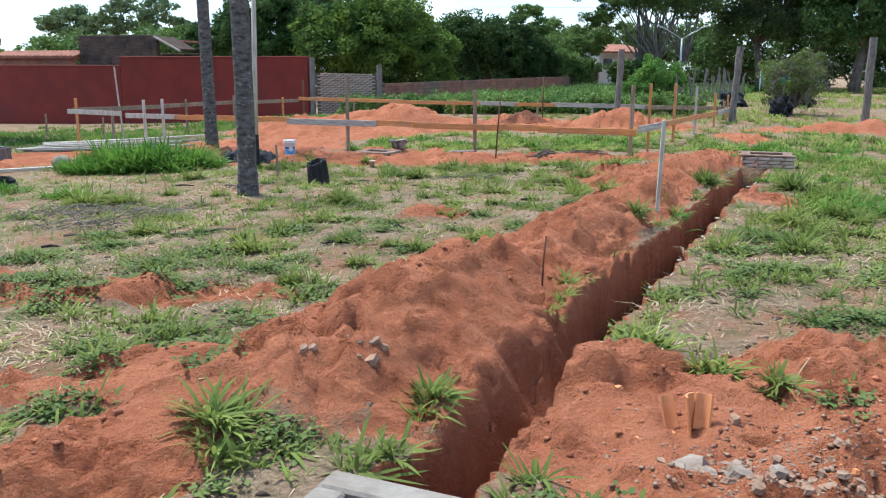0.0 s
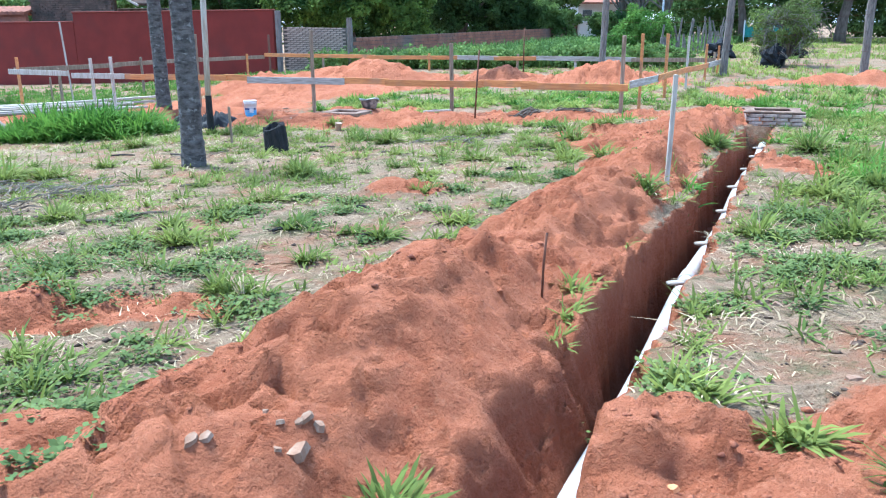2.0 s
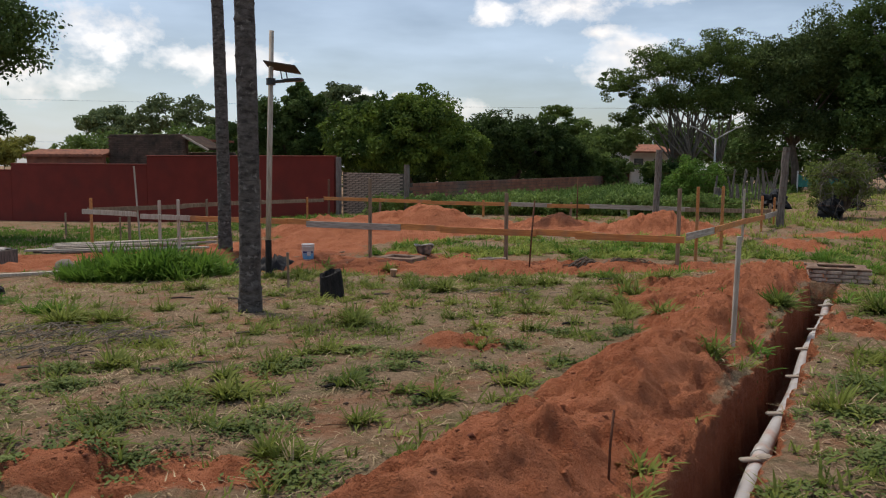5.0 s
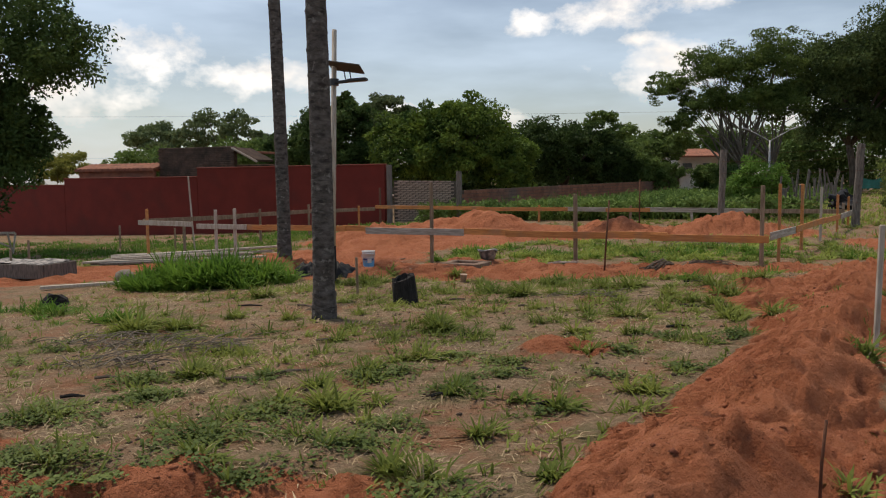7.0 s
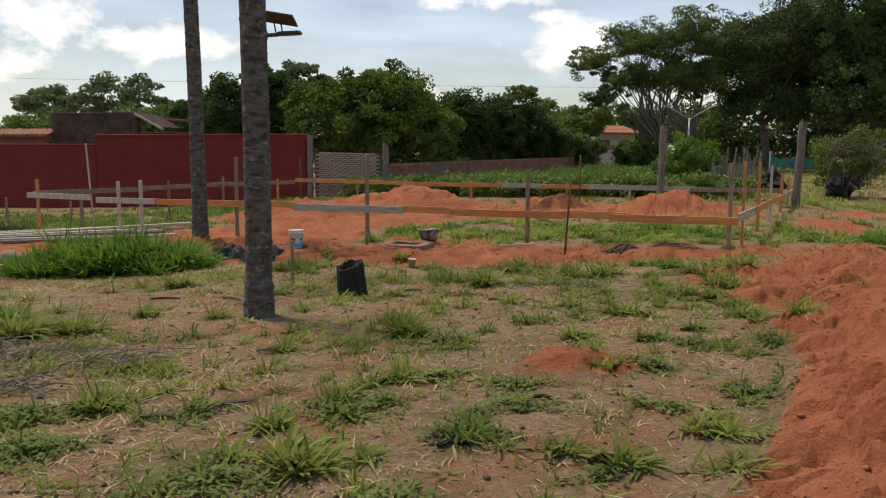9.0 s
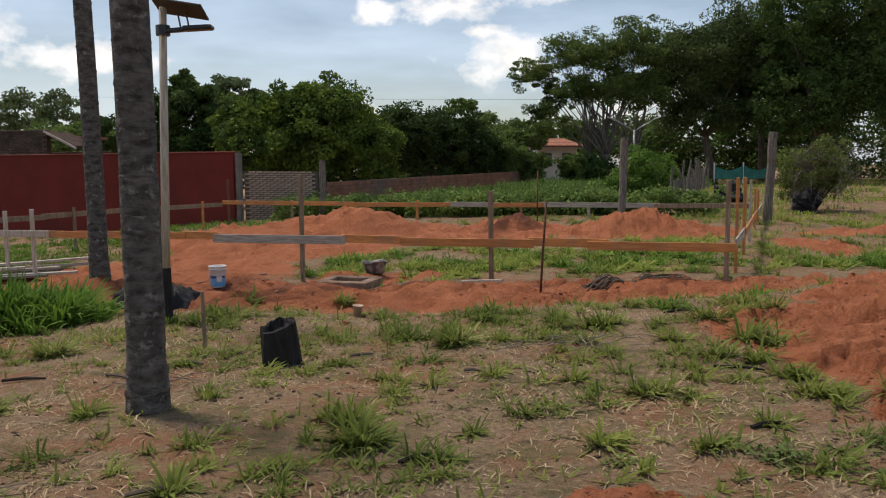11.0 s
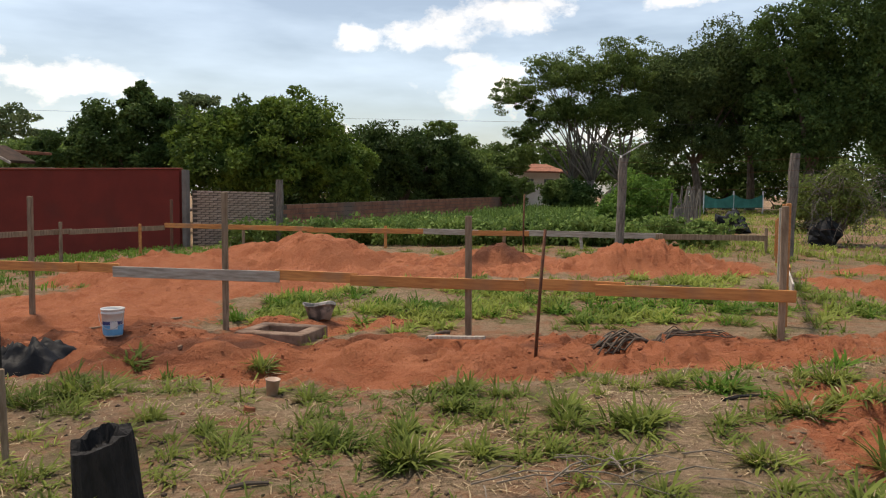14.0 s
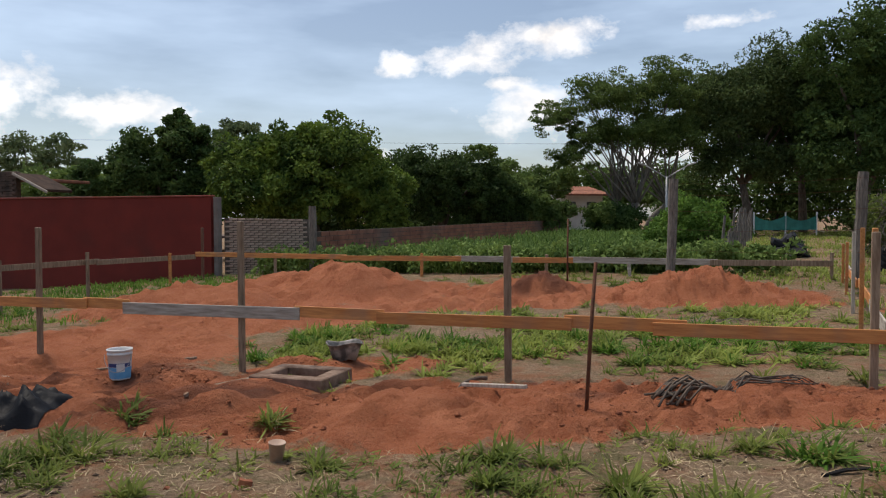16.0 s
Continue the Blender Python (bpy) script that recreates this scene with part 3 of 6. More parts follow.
def masonry(name, a, b, top, label, mat, pieces, base_drop=0.3, thick=0.15, bl=0.25, bh=0.062, joint=0.012, limit=300):
    """A wall of laid brick from a to b (x, y); its top heights at either end. Bricks stand proud of the mortar core."""
    a, b = Vector(a), Vector(b)
    d = b - a
    ln = d.length
    ang = math.degrees(math.atan2(d.y, d.x))
    za, zb = float(plain(a.x, a.y)) - base_drop, float(plain(b.x, b.y)) - base_drop
    w = tagged(new(name), label, "wall", kind="structure")
    w.matrix_world = pose(a.x, a.y, 0, 0, 0, ang)
    core = Shape()
    t2 = thick / 2 - 0.016
    core.add([(0, -t2, za), (ln, -t2, zb), (ln, t2, zb), (0, t2, za), (0, -t2, top[0] - 0.005), (ln, -t2, top[1] - 0.005), (ln, t2, top[1] - 0.005), (0, t2, top[0] - 0.005)],
             [(3, 2, 1, 0), (4, 5, 6, 7), (0, 1, 5, 4), (1, 2, 6, 5), (2, 3, 7, 6), (3, 0, 4, 7)])
    part("mortar", core, MORTAR, w)
    rnd = random.Random(5)
    full = Shape().box((bl - joint, thick, bh - joint), None, 0.006).mesh("brick", mat)
    rest, made = Shape(), 0
    rows = int((max(top) - min(za, zb)) / bh)
    for r in range(rows):
        off = (r % 2) * bl / 2
        for k in range(int(ln / bl) + 1):
            x = k * bl + off
            if x > ln - bl / 2 or x < bl / 2:
                continue
            zt = top[0] + (top[1] - top[0]) * x / ln
            z = zt - (r + 0.5) * bh
            if z < za + (zb - za) * x / ln + 0.05:
                continue
            m = pose(x, rnd.uniform(-0.004, 0.004), z, rnd.uniform(-1, 1), 0, rnd.uniform(-0.6, 0.6))
            if made < limit and pieces:
                ob = new("brick", full)
                ob.parent = w
                ob.matrix_basis = m
                made += 1
            else:
                rest.box((bl - joint, thick, bh - joint), m)
    if rest.n:
        tagged(part("brickwork", rest, mat, w), kind="stuff")
    return w


def slab_wall(name, a, b, top, mat, label, thick=0.16, drop=0.4, cop=None):
    """A rendered wall with its coping, level along the top."""
    a, b = Vector(a), Vector(b)
    d = b - a
    z0 = min(float(plain(a.x, a.y)), float(plain(b.x, b.y))) - drop
    w = tagged(new(name), label, "wall", kind="structure")
    w.matrix_world = pose(a.x, a.y, 0, 0, 0, math.degrees(math.atan2(d.y, d.x)))
    part("wall_face", Shape().box((d.length, thick, top - z0), pose(d.length / 2, 0, (top + z0) / 2), 0.01), mat, w)
    if cop:
        part("coping", Shape().box((d.length + 0.04, thick + 0.08, 0.05), pose(d.length / 2, 0, top + 0.027), 0.012), cop, w)
    return w


RW = Vector((-7.35, 33.4))
GREY_END = Vector((2.75, 1.06))
RDIR = Vector((-0.95, 0.31)).normalized()
WALL_TOP = 2.10
for nm, s0, s1, dz in (("wall_red_1", 0.0, 10.25, 0.0), ("wall_red_2", 10.27, 19.55, -0.40), ("wall_red_3", 19.57, 36.0, -0.73)):
    slab_wall(nm, RW + RDIR * s0, RW + RDIR * s1, WALL_TOP + dz, RED_PAINT, "dark red painted rendered boundary wall with stepped top", cop=COPING)
end_post = slab_wall("wall_end_pier", RW + Vector((0.10, -0.03)), RW + Vector((0.24, -0.075)), WALL_TOP - 0.01, PLASTER, "grey unpainted pier at the end of the red wall", 0.22)
masonry("wall_grey_brick", RW + Vector((0.3, 0.2)), RW + GREY_END, (1.47, 1.42), "rough grey brick wall with unpointed joints", BRICK_GREY, True, bh=0.075, joint=0.018)
masonry("wall_long_brick", RW + GREY_END + Vector((0.1, 0.3)), Vector((7.6, 63.0)), (1.02, 1.28), "long weathered red brick boundary wall", BRICK_RED, False, bl=0.5, bh=0.16, joint=0.02)

# ---- batter boards round the plot ----


def ground_at(p):
    return height(p[0], p[1])


def batter_side(label, a, b, posts, boards, z, flip=1):
    """One side of the setting-out frame: upright posts and boards nailed on, end to end, at one level.
    posts: share along, height over the board, material, lean. boards: from, to, drop, material."""
    d = (b - a)
    ln, ang = d.length, math.degrees(math.atan2(d.y, d.x))
    fr = thing("batter_board", label, "batter board", pose(a.x, a.y, z, 0, 0, ang), "batter boards round the plot")
    for s_, up, mat, lean in posts:
        p = a + d * s_
        low = ground_at(p) - z - 0.12
        part("post", Shape().box((0.075, 0.055, up - low), pose(s_ * ln, 0.045 * flip, (up + low) / 2, lean * 0.3, lean, random.Random(s_).uniform(-8, 8)), 0.006), mat, fr)
    for k, (s0, s1, dz, mat) in enumerate(boards):
        off = -0.004 - 0.028 * (k % 2)
        part("board", Shape().box(((s1 - s0) * ln, 0.024, 0.135 if mat is not WOOD_GREY else 0.15), pose((s0 + s1) / 2 * ln, off * flip, dz, 0, 0.35 * (-1) ** k, 0), 0.004), mat, fr)
    return fr


ZB = 0.33
batter_side("row of upright wooden posts carrying orange and grey level boards", FRONT_A, FRONT_B,
            [(0.028, 0.42, WOOD_NEW, 0), (0.182, 0.42, WOOD_PALE, 0), (0.222, 0.46, WOOD_PALE, 0), (0.382, 1.02, WOOD_POST, 0.5), (0.574, 1.10, WOOD_POST, 0), (0.777, 0.83, WOOD_POST, -0.5), (0.992, 0.99, WOOD_POST, 0)],
            [(0.01, 0.135, 0.03, WOOD_PALE), (0.145, 0.25, -0.02, WOOD_PALE), (0.24, 0.30, -0.02, WOOD_NEW), (0.29, 0.435, 0.0, WOOD_NEW), (0.43, 0.475, 0.02, WOOD_NEW), (0.47, 0.625, -0.02, WOOD_GREY),
             (0.62, 0.69, 0.01, WOOD_NEW), (0.685, 0.82, -0.01, WOOD_NEW), (0.815, 0.89, 0.02, WOOD_NEW), (0.87, 1.0, -0.01, WOOD_NEW)], ZB)
batter_side("row of low posts carrying orange and grey level boards", BACK_A, BACK_B,
            [(0.012, 0.80, WOOD_RED, 0), (0.15, 0.12, WOOD_POST, 0), (0.405, 0.14, WOOD_NEW, 0), (0.72, 0.06, WOOD_GREY, -6), (0.60, 0.14, WOOD_POST, 2), (0.985, 0.25, WOOD_POST, 0)],
            [(0.0, 0.28, 0.03, WOOD_NEW), (0.27, 0.47, 0.0, WOOD_NEW), (0.46, 0.56, 0.01, WOOD_GREY), (0.55, 0.64, 0.0, WOOD_NEW), (0.63, 0.84, 0.01, WOOD_GREY), (0.83, 0.985, 0.0, WOOD_POST)], ZB + 0.06)
batter_side("row of weathered posts with a thin reddish level board", FRONT_A + Vector((0.1, 0.3)), BACK_A,
            [(0.13, 0.0, WOOD_POST, 0), (0.42, 0.20, WOOD_POST, 0), (0.64, 0.28, WOOD_POST, 0), (0.90, 0.14, WOOD_NEW, 0)],
            [(0.0, 0.34, 0.0, WOOD_POST), (0.33, 0.68, 0.02, WOOD_POST), (0.67, 1.0, 0.0, WOOD_POST)], ZB + 0.04, -1)
batter_side("row of orange posts with grey and orange level boards", FRONT_B + Vector((0.06, 0.2)), BACK_B,
            [(0.09, 0.98, WOOD_NEW, 0), (0.30, 0.95, WOOD_NEW, 0), (0.52, 0.85, WOOD_PALE, 0), (0.76, 0.60, WOOD_NEW, 0), (0.95, 0.5, WOOD_NEW, 0)],
            [(0.0, 0.22, 0.0, WOOD_GREY), (0.21, 0.52, 0.02, WOOD_NEW), (0.51, 0.78, 0.0, WOOD_NEW), (0.77, 1.0, 0.01, WOOD_GREY)], ZB + 0.03)


def stake(label, x, y, h, mat, w=0.05, lean=(0, 0), name="stake", group=""):
    z = height(x, y)
    ob = part(name, Shape().box((w, w * 0.8, h + 0.15), pose(0, 0, h / 2 - 0.075), 0.006), mat)
    ob.matrix_world = pose(x, y, z, lean[0], lean[1], 12)
    return tagged(ob, label, "stake", group)


stake("pale weathered wooden stake standing beside the trench", 2.87, 8.36, 1.02, WOOD_PALE, 0.043, (0, 1))
stake("thin wooden peg standing in the grass", -3.0, 13.45, 0.62, WOOD_POST, 0.04, (1, -1))
stake("tall thin pale pole leaning before the red wall", -11.2, 24.3, 2.35, WOOD_PALE, 0.045, (0, -3), "pole")
stake("short weathered stake before the red wall", -16.2, 28.4, 0.85, WOOD_POST, 0.06, group="short stakes")
stake("short weathered stake before the red wall", -12.0, 24.6, 0.8, WOOD_POST, 0.05, group="short stakes")
stake("short weathered stake beside the stacked planks", -15.6, 22.6, 0.75, WOOD_POST, 0.06, group="short stakes")
stake("short weathered stake beside the stacked planks", -13.4, 19.0, 0.65, WOOD_POST, 0.05, group="short stakes")


def bar(label, x, y, h, lean, r=0.011, name="steel_bar"):
    z = height(x, y)
    ob = part(name, Shape().tube([(0, 0, -0.15), (0, 0, h * 0.5), (0.01, 0, h)], [r, r, r * 0.9], 6), RUST, smooth=True)
    ob.matrix_world = pose(x, y, z, lean[0], lean[1], 0)
    return tagged(ob, label, "steel bar")


bar("rusty reinforcing bar stuck upright in the clay", 0.9, 16.15, 1.28, (0, 3), 0.017)
bar("thin rusty bar stuck in the spoil bank", 1.44, 4.78, 0.36, (0, 1), 0.007)
bar("dark thin rusted bar standing near the far row", 2.25, 26.3, 1.35, (0, 0), 0.02)

# ---- palm trunks and lamp pole ----


def palm_trunk(x, y, h, r0, r1, lean, label):
    z = height(x, y)
    n = 60
    pts, rad = [], []
    for i in range(n):
        t = i / (n - 1)
        pts.append((lean[0] * t + 0.02 * math.sin(t * 6), lean[1] * t, h * t - 0.1))
        r = r0 + (r1 - r0) * min(1, t * 1.1) + 0.03 * max(0, 1 - t * 18)
        rad.append(r * (1 + 0.02 * ((i % 3) == 0) + random.Random(i).uniform(-0.02, 0.02)))
    ob = thing("palm_trunk", label, "palm trunk", pose(x, y, z), "palm trunks")
    part("stem", Shape().tube(pts, rad, 18, True, 0.02, 3), PALM, ob, smooth=True)
    rnd = random.Random(int(h * 10))
    zz = 0.25
    while zz < h - 0.4:
        t = zz / h
        k = min(n - 2, int(t * (n - 1)))
        c = Vector(pts[k]).lerp(Vector(pts[k + 1]), t * (n - 1) - k)
        r = rad[k] * 1.012
        tilt = Vector((rnd.uniform(-0.015, 0.015), rnd.uniform(-0.015, 0.015), 0.0))
        part("leaf_scar", Shape().tube([c - Vector((0, 0, 0.018)), c - Vector((0, 0, 0.006)) + tilt * 0.3, c + Vector((0, 0, 0.012))], [r * 0.985, r * 1.02, r * 0.985], 18, False, 0.015, int(zz * 100)), PALM_SCAR, ob, "", True)
        zz += rnd.uniform(0.14, 0.34)
    return ob


palm_trunk(-2.80, 11.14, 8.5, 0.143, 0.122, (-0.05, 0.0), "thick grey ringed palm trunk standing in dry grass")
palm_trunk(-6.05, 18.35, 11.0, 0.150, 0.115, (-0.16, 0.0), "slender grey palm trunk beside the clay heaps")


def solar_lamp():
    x, y = -3.94, 15.2
    z = height(x, y)
    lamp = thing("solar_lamp", "solar street light strapped to a tall wooden pole with blackened foot", "solar lamp", pose(x, y, z))
    part("pole", Shape().tube([(0, 0, 0.68), (0.05, -0.02, 2.2), (0.13, -0.05, 4.5)], [0.052, 0.05, 0.042], 10, True, 0.03), WOOD_PALE, lamp, "weathered wooden pole", True)
    part("pole_foot", Shape().tube([(0, 0, -0.2), (0, 0, 0.3), (0, 0, 0.69)], [0.062, 0.06, 0.056], 10, True, 0.05), CHAR, lamp, "tarred black foot")
    hz = 3.58
    arm = Shape().box((0.26, 0.09, 0.05), pose(0.24, -0.06, hz + 0.01, 0, -4, 0), 0.01).box((0.36, 0.17, 0.055), pose(0.53, -0.06, hz + 0.035, 0, -3, 0), 0.015)
    part("lamp_head", arm, BLACK_PLASTIC, lamp, "black lamp head")
    part("clamp", Shape().tube([(0.10, -0.04, hz - 0.05), (0.10, -0.04, hz + 0.07)], [0.085, 0.085], 12).box((0.10, 0.14, 0.05), pose(0.12, -0.05, hz), 0.01), BLACK_PLASTIC, lamp)
    for dx in (0.32, 0.42):
        part("bracket", Shape().tube([(dx, -0.06, hz + 0.05), (dx - 0.03, -0.06, hz + 0.22)], [0.012, 0.012], 6), BLACK_PLASTIC, lamp)
    pan = pose(0.33, -0.08, hz + 0.26, -14, 9, 0)
    p = part("solar_panel", Shape().box((0.60, 0.42, 0.022), pan, 0.004), PANEL_BACK, lamp, "tilted solar panel with pale back")
    part("cells", Shape().box((0.57, 0.39, 0.004), pan @ pose(0, 0, 0.0135)), PANEL, p)


solar_lamp()

# ---- wooden fence posts with wire ----


def fence_post(x, y, top, r, lean, label):
    z = height(x, y)
    h = top - z
    rnd = random.Random(int(x * 10))
    pts = [(lean * k / 6 * h * 0.05 + rnd.uniform(-0.012, 0.012), rnd.uniform(-0.012, 0.012), -0.2 + (h + 0.2) * k / 6) for k in range(7)]
    ob = part("fence_post", Shape().tube(pts, [r * rnd.uniform(0.92, 1.05) for _ in pts], 9, True, 0.05, 2), WOOD_FENCE, smooth=False)
    ob.matrix_world = pose(x, y, z)
    return tagged(ob, label, "fence post", "wire fence posts")


FENCE = [(-4.15, 32.3, 1.80), (4.85, 27.9, 2.33), (8.35, 26.25, 2.39), (11.9, 24.8, 2.62)]
for fx, fy, ft in FENCE:
    fence_post(fx, fy, ft, 0.115, random.Random(fx).uniform(-1, 1), "grey weathered round timber fence post")
fence_post(7.6, 31.6, 1.05, 0.13, 0, "short dark timber fence post stub")


def wire_fence():
    w = thing("wire_fence", "sagging strands of thin wire strung between fence posts", "wire fence")
    sets = [FENCE[k:k + 2] for k in range(1, len(FENCE) - 1)]
    for a, b in sets:
        for f in (0.3, 0.5, 0.68, 0.84, 0.95):
            pts = []
            for k in range(9):
                t = k / 8
                x, y = a[0] + (b[0] - a[0]) * t, a[1] + (b[1] - a[1]) * t - 0.12
                z0 = float(plain(a[0], a[1])) * (1 - t) + float(plain(b[0], b[1])) * t
                zt = a[2] * (1 - t) + b[2] * t
                pts.append((x, y, z0 + (zt - z0) * f - 0.05 * math.sin(math.pi * t)))
            part("wire", Shape().tube(pts, [0.0035] * 9, 4), RUST, w)


wire_fence()

# ---- trench fittings ----


def pipe_at(y):
    """The pipe's axis at a distance along the trench."""
    return (float(trench_x(y)) + 0.065, y, -0.35 - 0.002 * (y - 4) + 0.006 * math.sin(y * 1.3))


def pipe_run():
    p = thing("drain_pipe", "pale grey plastic drain pipe laid along the trench", "pipe")
    pts = []
    for k in range(30):
        y = 3.3 + (13.95 - 3.3) * k / 29
        pts.append(pipe_at(y))
    part("pipe", Shape().tube(pts, [0.056] * 30, 14), PIPE, p, smooth=True)
    for k in (9, 21):
        a, b = Vector(pts[k]), Vector(pts[k + 1])
        d = (b - a).normalized()
        part("socket", Shape().tube([a - d * 0.08, a - d * 0.075, a + d * 0.09, a + d * 0.1], [0.058, 0.066, 0.066, 0.058], 14), PIPE, p, smooth=True)
    lo = [(float(trench_x(y)) + 0.06, y, -0.50 - 0.01 * k) for k, y in enumerate((2.5, 2.75, 3.0))]
    part("pipe_elbow", Shape().tube(lo, [0.056] * 3, 14), PIPE, p, "short lower length of pipe", True)


pipe_run()


def pipe_ties():
    """Short sticks laid across the trench under the pipe."""
    for y in (6.3, 7.45, 8.75, 10.0, 11.2, 12.3, 13.2):
        x, _, z = pipe_at(y)
        s_ = Shape().box((0.20, 0.055, 0.024), pose(0.02, 0, 0), 0.008).lump(pose(0.10, 0, 0.012) @ Matrix.Diagonal((0.07, 0.045, 0.02, 1)), int(y * 3), 0.1)
        ob = part("pipe_support", s_, WOOD_GREY)
        ob.matrix_world = pose(x - 0.03, y, z + 0.066, 0, 0, 14 + 5 * math.sin(y * 5))
        tagged(ob, "short grey board laid across the pipe in the trench", "stick", "sticks across the trench")


pipe_ties()


def inspection_box(name, x, y, size, label, turn, hgt, mat, rim):
    z = height(x, y) if name != "concrete_box" else float(plain(x, y))
    bx = thing(name, label, "inspection box", pose(x, y, z, 0, 0, turn))
    w, d = size
    t = rim
    for nm, sx, sy, px, py in (("side", w, t, 0, -d / 2 + t / 2), ("side", w, t, 0, d / 2 - t / 2), ("side", t, d - 2 * t - 0.004, -w / 2 + t / 2, 0), ("side", t, d - 2 * t - 0.004, w / 2 - t / 2, 0)):
        part(nm, Shape().box((sx, sy, hgt + 0.2), pose(px, py, hgt / 2 - 0.1), 0.012), mat, bx)
    part("bottom", Shape().box((w - 2 * t, d - 2 * t, 0.05), pose(0, 0, -0.12)), mat, bx)
    return bx


inspection_box("concrete_box", 0.76, 1.56, (0.62, 0.56), "square open concrete inspection box set in the ground", -18, 0.09, CONCRETE, 0.13)
mb = inspection_box("masonry_box", -1.98, 18.45, (0.92, 0.78), "low square brick inspection box with dirty rendered rim", -18, 0.10, DIRTY_MORTAR, 0.17)


def brick_box():
    """Low stack of brick courses with a rendered rim at the trench's far end."""
    x, y = 5.92, 14.5
    z = float(plain(x, y)) - 0.03
    bx = thing("brick_box", "low brick inspection box with pale rim at the trench end", "inspection box", pose(x, y, z, 0, 0, -14))
    me = Shape().box((0.2, 0.1, 0.05), None, 0.005).mesh("brick", BRICK_GREY)
    for r in range(4):
        for k in range(4):
            for sx, sy, rot in ((-0.33 + 0.22 * k, -0.33, 0), (-0.33 + 0.22 * k, 0.33, 0), (-0.38, -0.2 + 0.135 * k, 90), (0.38, -0.2 + 0.135 * k, 90)):
                if rot and k > 2:
                    continue
                ob = new("brick", me)
                ob.parent = bx
                ob.matrix_basis = pose(sx + (0.05 if r % 2 and not rot else 0), sy, 0.03 + r * 0.062, random.uniform(-1, 1), 0, rot + random.uniform(-2, 2))
    for px, py, sx, sy in ((0, -0.3, 0.95, 0.14), (0, 0.3, 0.95, 0.14), (-0.36, 0, 0.16, 0.44), (0.36, 0, 0.16, 0.44)):
        part("rim", Shape().box((sx, sy, 0.035), pose(px, py, 0.268), 0.01), DIRTY_MORTAR, bx)


brick_box()

# ---- loose things ----


def bucket():
    x, y = -4.28, 18.95
    z = height(x, y) - 0.01
    b = thing("bucket", "white plastic paint bucket with blue printed label", "bucket", pose(x, y, z, 0, 0, 10))
    prof = [(0.118, 0.0), (0.122, 0.012), (0.132, 0.16), (0.142, 0.30), (0.147, 0.302), (0.147, 0.318), (0.143, 0.32), (0.144, 0.345), (0.152, 0.347), (0.154, 0.365), (0.148, 0.37), (0.140, 0.365), (0.128, 0.10), (0.112, 0.015)]
    n = 24
    v = [(r * math.cos(2 * math.pi * k / n), r * math.sin(2 * math.pi * k / n), h) for r, h in prof for k in range(n)]
    f = [(i * n + k, i * n + (k + 1) % n, (i + 1) * n + (k + 1) % n, (i + 1) * n + k) for i in range(len(prof) - 1) for k in range(n)]
    f.append(tuple((len(prof) - 1) * n + k for k in range(n - 1, -1, -1))[::-1])
    f.append(tuple(range(n - 1, -1, -1)))
    part("shell", Shape().add(v, f), PLASTIC_W, b, smooth=True)

    def band(z0, z1, a0, a1, mat, lab, off):
        m = 16
        vv, ff = [], []
        for j, zz in enumerate((z0, z1)):
            for k in range(m + 1):
                a = math.radians(a0 + (a1 - a0) * k / m)
                r = 0.1225 + (zz - 0.012) / 0.288 * 0.0195 + off
                vv.append((r * math.cos(a), r * math.sin(a), zz))
        ff = [(k, k + 1, m + 2 + k, m + 1 + k) for k in range(m)]
        part("label", Shape().add(vv, ff), mat, b, lab)

    band(0.02, 0.155, -170, 170, LABEL_BLUE, "sky-blue printed band", 0.002)
    band(0.16, 0.205, -150, -20, LABEL_NAVY, "navy printed band", 0.002)
    band(0.10, 0.20, -95, -55, PLASTIC_W, "white printed mark", 0.004)
    hp = [(0.155 * math.cos(a), -0.03 - 0.10 * math.sin(a) - 0.06, 0.31 - 0.20 * math.sin(a)) for a in [math.pi * k / 12 for k in range(13)]]
    part("handle", Shape().tube(hp, [0.004] * 13, 5), STEEL, b, "thin wire handle")


bucket()


def cup():
    x, y = -1.55, 15.05
    n = 16
    prof = [(0.045, 0), (0.062, 0.15), (0.066, 0.152), (0.062, 0.155), (0.043, 0.01)]
    v = [(r * math.cos(2 * math.pi * k / n), r * math.sin(2 * math.pi * k / n), h) for r, h in prof for k in range(n)]
    f = [(i * n + k, i * n + (k + 1) % n, (i + 1) * n + (k + 1) % n, (i + 1) * n + k) for i in range(len(prof) - 1) for k in range(n)]
    f += [tuple(range(n - 1, -1, -1)), tuple(4 * n + k for k in range(n))]
    ob = part("plastic_cup", Shape().add(v, f), DUSTY_CUP, smooth=True)
    ob.matrix_world = pose(x, y, height(x, y) - 0.01, 4, 5, 0)
    tagged(ob, "small dirty white plastic cup at the edge of the clay", "cup")


cup()


def mortar_tub():
    x, y = -1.62, 19.5
    n = 18
    prof = [(0.15, 0), (0.20, 0.15), (0.225, 0.21), (0.24, 0.215), (0.235, 0.225), (0.215, 0.21), (0.14, 0.02)]
    v = [(r * math.cos(2 * math.pi * k / n), r * math.sin(2 * math.pi * k / n) * 0.85, h + 0.02 * math.sin(k)) for r, h in prof for k in range(n)]
    f = [(i * n + k, i * n + (k + 1) % n, (i + 1) * n + (k + 1) % n, (i + 1) * n + k) for i in range(len(prof) - 1) for k in range(n)]
    f += [tuple(range(n - 1, -1, -1)), tuple(6 * n + k for k in range(n))]
    ob = part("mortar_tub", Shape().add(v, f), RUBBER, smooth=True)
    ob.matrix_world = pose(x, y, height(x, y) - 0.01, 0, 0, 20)
    tagged(ob, "dark rubber builder's tub crusted with mortar", "tub")


mortar_tub()


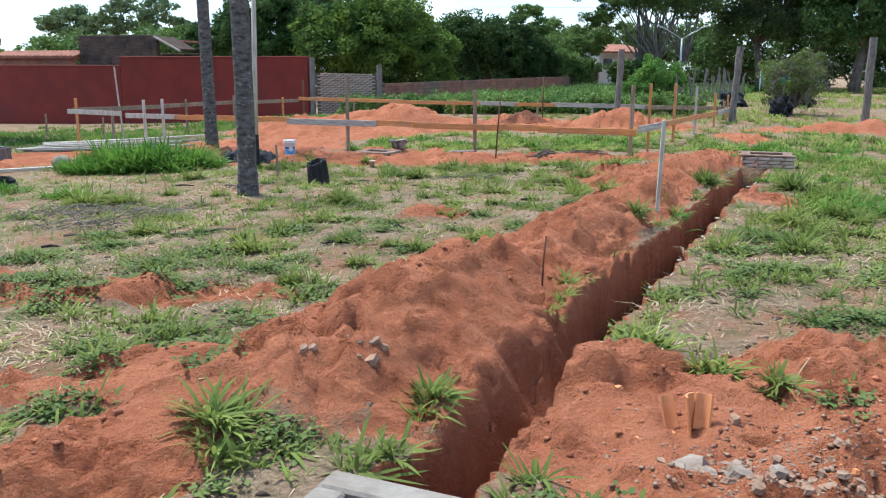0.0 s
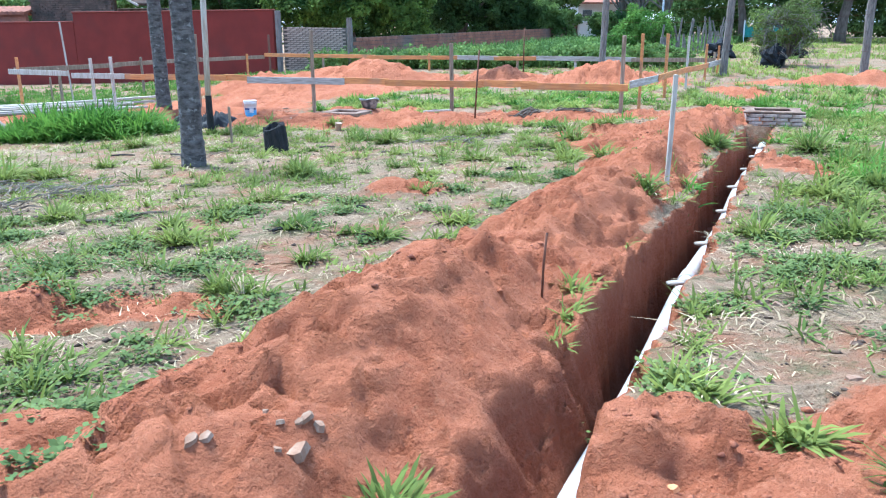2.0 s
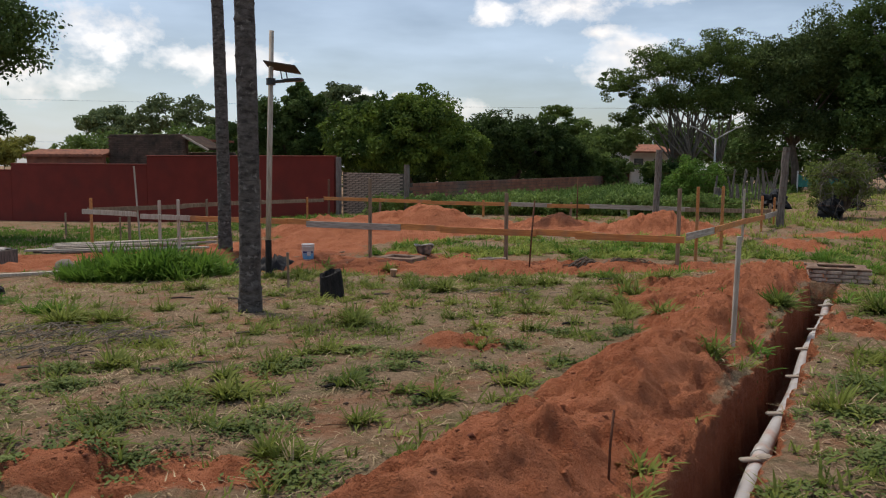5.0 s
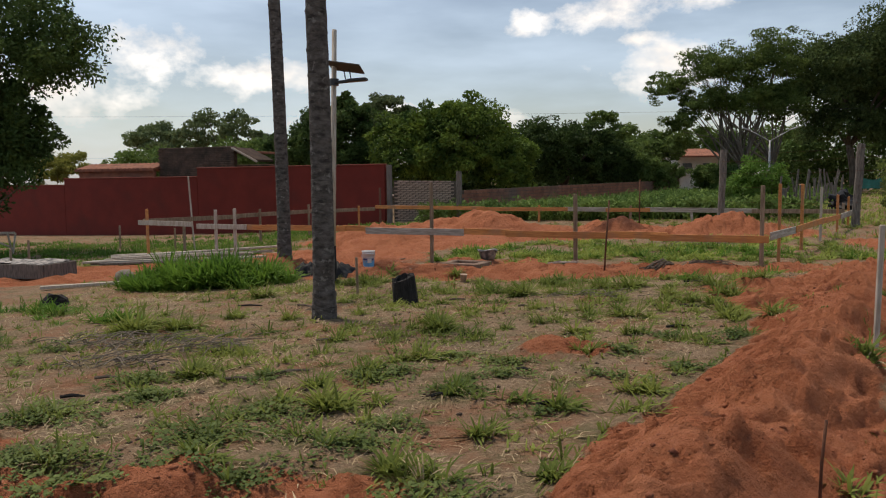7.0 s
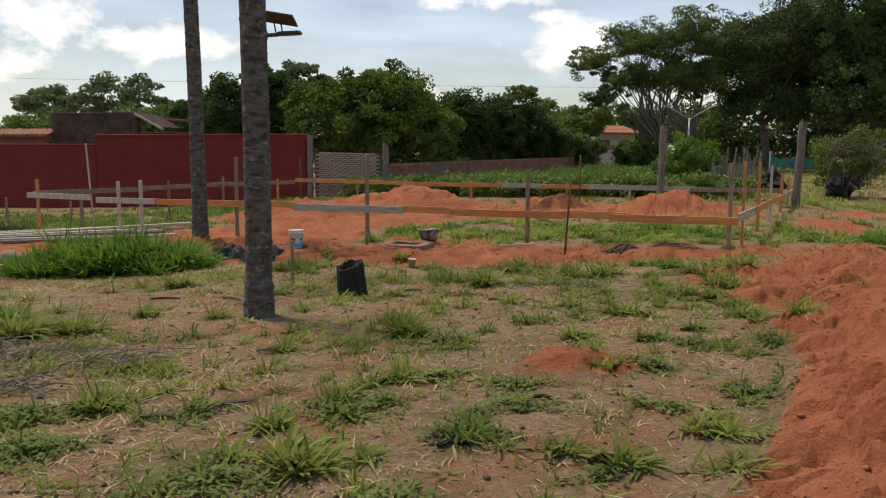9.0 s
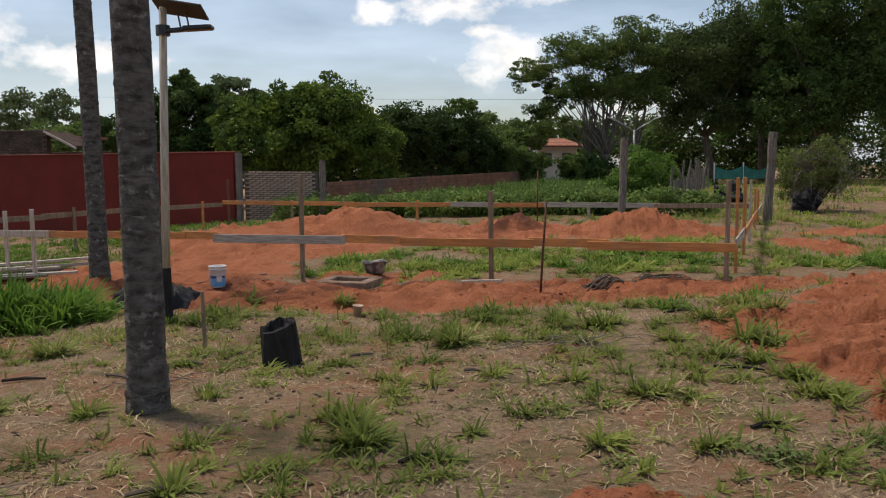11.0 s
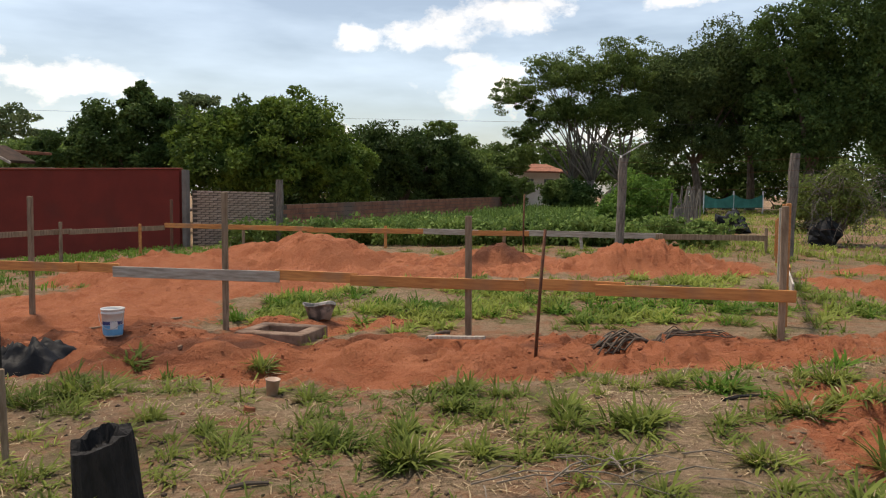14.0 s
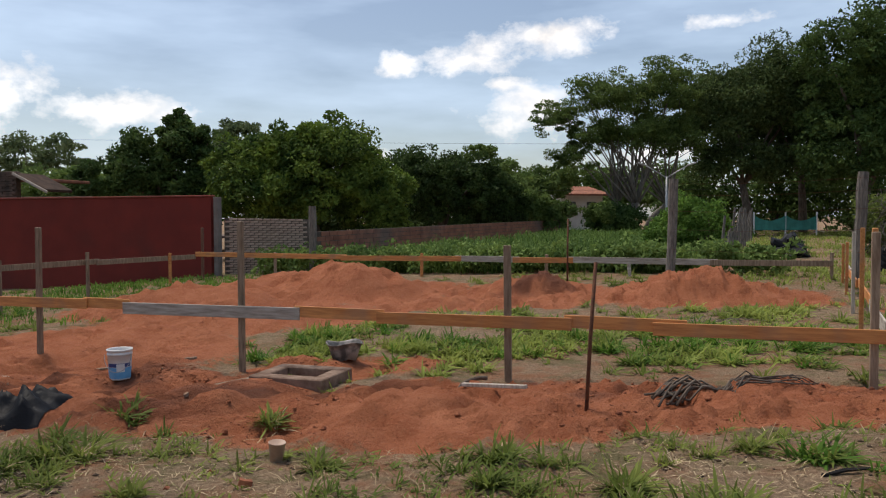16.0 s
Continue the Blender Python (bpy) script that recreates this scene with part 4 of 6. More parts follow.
def stump():
    """A burnt stump: fluted sides, a broken rim higher at the back, hollow at the heart."""
    x, y = -2.06, 12.65
    n, rows = 36, 14
    v = []

    def rim(a):
        return 0.37 + 0.045 * math.sin(a + 0.6) + 0.03 * noise.noise((math.cos(a) * 3, math.sin(a) * 3, 1.0)) + 0.018 * noise.noise((math.cos(a) * 7, math.sin(a) * 7, 4.0))

    for i in range(rows):
        t = i / (rows - 1)
        for k in range(n):
            a = 2 * math.pi * k / n
            flute = 1 + 0.10 * noise.noise((math.cos(a) * 2.2, math.sin(a) * 2.2, t * 0.8)) + 0.08 * noise.noise((math.cos(a) * 5, math.sin(a) * 5, t * 1.3 + 7))
            r = (0.18 - 0.025 * t + 0.05 * max(0, 0.2 - t)) * flute
            v.append((r * math.cos(a) * 1.05, r * math.sin(a) * 0.9, -0.06 + t * (rim(a) + 0.06)))
    for f_, dz in ((0.72, 0.01), (0.55, -0.07), (0.2, -0.10)):
        for k in range(n):
            a = 2 * math.pi * k / n
            v.append((0.15 * f_ * math.cos(a), 0.13 * f_ * math.sin(a), rim(a) + dz + 0.03 * noise.noise((math.cos(a) * 4, math.sin(a) * 4, f_ * 9))))
    m = rows + 3
    f = [(i * n + k, i * n + (k + 1) % n, (i + 1) * n + (k + 1) % n, (i + 1) * n + k) for i in range(m - 1) for k in range(n)]
    f.append(tuple((m - 1) * n + k for k in range(n)))
    ob = part("tree_stump", Shape().add(v, f), CHAR)
    ob.matrix_world = pose(x, y, height(x, y), 0, -5, 0)
    tagged(ob, "charred black tree stump with a jagged hollow top", "tree stump")


stump()


def crumpled_sheet(x, y, sx, sy, h, label, seed, name="plastic_sheet"):
    n = 30
    v, f = [], []
    for i in range(n):
        for k in range(n):
            u_, w_ = i / (n - 1) * 2 - 1, k / (n - 1) * 2 - 1
            r = max(abs(u_), abs(w_))
            px, py = u_ * sx * (1 + 0.2 * noise.noise((u_ * 2, w_ * 2, seed))), w_ * sy * (1 + 0.2 * noise.noise((w_ * 2, u_ * 2, seed + 5)))
            base = height(x + px, y + py)
            fold = abs(noise.noise((u_ * 2.6, w_ * 2.0, seed + 9))) + 0.6 * abs(noise.noise((u_ * 6, w_ * 6, seed + 3))) + 0.3 * abs(noise.noise((u_ * 13, w_ * 13, seed)))
            v.append((x + px, y + py, base + 0.01 + h * (1 - r ** 4) * (0.25 + 0.9 * fold)))
    f = [(i * n + k, (i + 1) * n + k, (i + 1) * n + k + 1, i * n + k + 1) for i in range(n - 1) for k in range(n - 1)]
    ob = part(name, Shape().add(v, f), BIN_BAG, smooth=True)
    tagged(ob, label, "plastic sheet")


crumpled_sheet(-4.75, 17.05, 0.60, 0.34, 0.28, "crumpled black plastic sheet lying on the clay", 1.0)


def rubbish_bag(x, y, size, label, seed):
    ob = part("rubbish_bag", Shape().lump(Matrix.Diagonal((*size, 1)), seed, 0.42, 16, 11, 0.35), BIN_BAG)
    ob.matrix_world = pose(x, y, height(x, y) + size[2] * 0.6, 0, 0, seed * 40)
    tagged(ob, label, "rubbish bag", "black rubbish bags")


rubbish_bag(10.6, 35.0, (0.62, 0.5, 0.42), "full black plastic bag lying on the far grass", 2.0)
rubbish_bag(10.9, 29.4, (0.36, 0.36, 0.42), "full black plastic bag lying beside the bush", 5.0)
rubbish_bag(13.3, 34.6, (0.5, 0.4, 0.36), "full black plastic bag lying on the far grass", 8.0)


def chip(seed, s_, flat):
    """An angular broken piece: an uneven outline with sharp edges, flat above and below."""
    rnd = random.Random(seed)
    n = rnd.randint(5, 7)
    an = sorted(2 * math.pi * (k + rnd.uniform(-0.3, 0.3)) / n for k in range(n))
    rr_ = [s_ * rnd.uniform(0.65, 1.15) for _ in an]
    h = s_ * flat
    low = [(r * math.cos(a) * 0.95, r * math.sin(a) * 0.75, -h) for a, r in zip(an, rr_)]
    top = [(r * math.cos(a + 0.12) * 0.8, r * math.sin(a + 0.12) * 0.62, h * rnd.uniform(0.55, 1.2)) for a, r in zip(an, rr_)]
    f = [tuple(range(n - 1, -1, -1))] + [(k, (k + 1) % n, n + (k + 1) % n, n + k) for k in range(n)]
    return Shape().add(low + top + [(0, 0, h)], f + [(n + k, n + (k + 1) % n, 2 * n) for k in range(n)])


def rubble(n, cx, cy, rx, ry, s0, s1, seed, label, mat=None, group="pieces of rubble"):
    rnd = random.Random(seed)
    for k in range(n):
        x, y = cx + rnd.gauss(0, rx), cy + rnd.gauss(0, ry)
        s_ = s0 + (s1 - s0) * rnd.random() ** 2
        ob = part("stone", chip(seed * 1000 + k, s_, rnd.uniform(0.18, 0.42)), mat or STONE)
        ob.matrix_world = pose(x, y, height(x, y) + s_ * 0.12, rnd.uniform(-22, 22), rnd.uniform(-22, 22), rnd.uniform(0, 360))
        tagged(ob, label, "stone", group)


rubble(230, 2.40, 2.05, 0.30, 0.17, 0.006, 0.038, 11, "pale broken piece of mortar rubble")
rubble(11, 2.02, 2.14, 0.10, 0.07, 0.05, 0.115, 12, "large pale chunk of broken mortar", MORTAR_CHUNK)
rubble(16, 2.6, 2.4, 0.5, 0.5, 0.01, 0.03, 13, "reddish chip of broken brick", TILE_NEW, "brick chips")
rubble(10, 0.30, 2.95, 0.22, 0.12, 0.02, 0.06, 14, "pale stone on the spoil bank")
rubble(26, 3.0, 5.3, 0.35, 0.8, 0.015, 0.05, 15, "pale chip of mortar lying in the grass")
rubble(20, -4.0, 18.0, 2.5, 0.8, 0.015, 0.05, 16, "small stone lying on the clay")
rubble(12, 1.0, 4.6, 0.45, 1.3, 0.010, 0.035, 17, "clod of red earth on the spoil bank", CLOD, "clods of earth")
rubble(10, 2.2, 8.5, 0.8, 2.4, 0.010, 0.035, 18, "clod of red earth on the spoil bank", CLOD, "clods of earth")
rubble(10, -1.0, 16.6, 2.6, 0.8, 0.012, 0.05, 19, "clod of red earth on the clay", CLOD, "clods of earth")
rubble(6, -3.4, 15.0, 1.4, 0.6, 0.03, 0.10, 20, "dark clod of earth in the grass", CLOD, "clods of earth")


def crumbs(x, y, r, rng, name, mat, label, category):
    """Many small angular crumbs lying on the ground, in one mesh."""
    z = ground_at_many(x, y)
    u_ = np.array([(0, 0, 1), (1, 0, 0.1), (0.3, 0.95, 0), (-0.8, 0.6, 0.1), (-0.8, -0.6, 0), (0.3, -0.95, 0.1), (0, 0, -0.9)], float)
    fc = np.array([(0, 1, 2), (0, 2, 3), (0, 3, 4), (0, 4, 5), (0, 5, 1), (6, 2, 1), (6, 3, 2), (6, 4, 3), (6, 5, 4), (6, 1, 5)])
    a = rng.uniform(0, 6.28, len(x))
    ux, uy = u_[None, :, 0], u_[None, :, 1]
    jit = rng.uniform(0.5, 1.4, (len(x), 7))
    V = np.stack([x[:, None] + r[:, None] * jit * (ux * np.cos(a)[:, None] - uy * np.sin(a)[:, None]), y[:, None] + r[:, None] * jit * (ux * np.sin(a)[:, None] + uy * np.cos(a)[:, None]), z[:, None] + r[:, None] * (0.1 + 0.6 * jit * u_[None, :, 2])], -1)
    F = (np.arange(len(x))[:, None, None] * 7 + fc[None]).reshape(-1, 3)
    tagged(new(name, fast_mesh(name, V.reshape(-1, 3), F, mat)), label, category, kind="stuff")


def clods(n, seed):
    """Crumbs and clods of earth strewn over the bare clay."""
    rng = np.random.default_rng(seed)
    x, y = rng.uniform(-6.5, 6.5, n), rng.uniform(1.2, 19.5, n)
    keep = (rng.random(n) < ground_at_many(x, y, 1) * (0.15 + 0.85 * smooth01(-0.1, 0.35, fbm(x * 1.1, y * 1.1, 121, 3)))) & (np.abs(x - trench_x(y)) > 0.26)
    x, y = x[keep], y[keep]
    crumbs(x, y, 0.004 + 0.024 * rng.random(len(x)) ** 7 + 0.0006 * y * rng.random(len(x)), rng, "earth_clods", CLOD, "crumbs and clods of red earth over the clay", "earth")


def litter(n, seed):
    """Dead leaves, bark and crumbs of dark earth among the straw."""
    rng = np.random.default_rng(seed)
    x, y = rng.uniform(-6.5, 7.5, n), rng.uniform(1.0, 16.5, n)
    keep = (rng.random(n) < (1 - ground_at_many(x, y, 1)) * smooth01(-0.2, 0.25, fbm(x * 1.3, y * 1.3, 127, 3))) & (np.abs(x - trench_x(y)) > 0.3)
    x, y = x[keep], y[keep]
    crumbs(x, y, 0.008 + 0.022 * rng.random(len(x)) ** 3, rng, "leaf_litter", TWIG_DARK, "dark dead leaves and bark crumbs among straw", "leaf litter")


def gravel(n, seed):
    """Fine broken mortar and brick dust round the rubble."""
    rng = np.random.default_rng(seed)
    x, y = 2.45 + 0.42 * rng.normal(size=n), 2.02 + 0.30 * rng.normal(size=n)
    crumbs(x, y, 0.003 + 0.014 * rng.random(n) ** 3, rng, "mortar_gravel", STONE, "fine pale mortar crumbs strewn over the clay", "gravel")


def tile_sherds():
    for x, y, rz, lean, ln in ((1.93, 2.63, 25, 66, 0.15), (2.015, 2.60, 60, 82, 0.19), (2.07, 2.61, -20, 74, 0.16)):
        n = 7
        v, f = [], []
        for j, rr in enumerate((0.040, 0.049)):
            for i in range(2):
                for k in range(n):
                    a = math.radians(-55 + 110 * k / (n - 1))
                    v.append((rr * math.sin(a), rr * math.cos(a) - 0.04, (i - 0.25) * ln))
        q = lambda j, i, k: (j * 2 + i) * n + k
        for k in range(n - 1):
            f += [(q(0, 0, k), q(0, 1, k), q(0, 1, k + 1), q(0, 0, k + 1)), (q(1, 0, k + 1), q(1, 1, k + 1), q(1, 1, k), q(1, 0, k)), (q(0, 1, k), q(1, 1, k), q(1, 1, k + 1), q(0, 1, k + 1)), (q(0, 0, k + 1), q(1, 0, k + 1), q(1, 0, k), q(0, 0, k))]
        for k in (0, n - 1):
            f.append((q(0, 0, k), q(1, 0, k), q(1, 1, k), q(0, 1, k)))
        ob = part("roof_tile_shard", Shape().add(v, f), TILE_NEW)
        ob.matrix_world = pose(x, y, height(x, y) + 0.03, lean - 90, 0, rz)
        tagged(ob, "bright orange curved clay tile shard stuck in the earth", "tile shard", "clay tile shards")


tile_sherds()


def plank(label, a, b, w, t, mat, lift=0.0, group="loose planks"):
    a, b = Vector((*a, height(*a) + t / 2 + lift)), Vector((*b, height(*b) + t / 2 + lift))
    d = b - a
    m = Matrix.Translation((a + b) / 2) @ d.to_track_quat("X", "Z").to_matrix().to_4x4()
    ob = part("plank", Shape().box((d.length, w, t), None, 0.004), mat)
    ob.matrix_world = m
    return tagged(ob, label, "plank", group)


for k in range(9):
    rnd = random.Random(k)
    y = 20.6 + k * 0.17
    plank("grey weathered plank in a low stack on the clay", (-12.4 + rnd.uniform(-0.5, 0.4), y + rnd.uniform(-0.1, 0.3)), (-7.9 + rnd.uniform(-0.9, 0.6), y + 0.5 + rnd.uniform(-0.2, 0.2)), 0.15, 0.05, (WOOD_FENCE, WOOD_GREY, WOOD_PALE)[k % 3], 0.05 + 0.07 * (k % 3), "planks of the stack")
plank("pale plank lying on the clay", (-10.2, 15.7), (-8.3, 16.5), 0.12, 0.06, WOOD_PALE, 0.03)
plank("short reddish plank lying beside the box", (-2.95, 18.2), (-2.5, 18.75), 0.14, 0.03, WOOD_POST, 0.01)
plank("thin pale stick lying on the clay", (-0.15, 17.05), (0.42, 16.55), 0.045, 0.035, WOOD_PALE, 0.01)
plank("pale plank lying on the trampled clay", (-6.9, 19.6), (-5.9, 19.35), 0.12, 0.04, WOOD_PALE, 0.01)
plank("thin brown stick lying behind the bucket", (-5.0, 19.9), (-3.6, 19.75), 0.05, 0.03, WOOD_POST, 0.01)


def roots():
    rnd = random.Random(8)
    bundle = thing("root_bundle", "tangled bundle of dry brown roots lying on the clay", "roots")
    for k in range(16):
        x, y = 1.55 + rnd.uniform(0, 0.3), 16.75 + rnd.uniform(-0.1, 0.12)
        pts = []
        ln = rnd.uniform(0.7, 1.9)
        for j in range(9):
            t = j / 8
            px, py = x + ln * t, y + 0.5 * t + 0.28 * noise.noise((k * 3.7, t * 4, 0))
            pts.append((px, py, height(px, py) + 0.02 + 0.12 * abs(noise.noise((t * 4, k * 1.3, 2.0)))))
        part("root", Shape().tube(pts, [0.013 * (1 - 0.6 * j / 8) for j in range(9)], 5), BARK, bundle, smooth=True)


roots()


def pulled_pipe():
    pts = [(-0.35 + 0.45 * t, 17.35 + 0.1 * math.sin(t * 3), height(-0.35 + 0.45 * t, 17.35) + 0.035 + 0.16 * max(0, t - 0.55) ** 1.2) for t in [k / 9 for k in range(10)]]
    tagged(part("hose_end", Shape().tube(pts, [0.022] * 10, 8), BARK, smooth=True), "bent brown hose end rising from the clay", "hose")


pulled_pipe()


def brush_pile(x, y, rx, ry, n, seed):
    rnd = random.Random(seed)
    b = Shape()
    for k in range(n):
        px, py = x + rnd.gauss(0, rx * 0.5), y + rnd.gauss(0, ry * 0.5)
        a, ln = rnd.gauss(0.1, 0.9), rnd.uniform(0.12, 0.5)
        z = height(px, py) + rnd.uniform(0.01, 0.09)
        d = Vector((math.cos(a) * ln, math.sin(a) * ln, rnd.uniform(-0.03, 0.08)))
        p = Vector((px, py, z))
        b.tube([p, p + d * 0.5 + Vector((0, 0, 0.03)), p + d], [0.006, 0.005, 0.0025], 4, False)
    tagged(part("brush_pile", b, TWIG), "low heap of grey dry twigs lying in the grass", "twigs", "heaps of dry twigs", kind="stuff")


for bx_, by_, rx_, ry_, n_ in ((-4.6, 9.3, 0.8, 0.35, 90), (-3.5, 9.0, 0.6, 0.3, 60), (-4.0, 8.2, 0.5, 0.2, 50), (-3.1, 11.9, 0.3, 0.2, 20), (0.6, 12.6, 0.6, 0.3, 30), (3.0, 21.2, 1.0, 0.4, 50)):
    brush_pile(bx_, by_, rx_, ry_, n_, int(bx_ * 10 + by_))


def sticks():
    rnd = random.Random(31)
    for k in range(22):
        x, y = rnd.uniform(-4.5, 2.5), rnd.uniform(6.0, 14.5)
        if float(ground_at_many(np.array([x]), np.array([y]), 1)[0]) > 0.3:
            continue
        ln, a = rnd.uniform(0.12, 0.40), rnd.uniform(-0.6, 0.6)
        ob = part("dead_stick", Shape().tube([(-ln / 2, 0, 0.012), (0, 0.01, 0.02), (ln / 2, 0, 0.012)], [0.014, 0.016, 0.009], 6, True, 0.15, k), CHAR if k % 2 else BARK)
        ob.matrix_world = pose(x, y, height(x, y) + 0.004, 0, 0, math.degrees(a))
        tagged(ob, "short dark dead stick lying on dry earth", "stick", "dead sticks")


sticks()


def grey_block(x, y, s_, label, name="stone_block"):
    ob = part(name, Shape().lump(Matrix.Diagonal((s_, s_ * 0.9, s_ * 0.75, 1)), 3.3, 0.12, 9, 7, 0.2), CONCRETE, smooth=True)
    ob.matrix_world = pose(x, y, height(x, y) + s_ * 0.5)
    tagged(ob, label, "stone")


grey_block(-9.15, 17.0, 0.22, "rounded grey stone block beside the grass")
grey_block(-7.5, 16.2, 0.2, "dark grey stone among tall grass")
ob = part("charred_log", Shape().lump(Matrix.Diagonal((0.2, 0.16, 0.14, 1)), 6.1, 0.3), CHAR)
ob.matrix_world = pose(-7.9, 12.9, height(-7.9, 12.9) + 0.1)
tagged(ob, "small charred log lying in the grass", "log")


def mixing_trough():
    x, y = -13.2, 18.9
    z = height(x, y)
    t = thing("mixing_trough", "low dark trough covered with crumpled sheeting", "trough", pose(x, y, z, 0, 0, -6))
    for sy in (-0.55, 0.55):
        part("side_board", Shape().box((2.6, 0.04, 0.34), pose(0, sy, 0.16), 0.006), WOOD_FENCE, t)
    for sx in (-1.32, 1.32):
        part("end_board", Shape().box((0.04, 1.06, 0.34), pose(sx, 0, 0.16), 0.006), WOOD_FENCE, t)
    v, n = [], 14
    for i in range(n):
        for k in range(n):
            u_, w_ = i / (n - 1) * 2 - 1, k / (n - 1) * 2 - 1
            v.append((u_ * 1.25, w_ * 0.5, 0.33 + 0.09 * abs(noise.noise((u_ * 3, w_ * 3, 1)))))
    part("cover_sheet", Shape().add(v, [(i * n + k, (i + 1) * n + k, (i + 1) * n + k + 1, i * n + k + 1) for i in range(n - 1) for k in range(n - 1)]), RUBBER, t, "crumpled dark and pale sheeting")


mixing_trough()


def sawhorse():
    x, y = -20.5, 27.5
    t = thing("trestle", "pale wooden trestle standing before the red wall", "trestle", pose(x, y, height(x, y), 0, 0, 15))
    part("top_rail", Shape().box((1.2, 0.07, 0.09), pose(0, 0, 0.78), 0.006), WOOD_PALE, t)
    for sx in (-0.48, 0.48):
        for sy in (-1, 1):
            part("leg", Shape().box((0.06, 0.05, 0.82), pose(sx, sy * 0.17, 0.38, -sy * 22, 0, 0), 0.005), WOOD_PALE, t)
    part("brace", Shape().box((1.05, 0.03, 0.06), pose(0, 0.2, 0.4, 0, 25, 0), 0.004), WOOD_PALE, t)


sawhorse()

# ---- houses, street and lamps in the distance ----


def gabled_roof(s, x0, x1, y0, y1, ze, zr, t=0.12):
    """Two tiled slopes over a ridge along x."""
    ym = (y0 + y1) / 2
    n = 2 * max(4, int((x1 - x0) / 0.28))
    xs = [x0 + (x1 - x0) * k / n for k in range(n + 1)]
    v, f = [], []
    for y, z in ((y0, ze), (ym, zr), (y1, ze)):
        v += [(x, y, z + 0.06 * (k % 2)) for k, x in enumerate(xs)]
    for y, z in ((y0, ze), (ym, zr), (y1, ze)):
        v += [(x, y, z - t) for x in xs]
    m = n + 1
    for r in range(2):
        for k in range(n):
            f += [(r * m + k, r * m + k + 1, (r + 1) * m + k + 1, (r + 1) * m + k), ((r + 3) * m + k, (r + 4) * m + k, (r + 4) * m + k + 1, (r + 3) * m + k + 1)]
    for k in range(n):
        f += [(k, 3 * m + k, 3 * m + k + 1, k + 1), (2 * m + k + 1, 5 * m + k + 1, 5 * m + k, 2 * m + k)]
    for r in range(2):
        for k in (0, n):
            f.append((r * m + k, (r + 1) * m + k, (r + 4) * m + k, (r + 3) * m + k))
    s.add(v, f)


def low_house():
    """The low tiled outbuilding behind the red wall."""
    h = thing("outbuilding", "low dark brick outbuilding with sloping tiled roof behind the wall", "house", pose(-19.3, 41.0, 0.0, 0, 0, -12))
    part("wall", Shape().box((4.8, 0.3, 4.25), pose(0, 0, 1.17), 0.03), BRICK_DARK, h, "mossy dark brickwork")
    rows_ = Shape()
    rn = random.Random(4)
    for r_ in range(20):
        for c_ in range(15):
            rows_.box((0.30, 0.09, 0.075), pose(-2.25 + c_ * 0.315 + 0.15 * (r_ % 2), -0.17 + rn.uniform(-0.02, 0.02), 1.40 + r_ * 0.097, rn.uniform(-6, 6), rn.uniform(-2, 2), 0))
    tagged(part("tile_work", rows_, BRICK_DARK, h, "stacked courses of old mossy tile"), kind="stuff")
    part("back_wall", Shape().box((4.8, 0.25, 3.4), pose(0, 4.4, 0.75), 0.03), BRICK_DARK, h)
    part("roof", Shape().box((1.5, 1.6, 0.12), pose(3.05, 0.6, 2.86, 0, 26, 0), 0.02), ROOF_OLD, h, "worn clay tiles")
    part("upper_roof", Shape().box((4.7, 4.2, 0.12), pose(0, 2.3, 3.12, 0, 2, 0), 0.02), TILE, h, "worn clay tiles")
    part("side_wall", Shape().box((1.5, 3.6, 2.8), pose(3.0, 2.6, 0.8), 0.02), BRICK_DARK, h, "dark wall under the eaves")
    part("eaves_board", Shape().box((1.7, 0.06, 0.10), pose(3.1, -0.25, 2.84, 0, 26, 0), 0.01), WOOD_PALE, h)
    b = thing("shed", "long low brick shed with clay tile coping", "shed", pose(-24.3, 41.6, 0.0, 0, 0, -12))
    part("wall", Shape().box((5.2, 0.2, 3.4), pose(0, 0, 0.55), 0.02), BRICK_RED, b)
    r3 = Shape()
    gabled_roof(r3, -2.7, 2.7, -0.3, 2.0, 2.22, 2.5)
    part("roof", r3, TILE, b, "worn clay tiles")


low_house()


def white_house():
    h = thing("white_house", "two-storey white house with red tiled roof among trees", "house", pose(11.2, 78.0, 0.2, 0, 0, 20))
    part("wall", Shape().box((4.0, 6.0, 3.4), pose(0, 3, 1.5), 0.02), WHITE_WALL, h)
    r = Shape()
    gabled_roof(r, -2.4, 2.4, -0.7, 6.6, 3.15, 3.9)
    part("roof", r, TILE, h, "red clay tiles")
    for px in (-1.1, 0.9):
        w = part("window", Shape().box((0.9, 0.1, 1.0), pose(px, -0.03, 2.0)), DARK_GLASS, h)
        part("sill", Shape().box((1.1, 0.2, 0.08), pose(px, -0.08, 1.45)), WHITE_WALL, w)
    low = thing("carport", "low white flat-roofed carport beside the white house", "carport", pose(7.6, 64.5, 0.2, 0, 0, 14))
    part("roof", Shape().box((3.4, 3.4, 0.14), pose(0, 1.7, 1.45), 0.02), WHITE_WALL, low)
    for px, py in ((-1.6, 0.1), (1.6, 0.1), (-1.6, 3.2), (1.6, 3.2)):
        part("post", Shape().box((0.12, 0.12, 1.7), pose(px, py, 0.55)), WHITE_WALL, low)
    part("back_wall", Shape().box((3.2, 0.15, 1.7), pose(0, 3.3, 0.5)), BRICK_RED, low)


white_house()


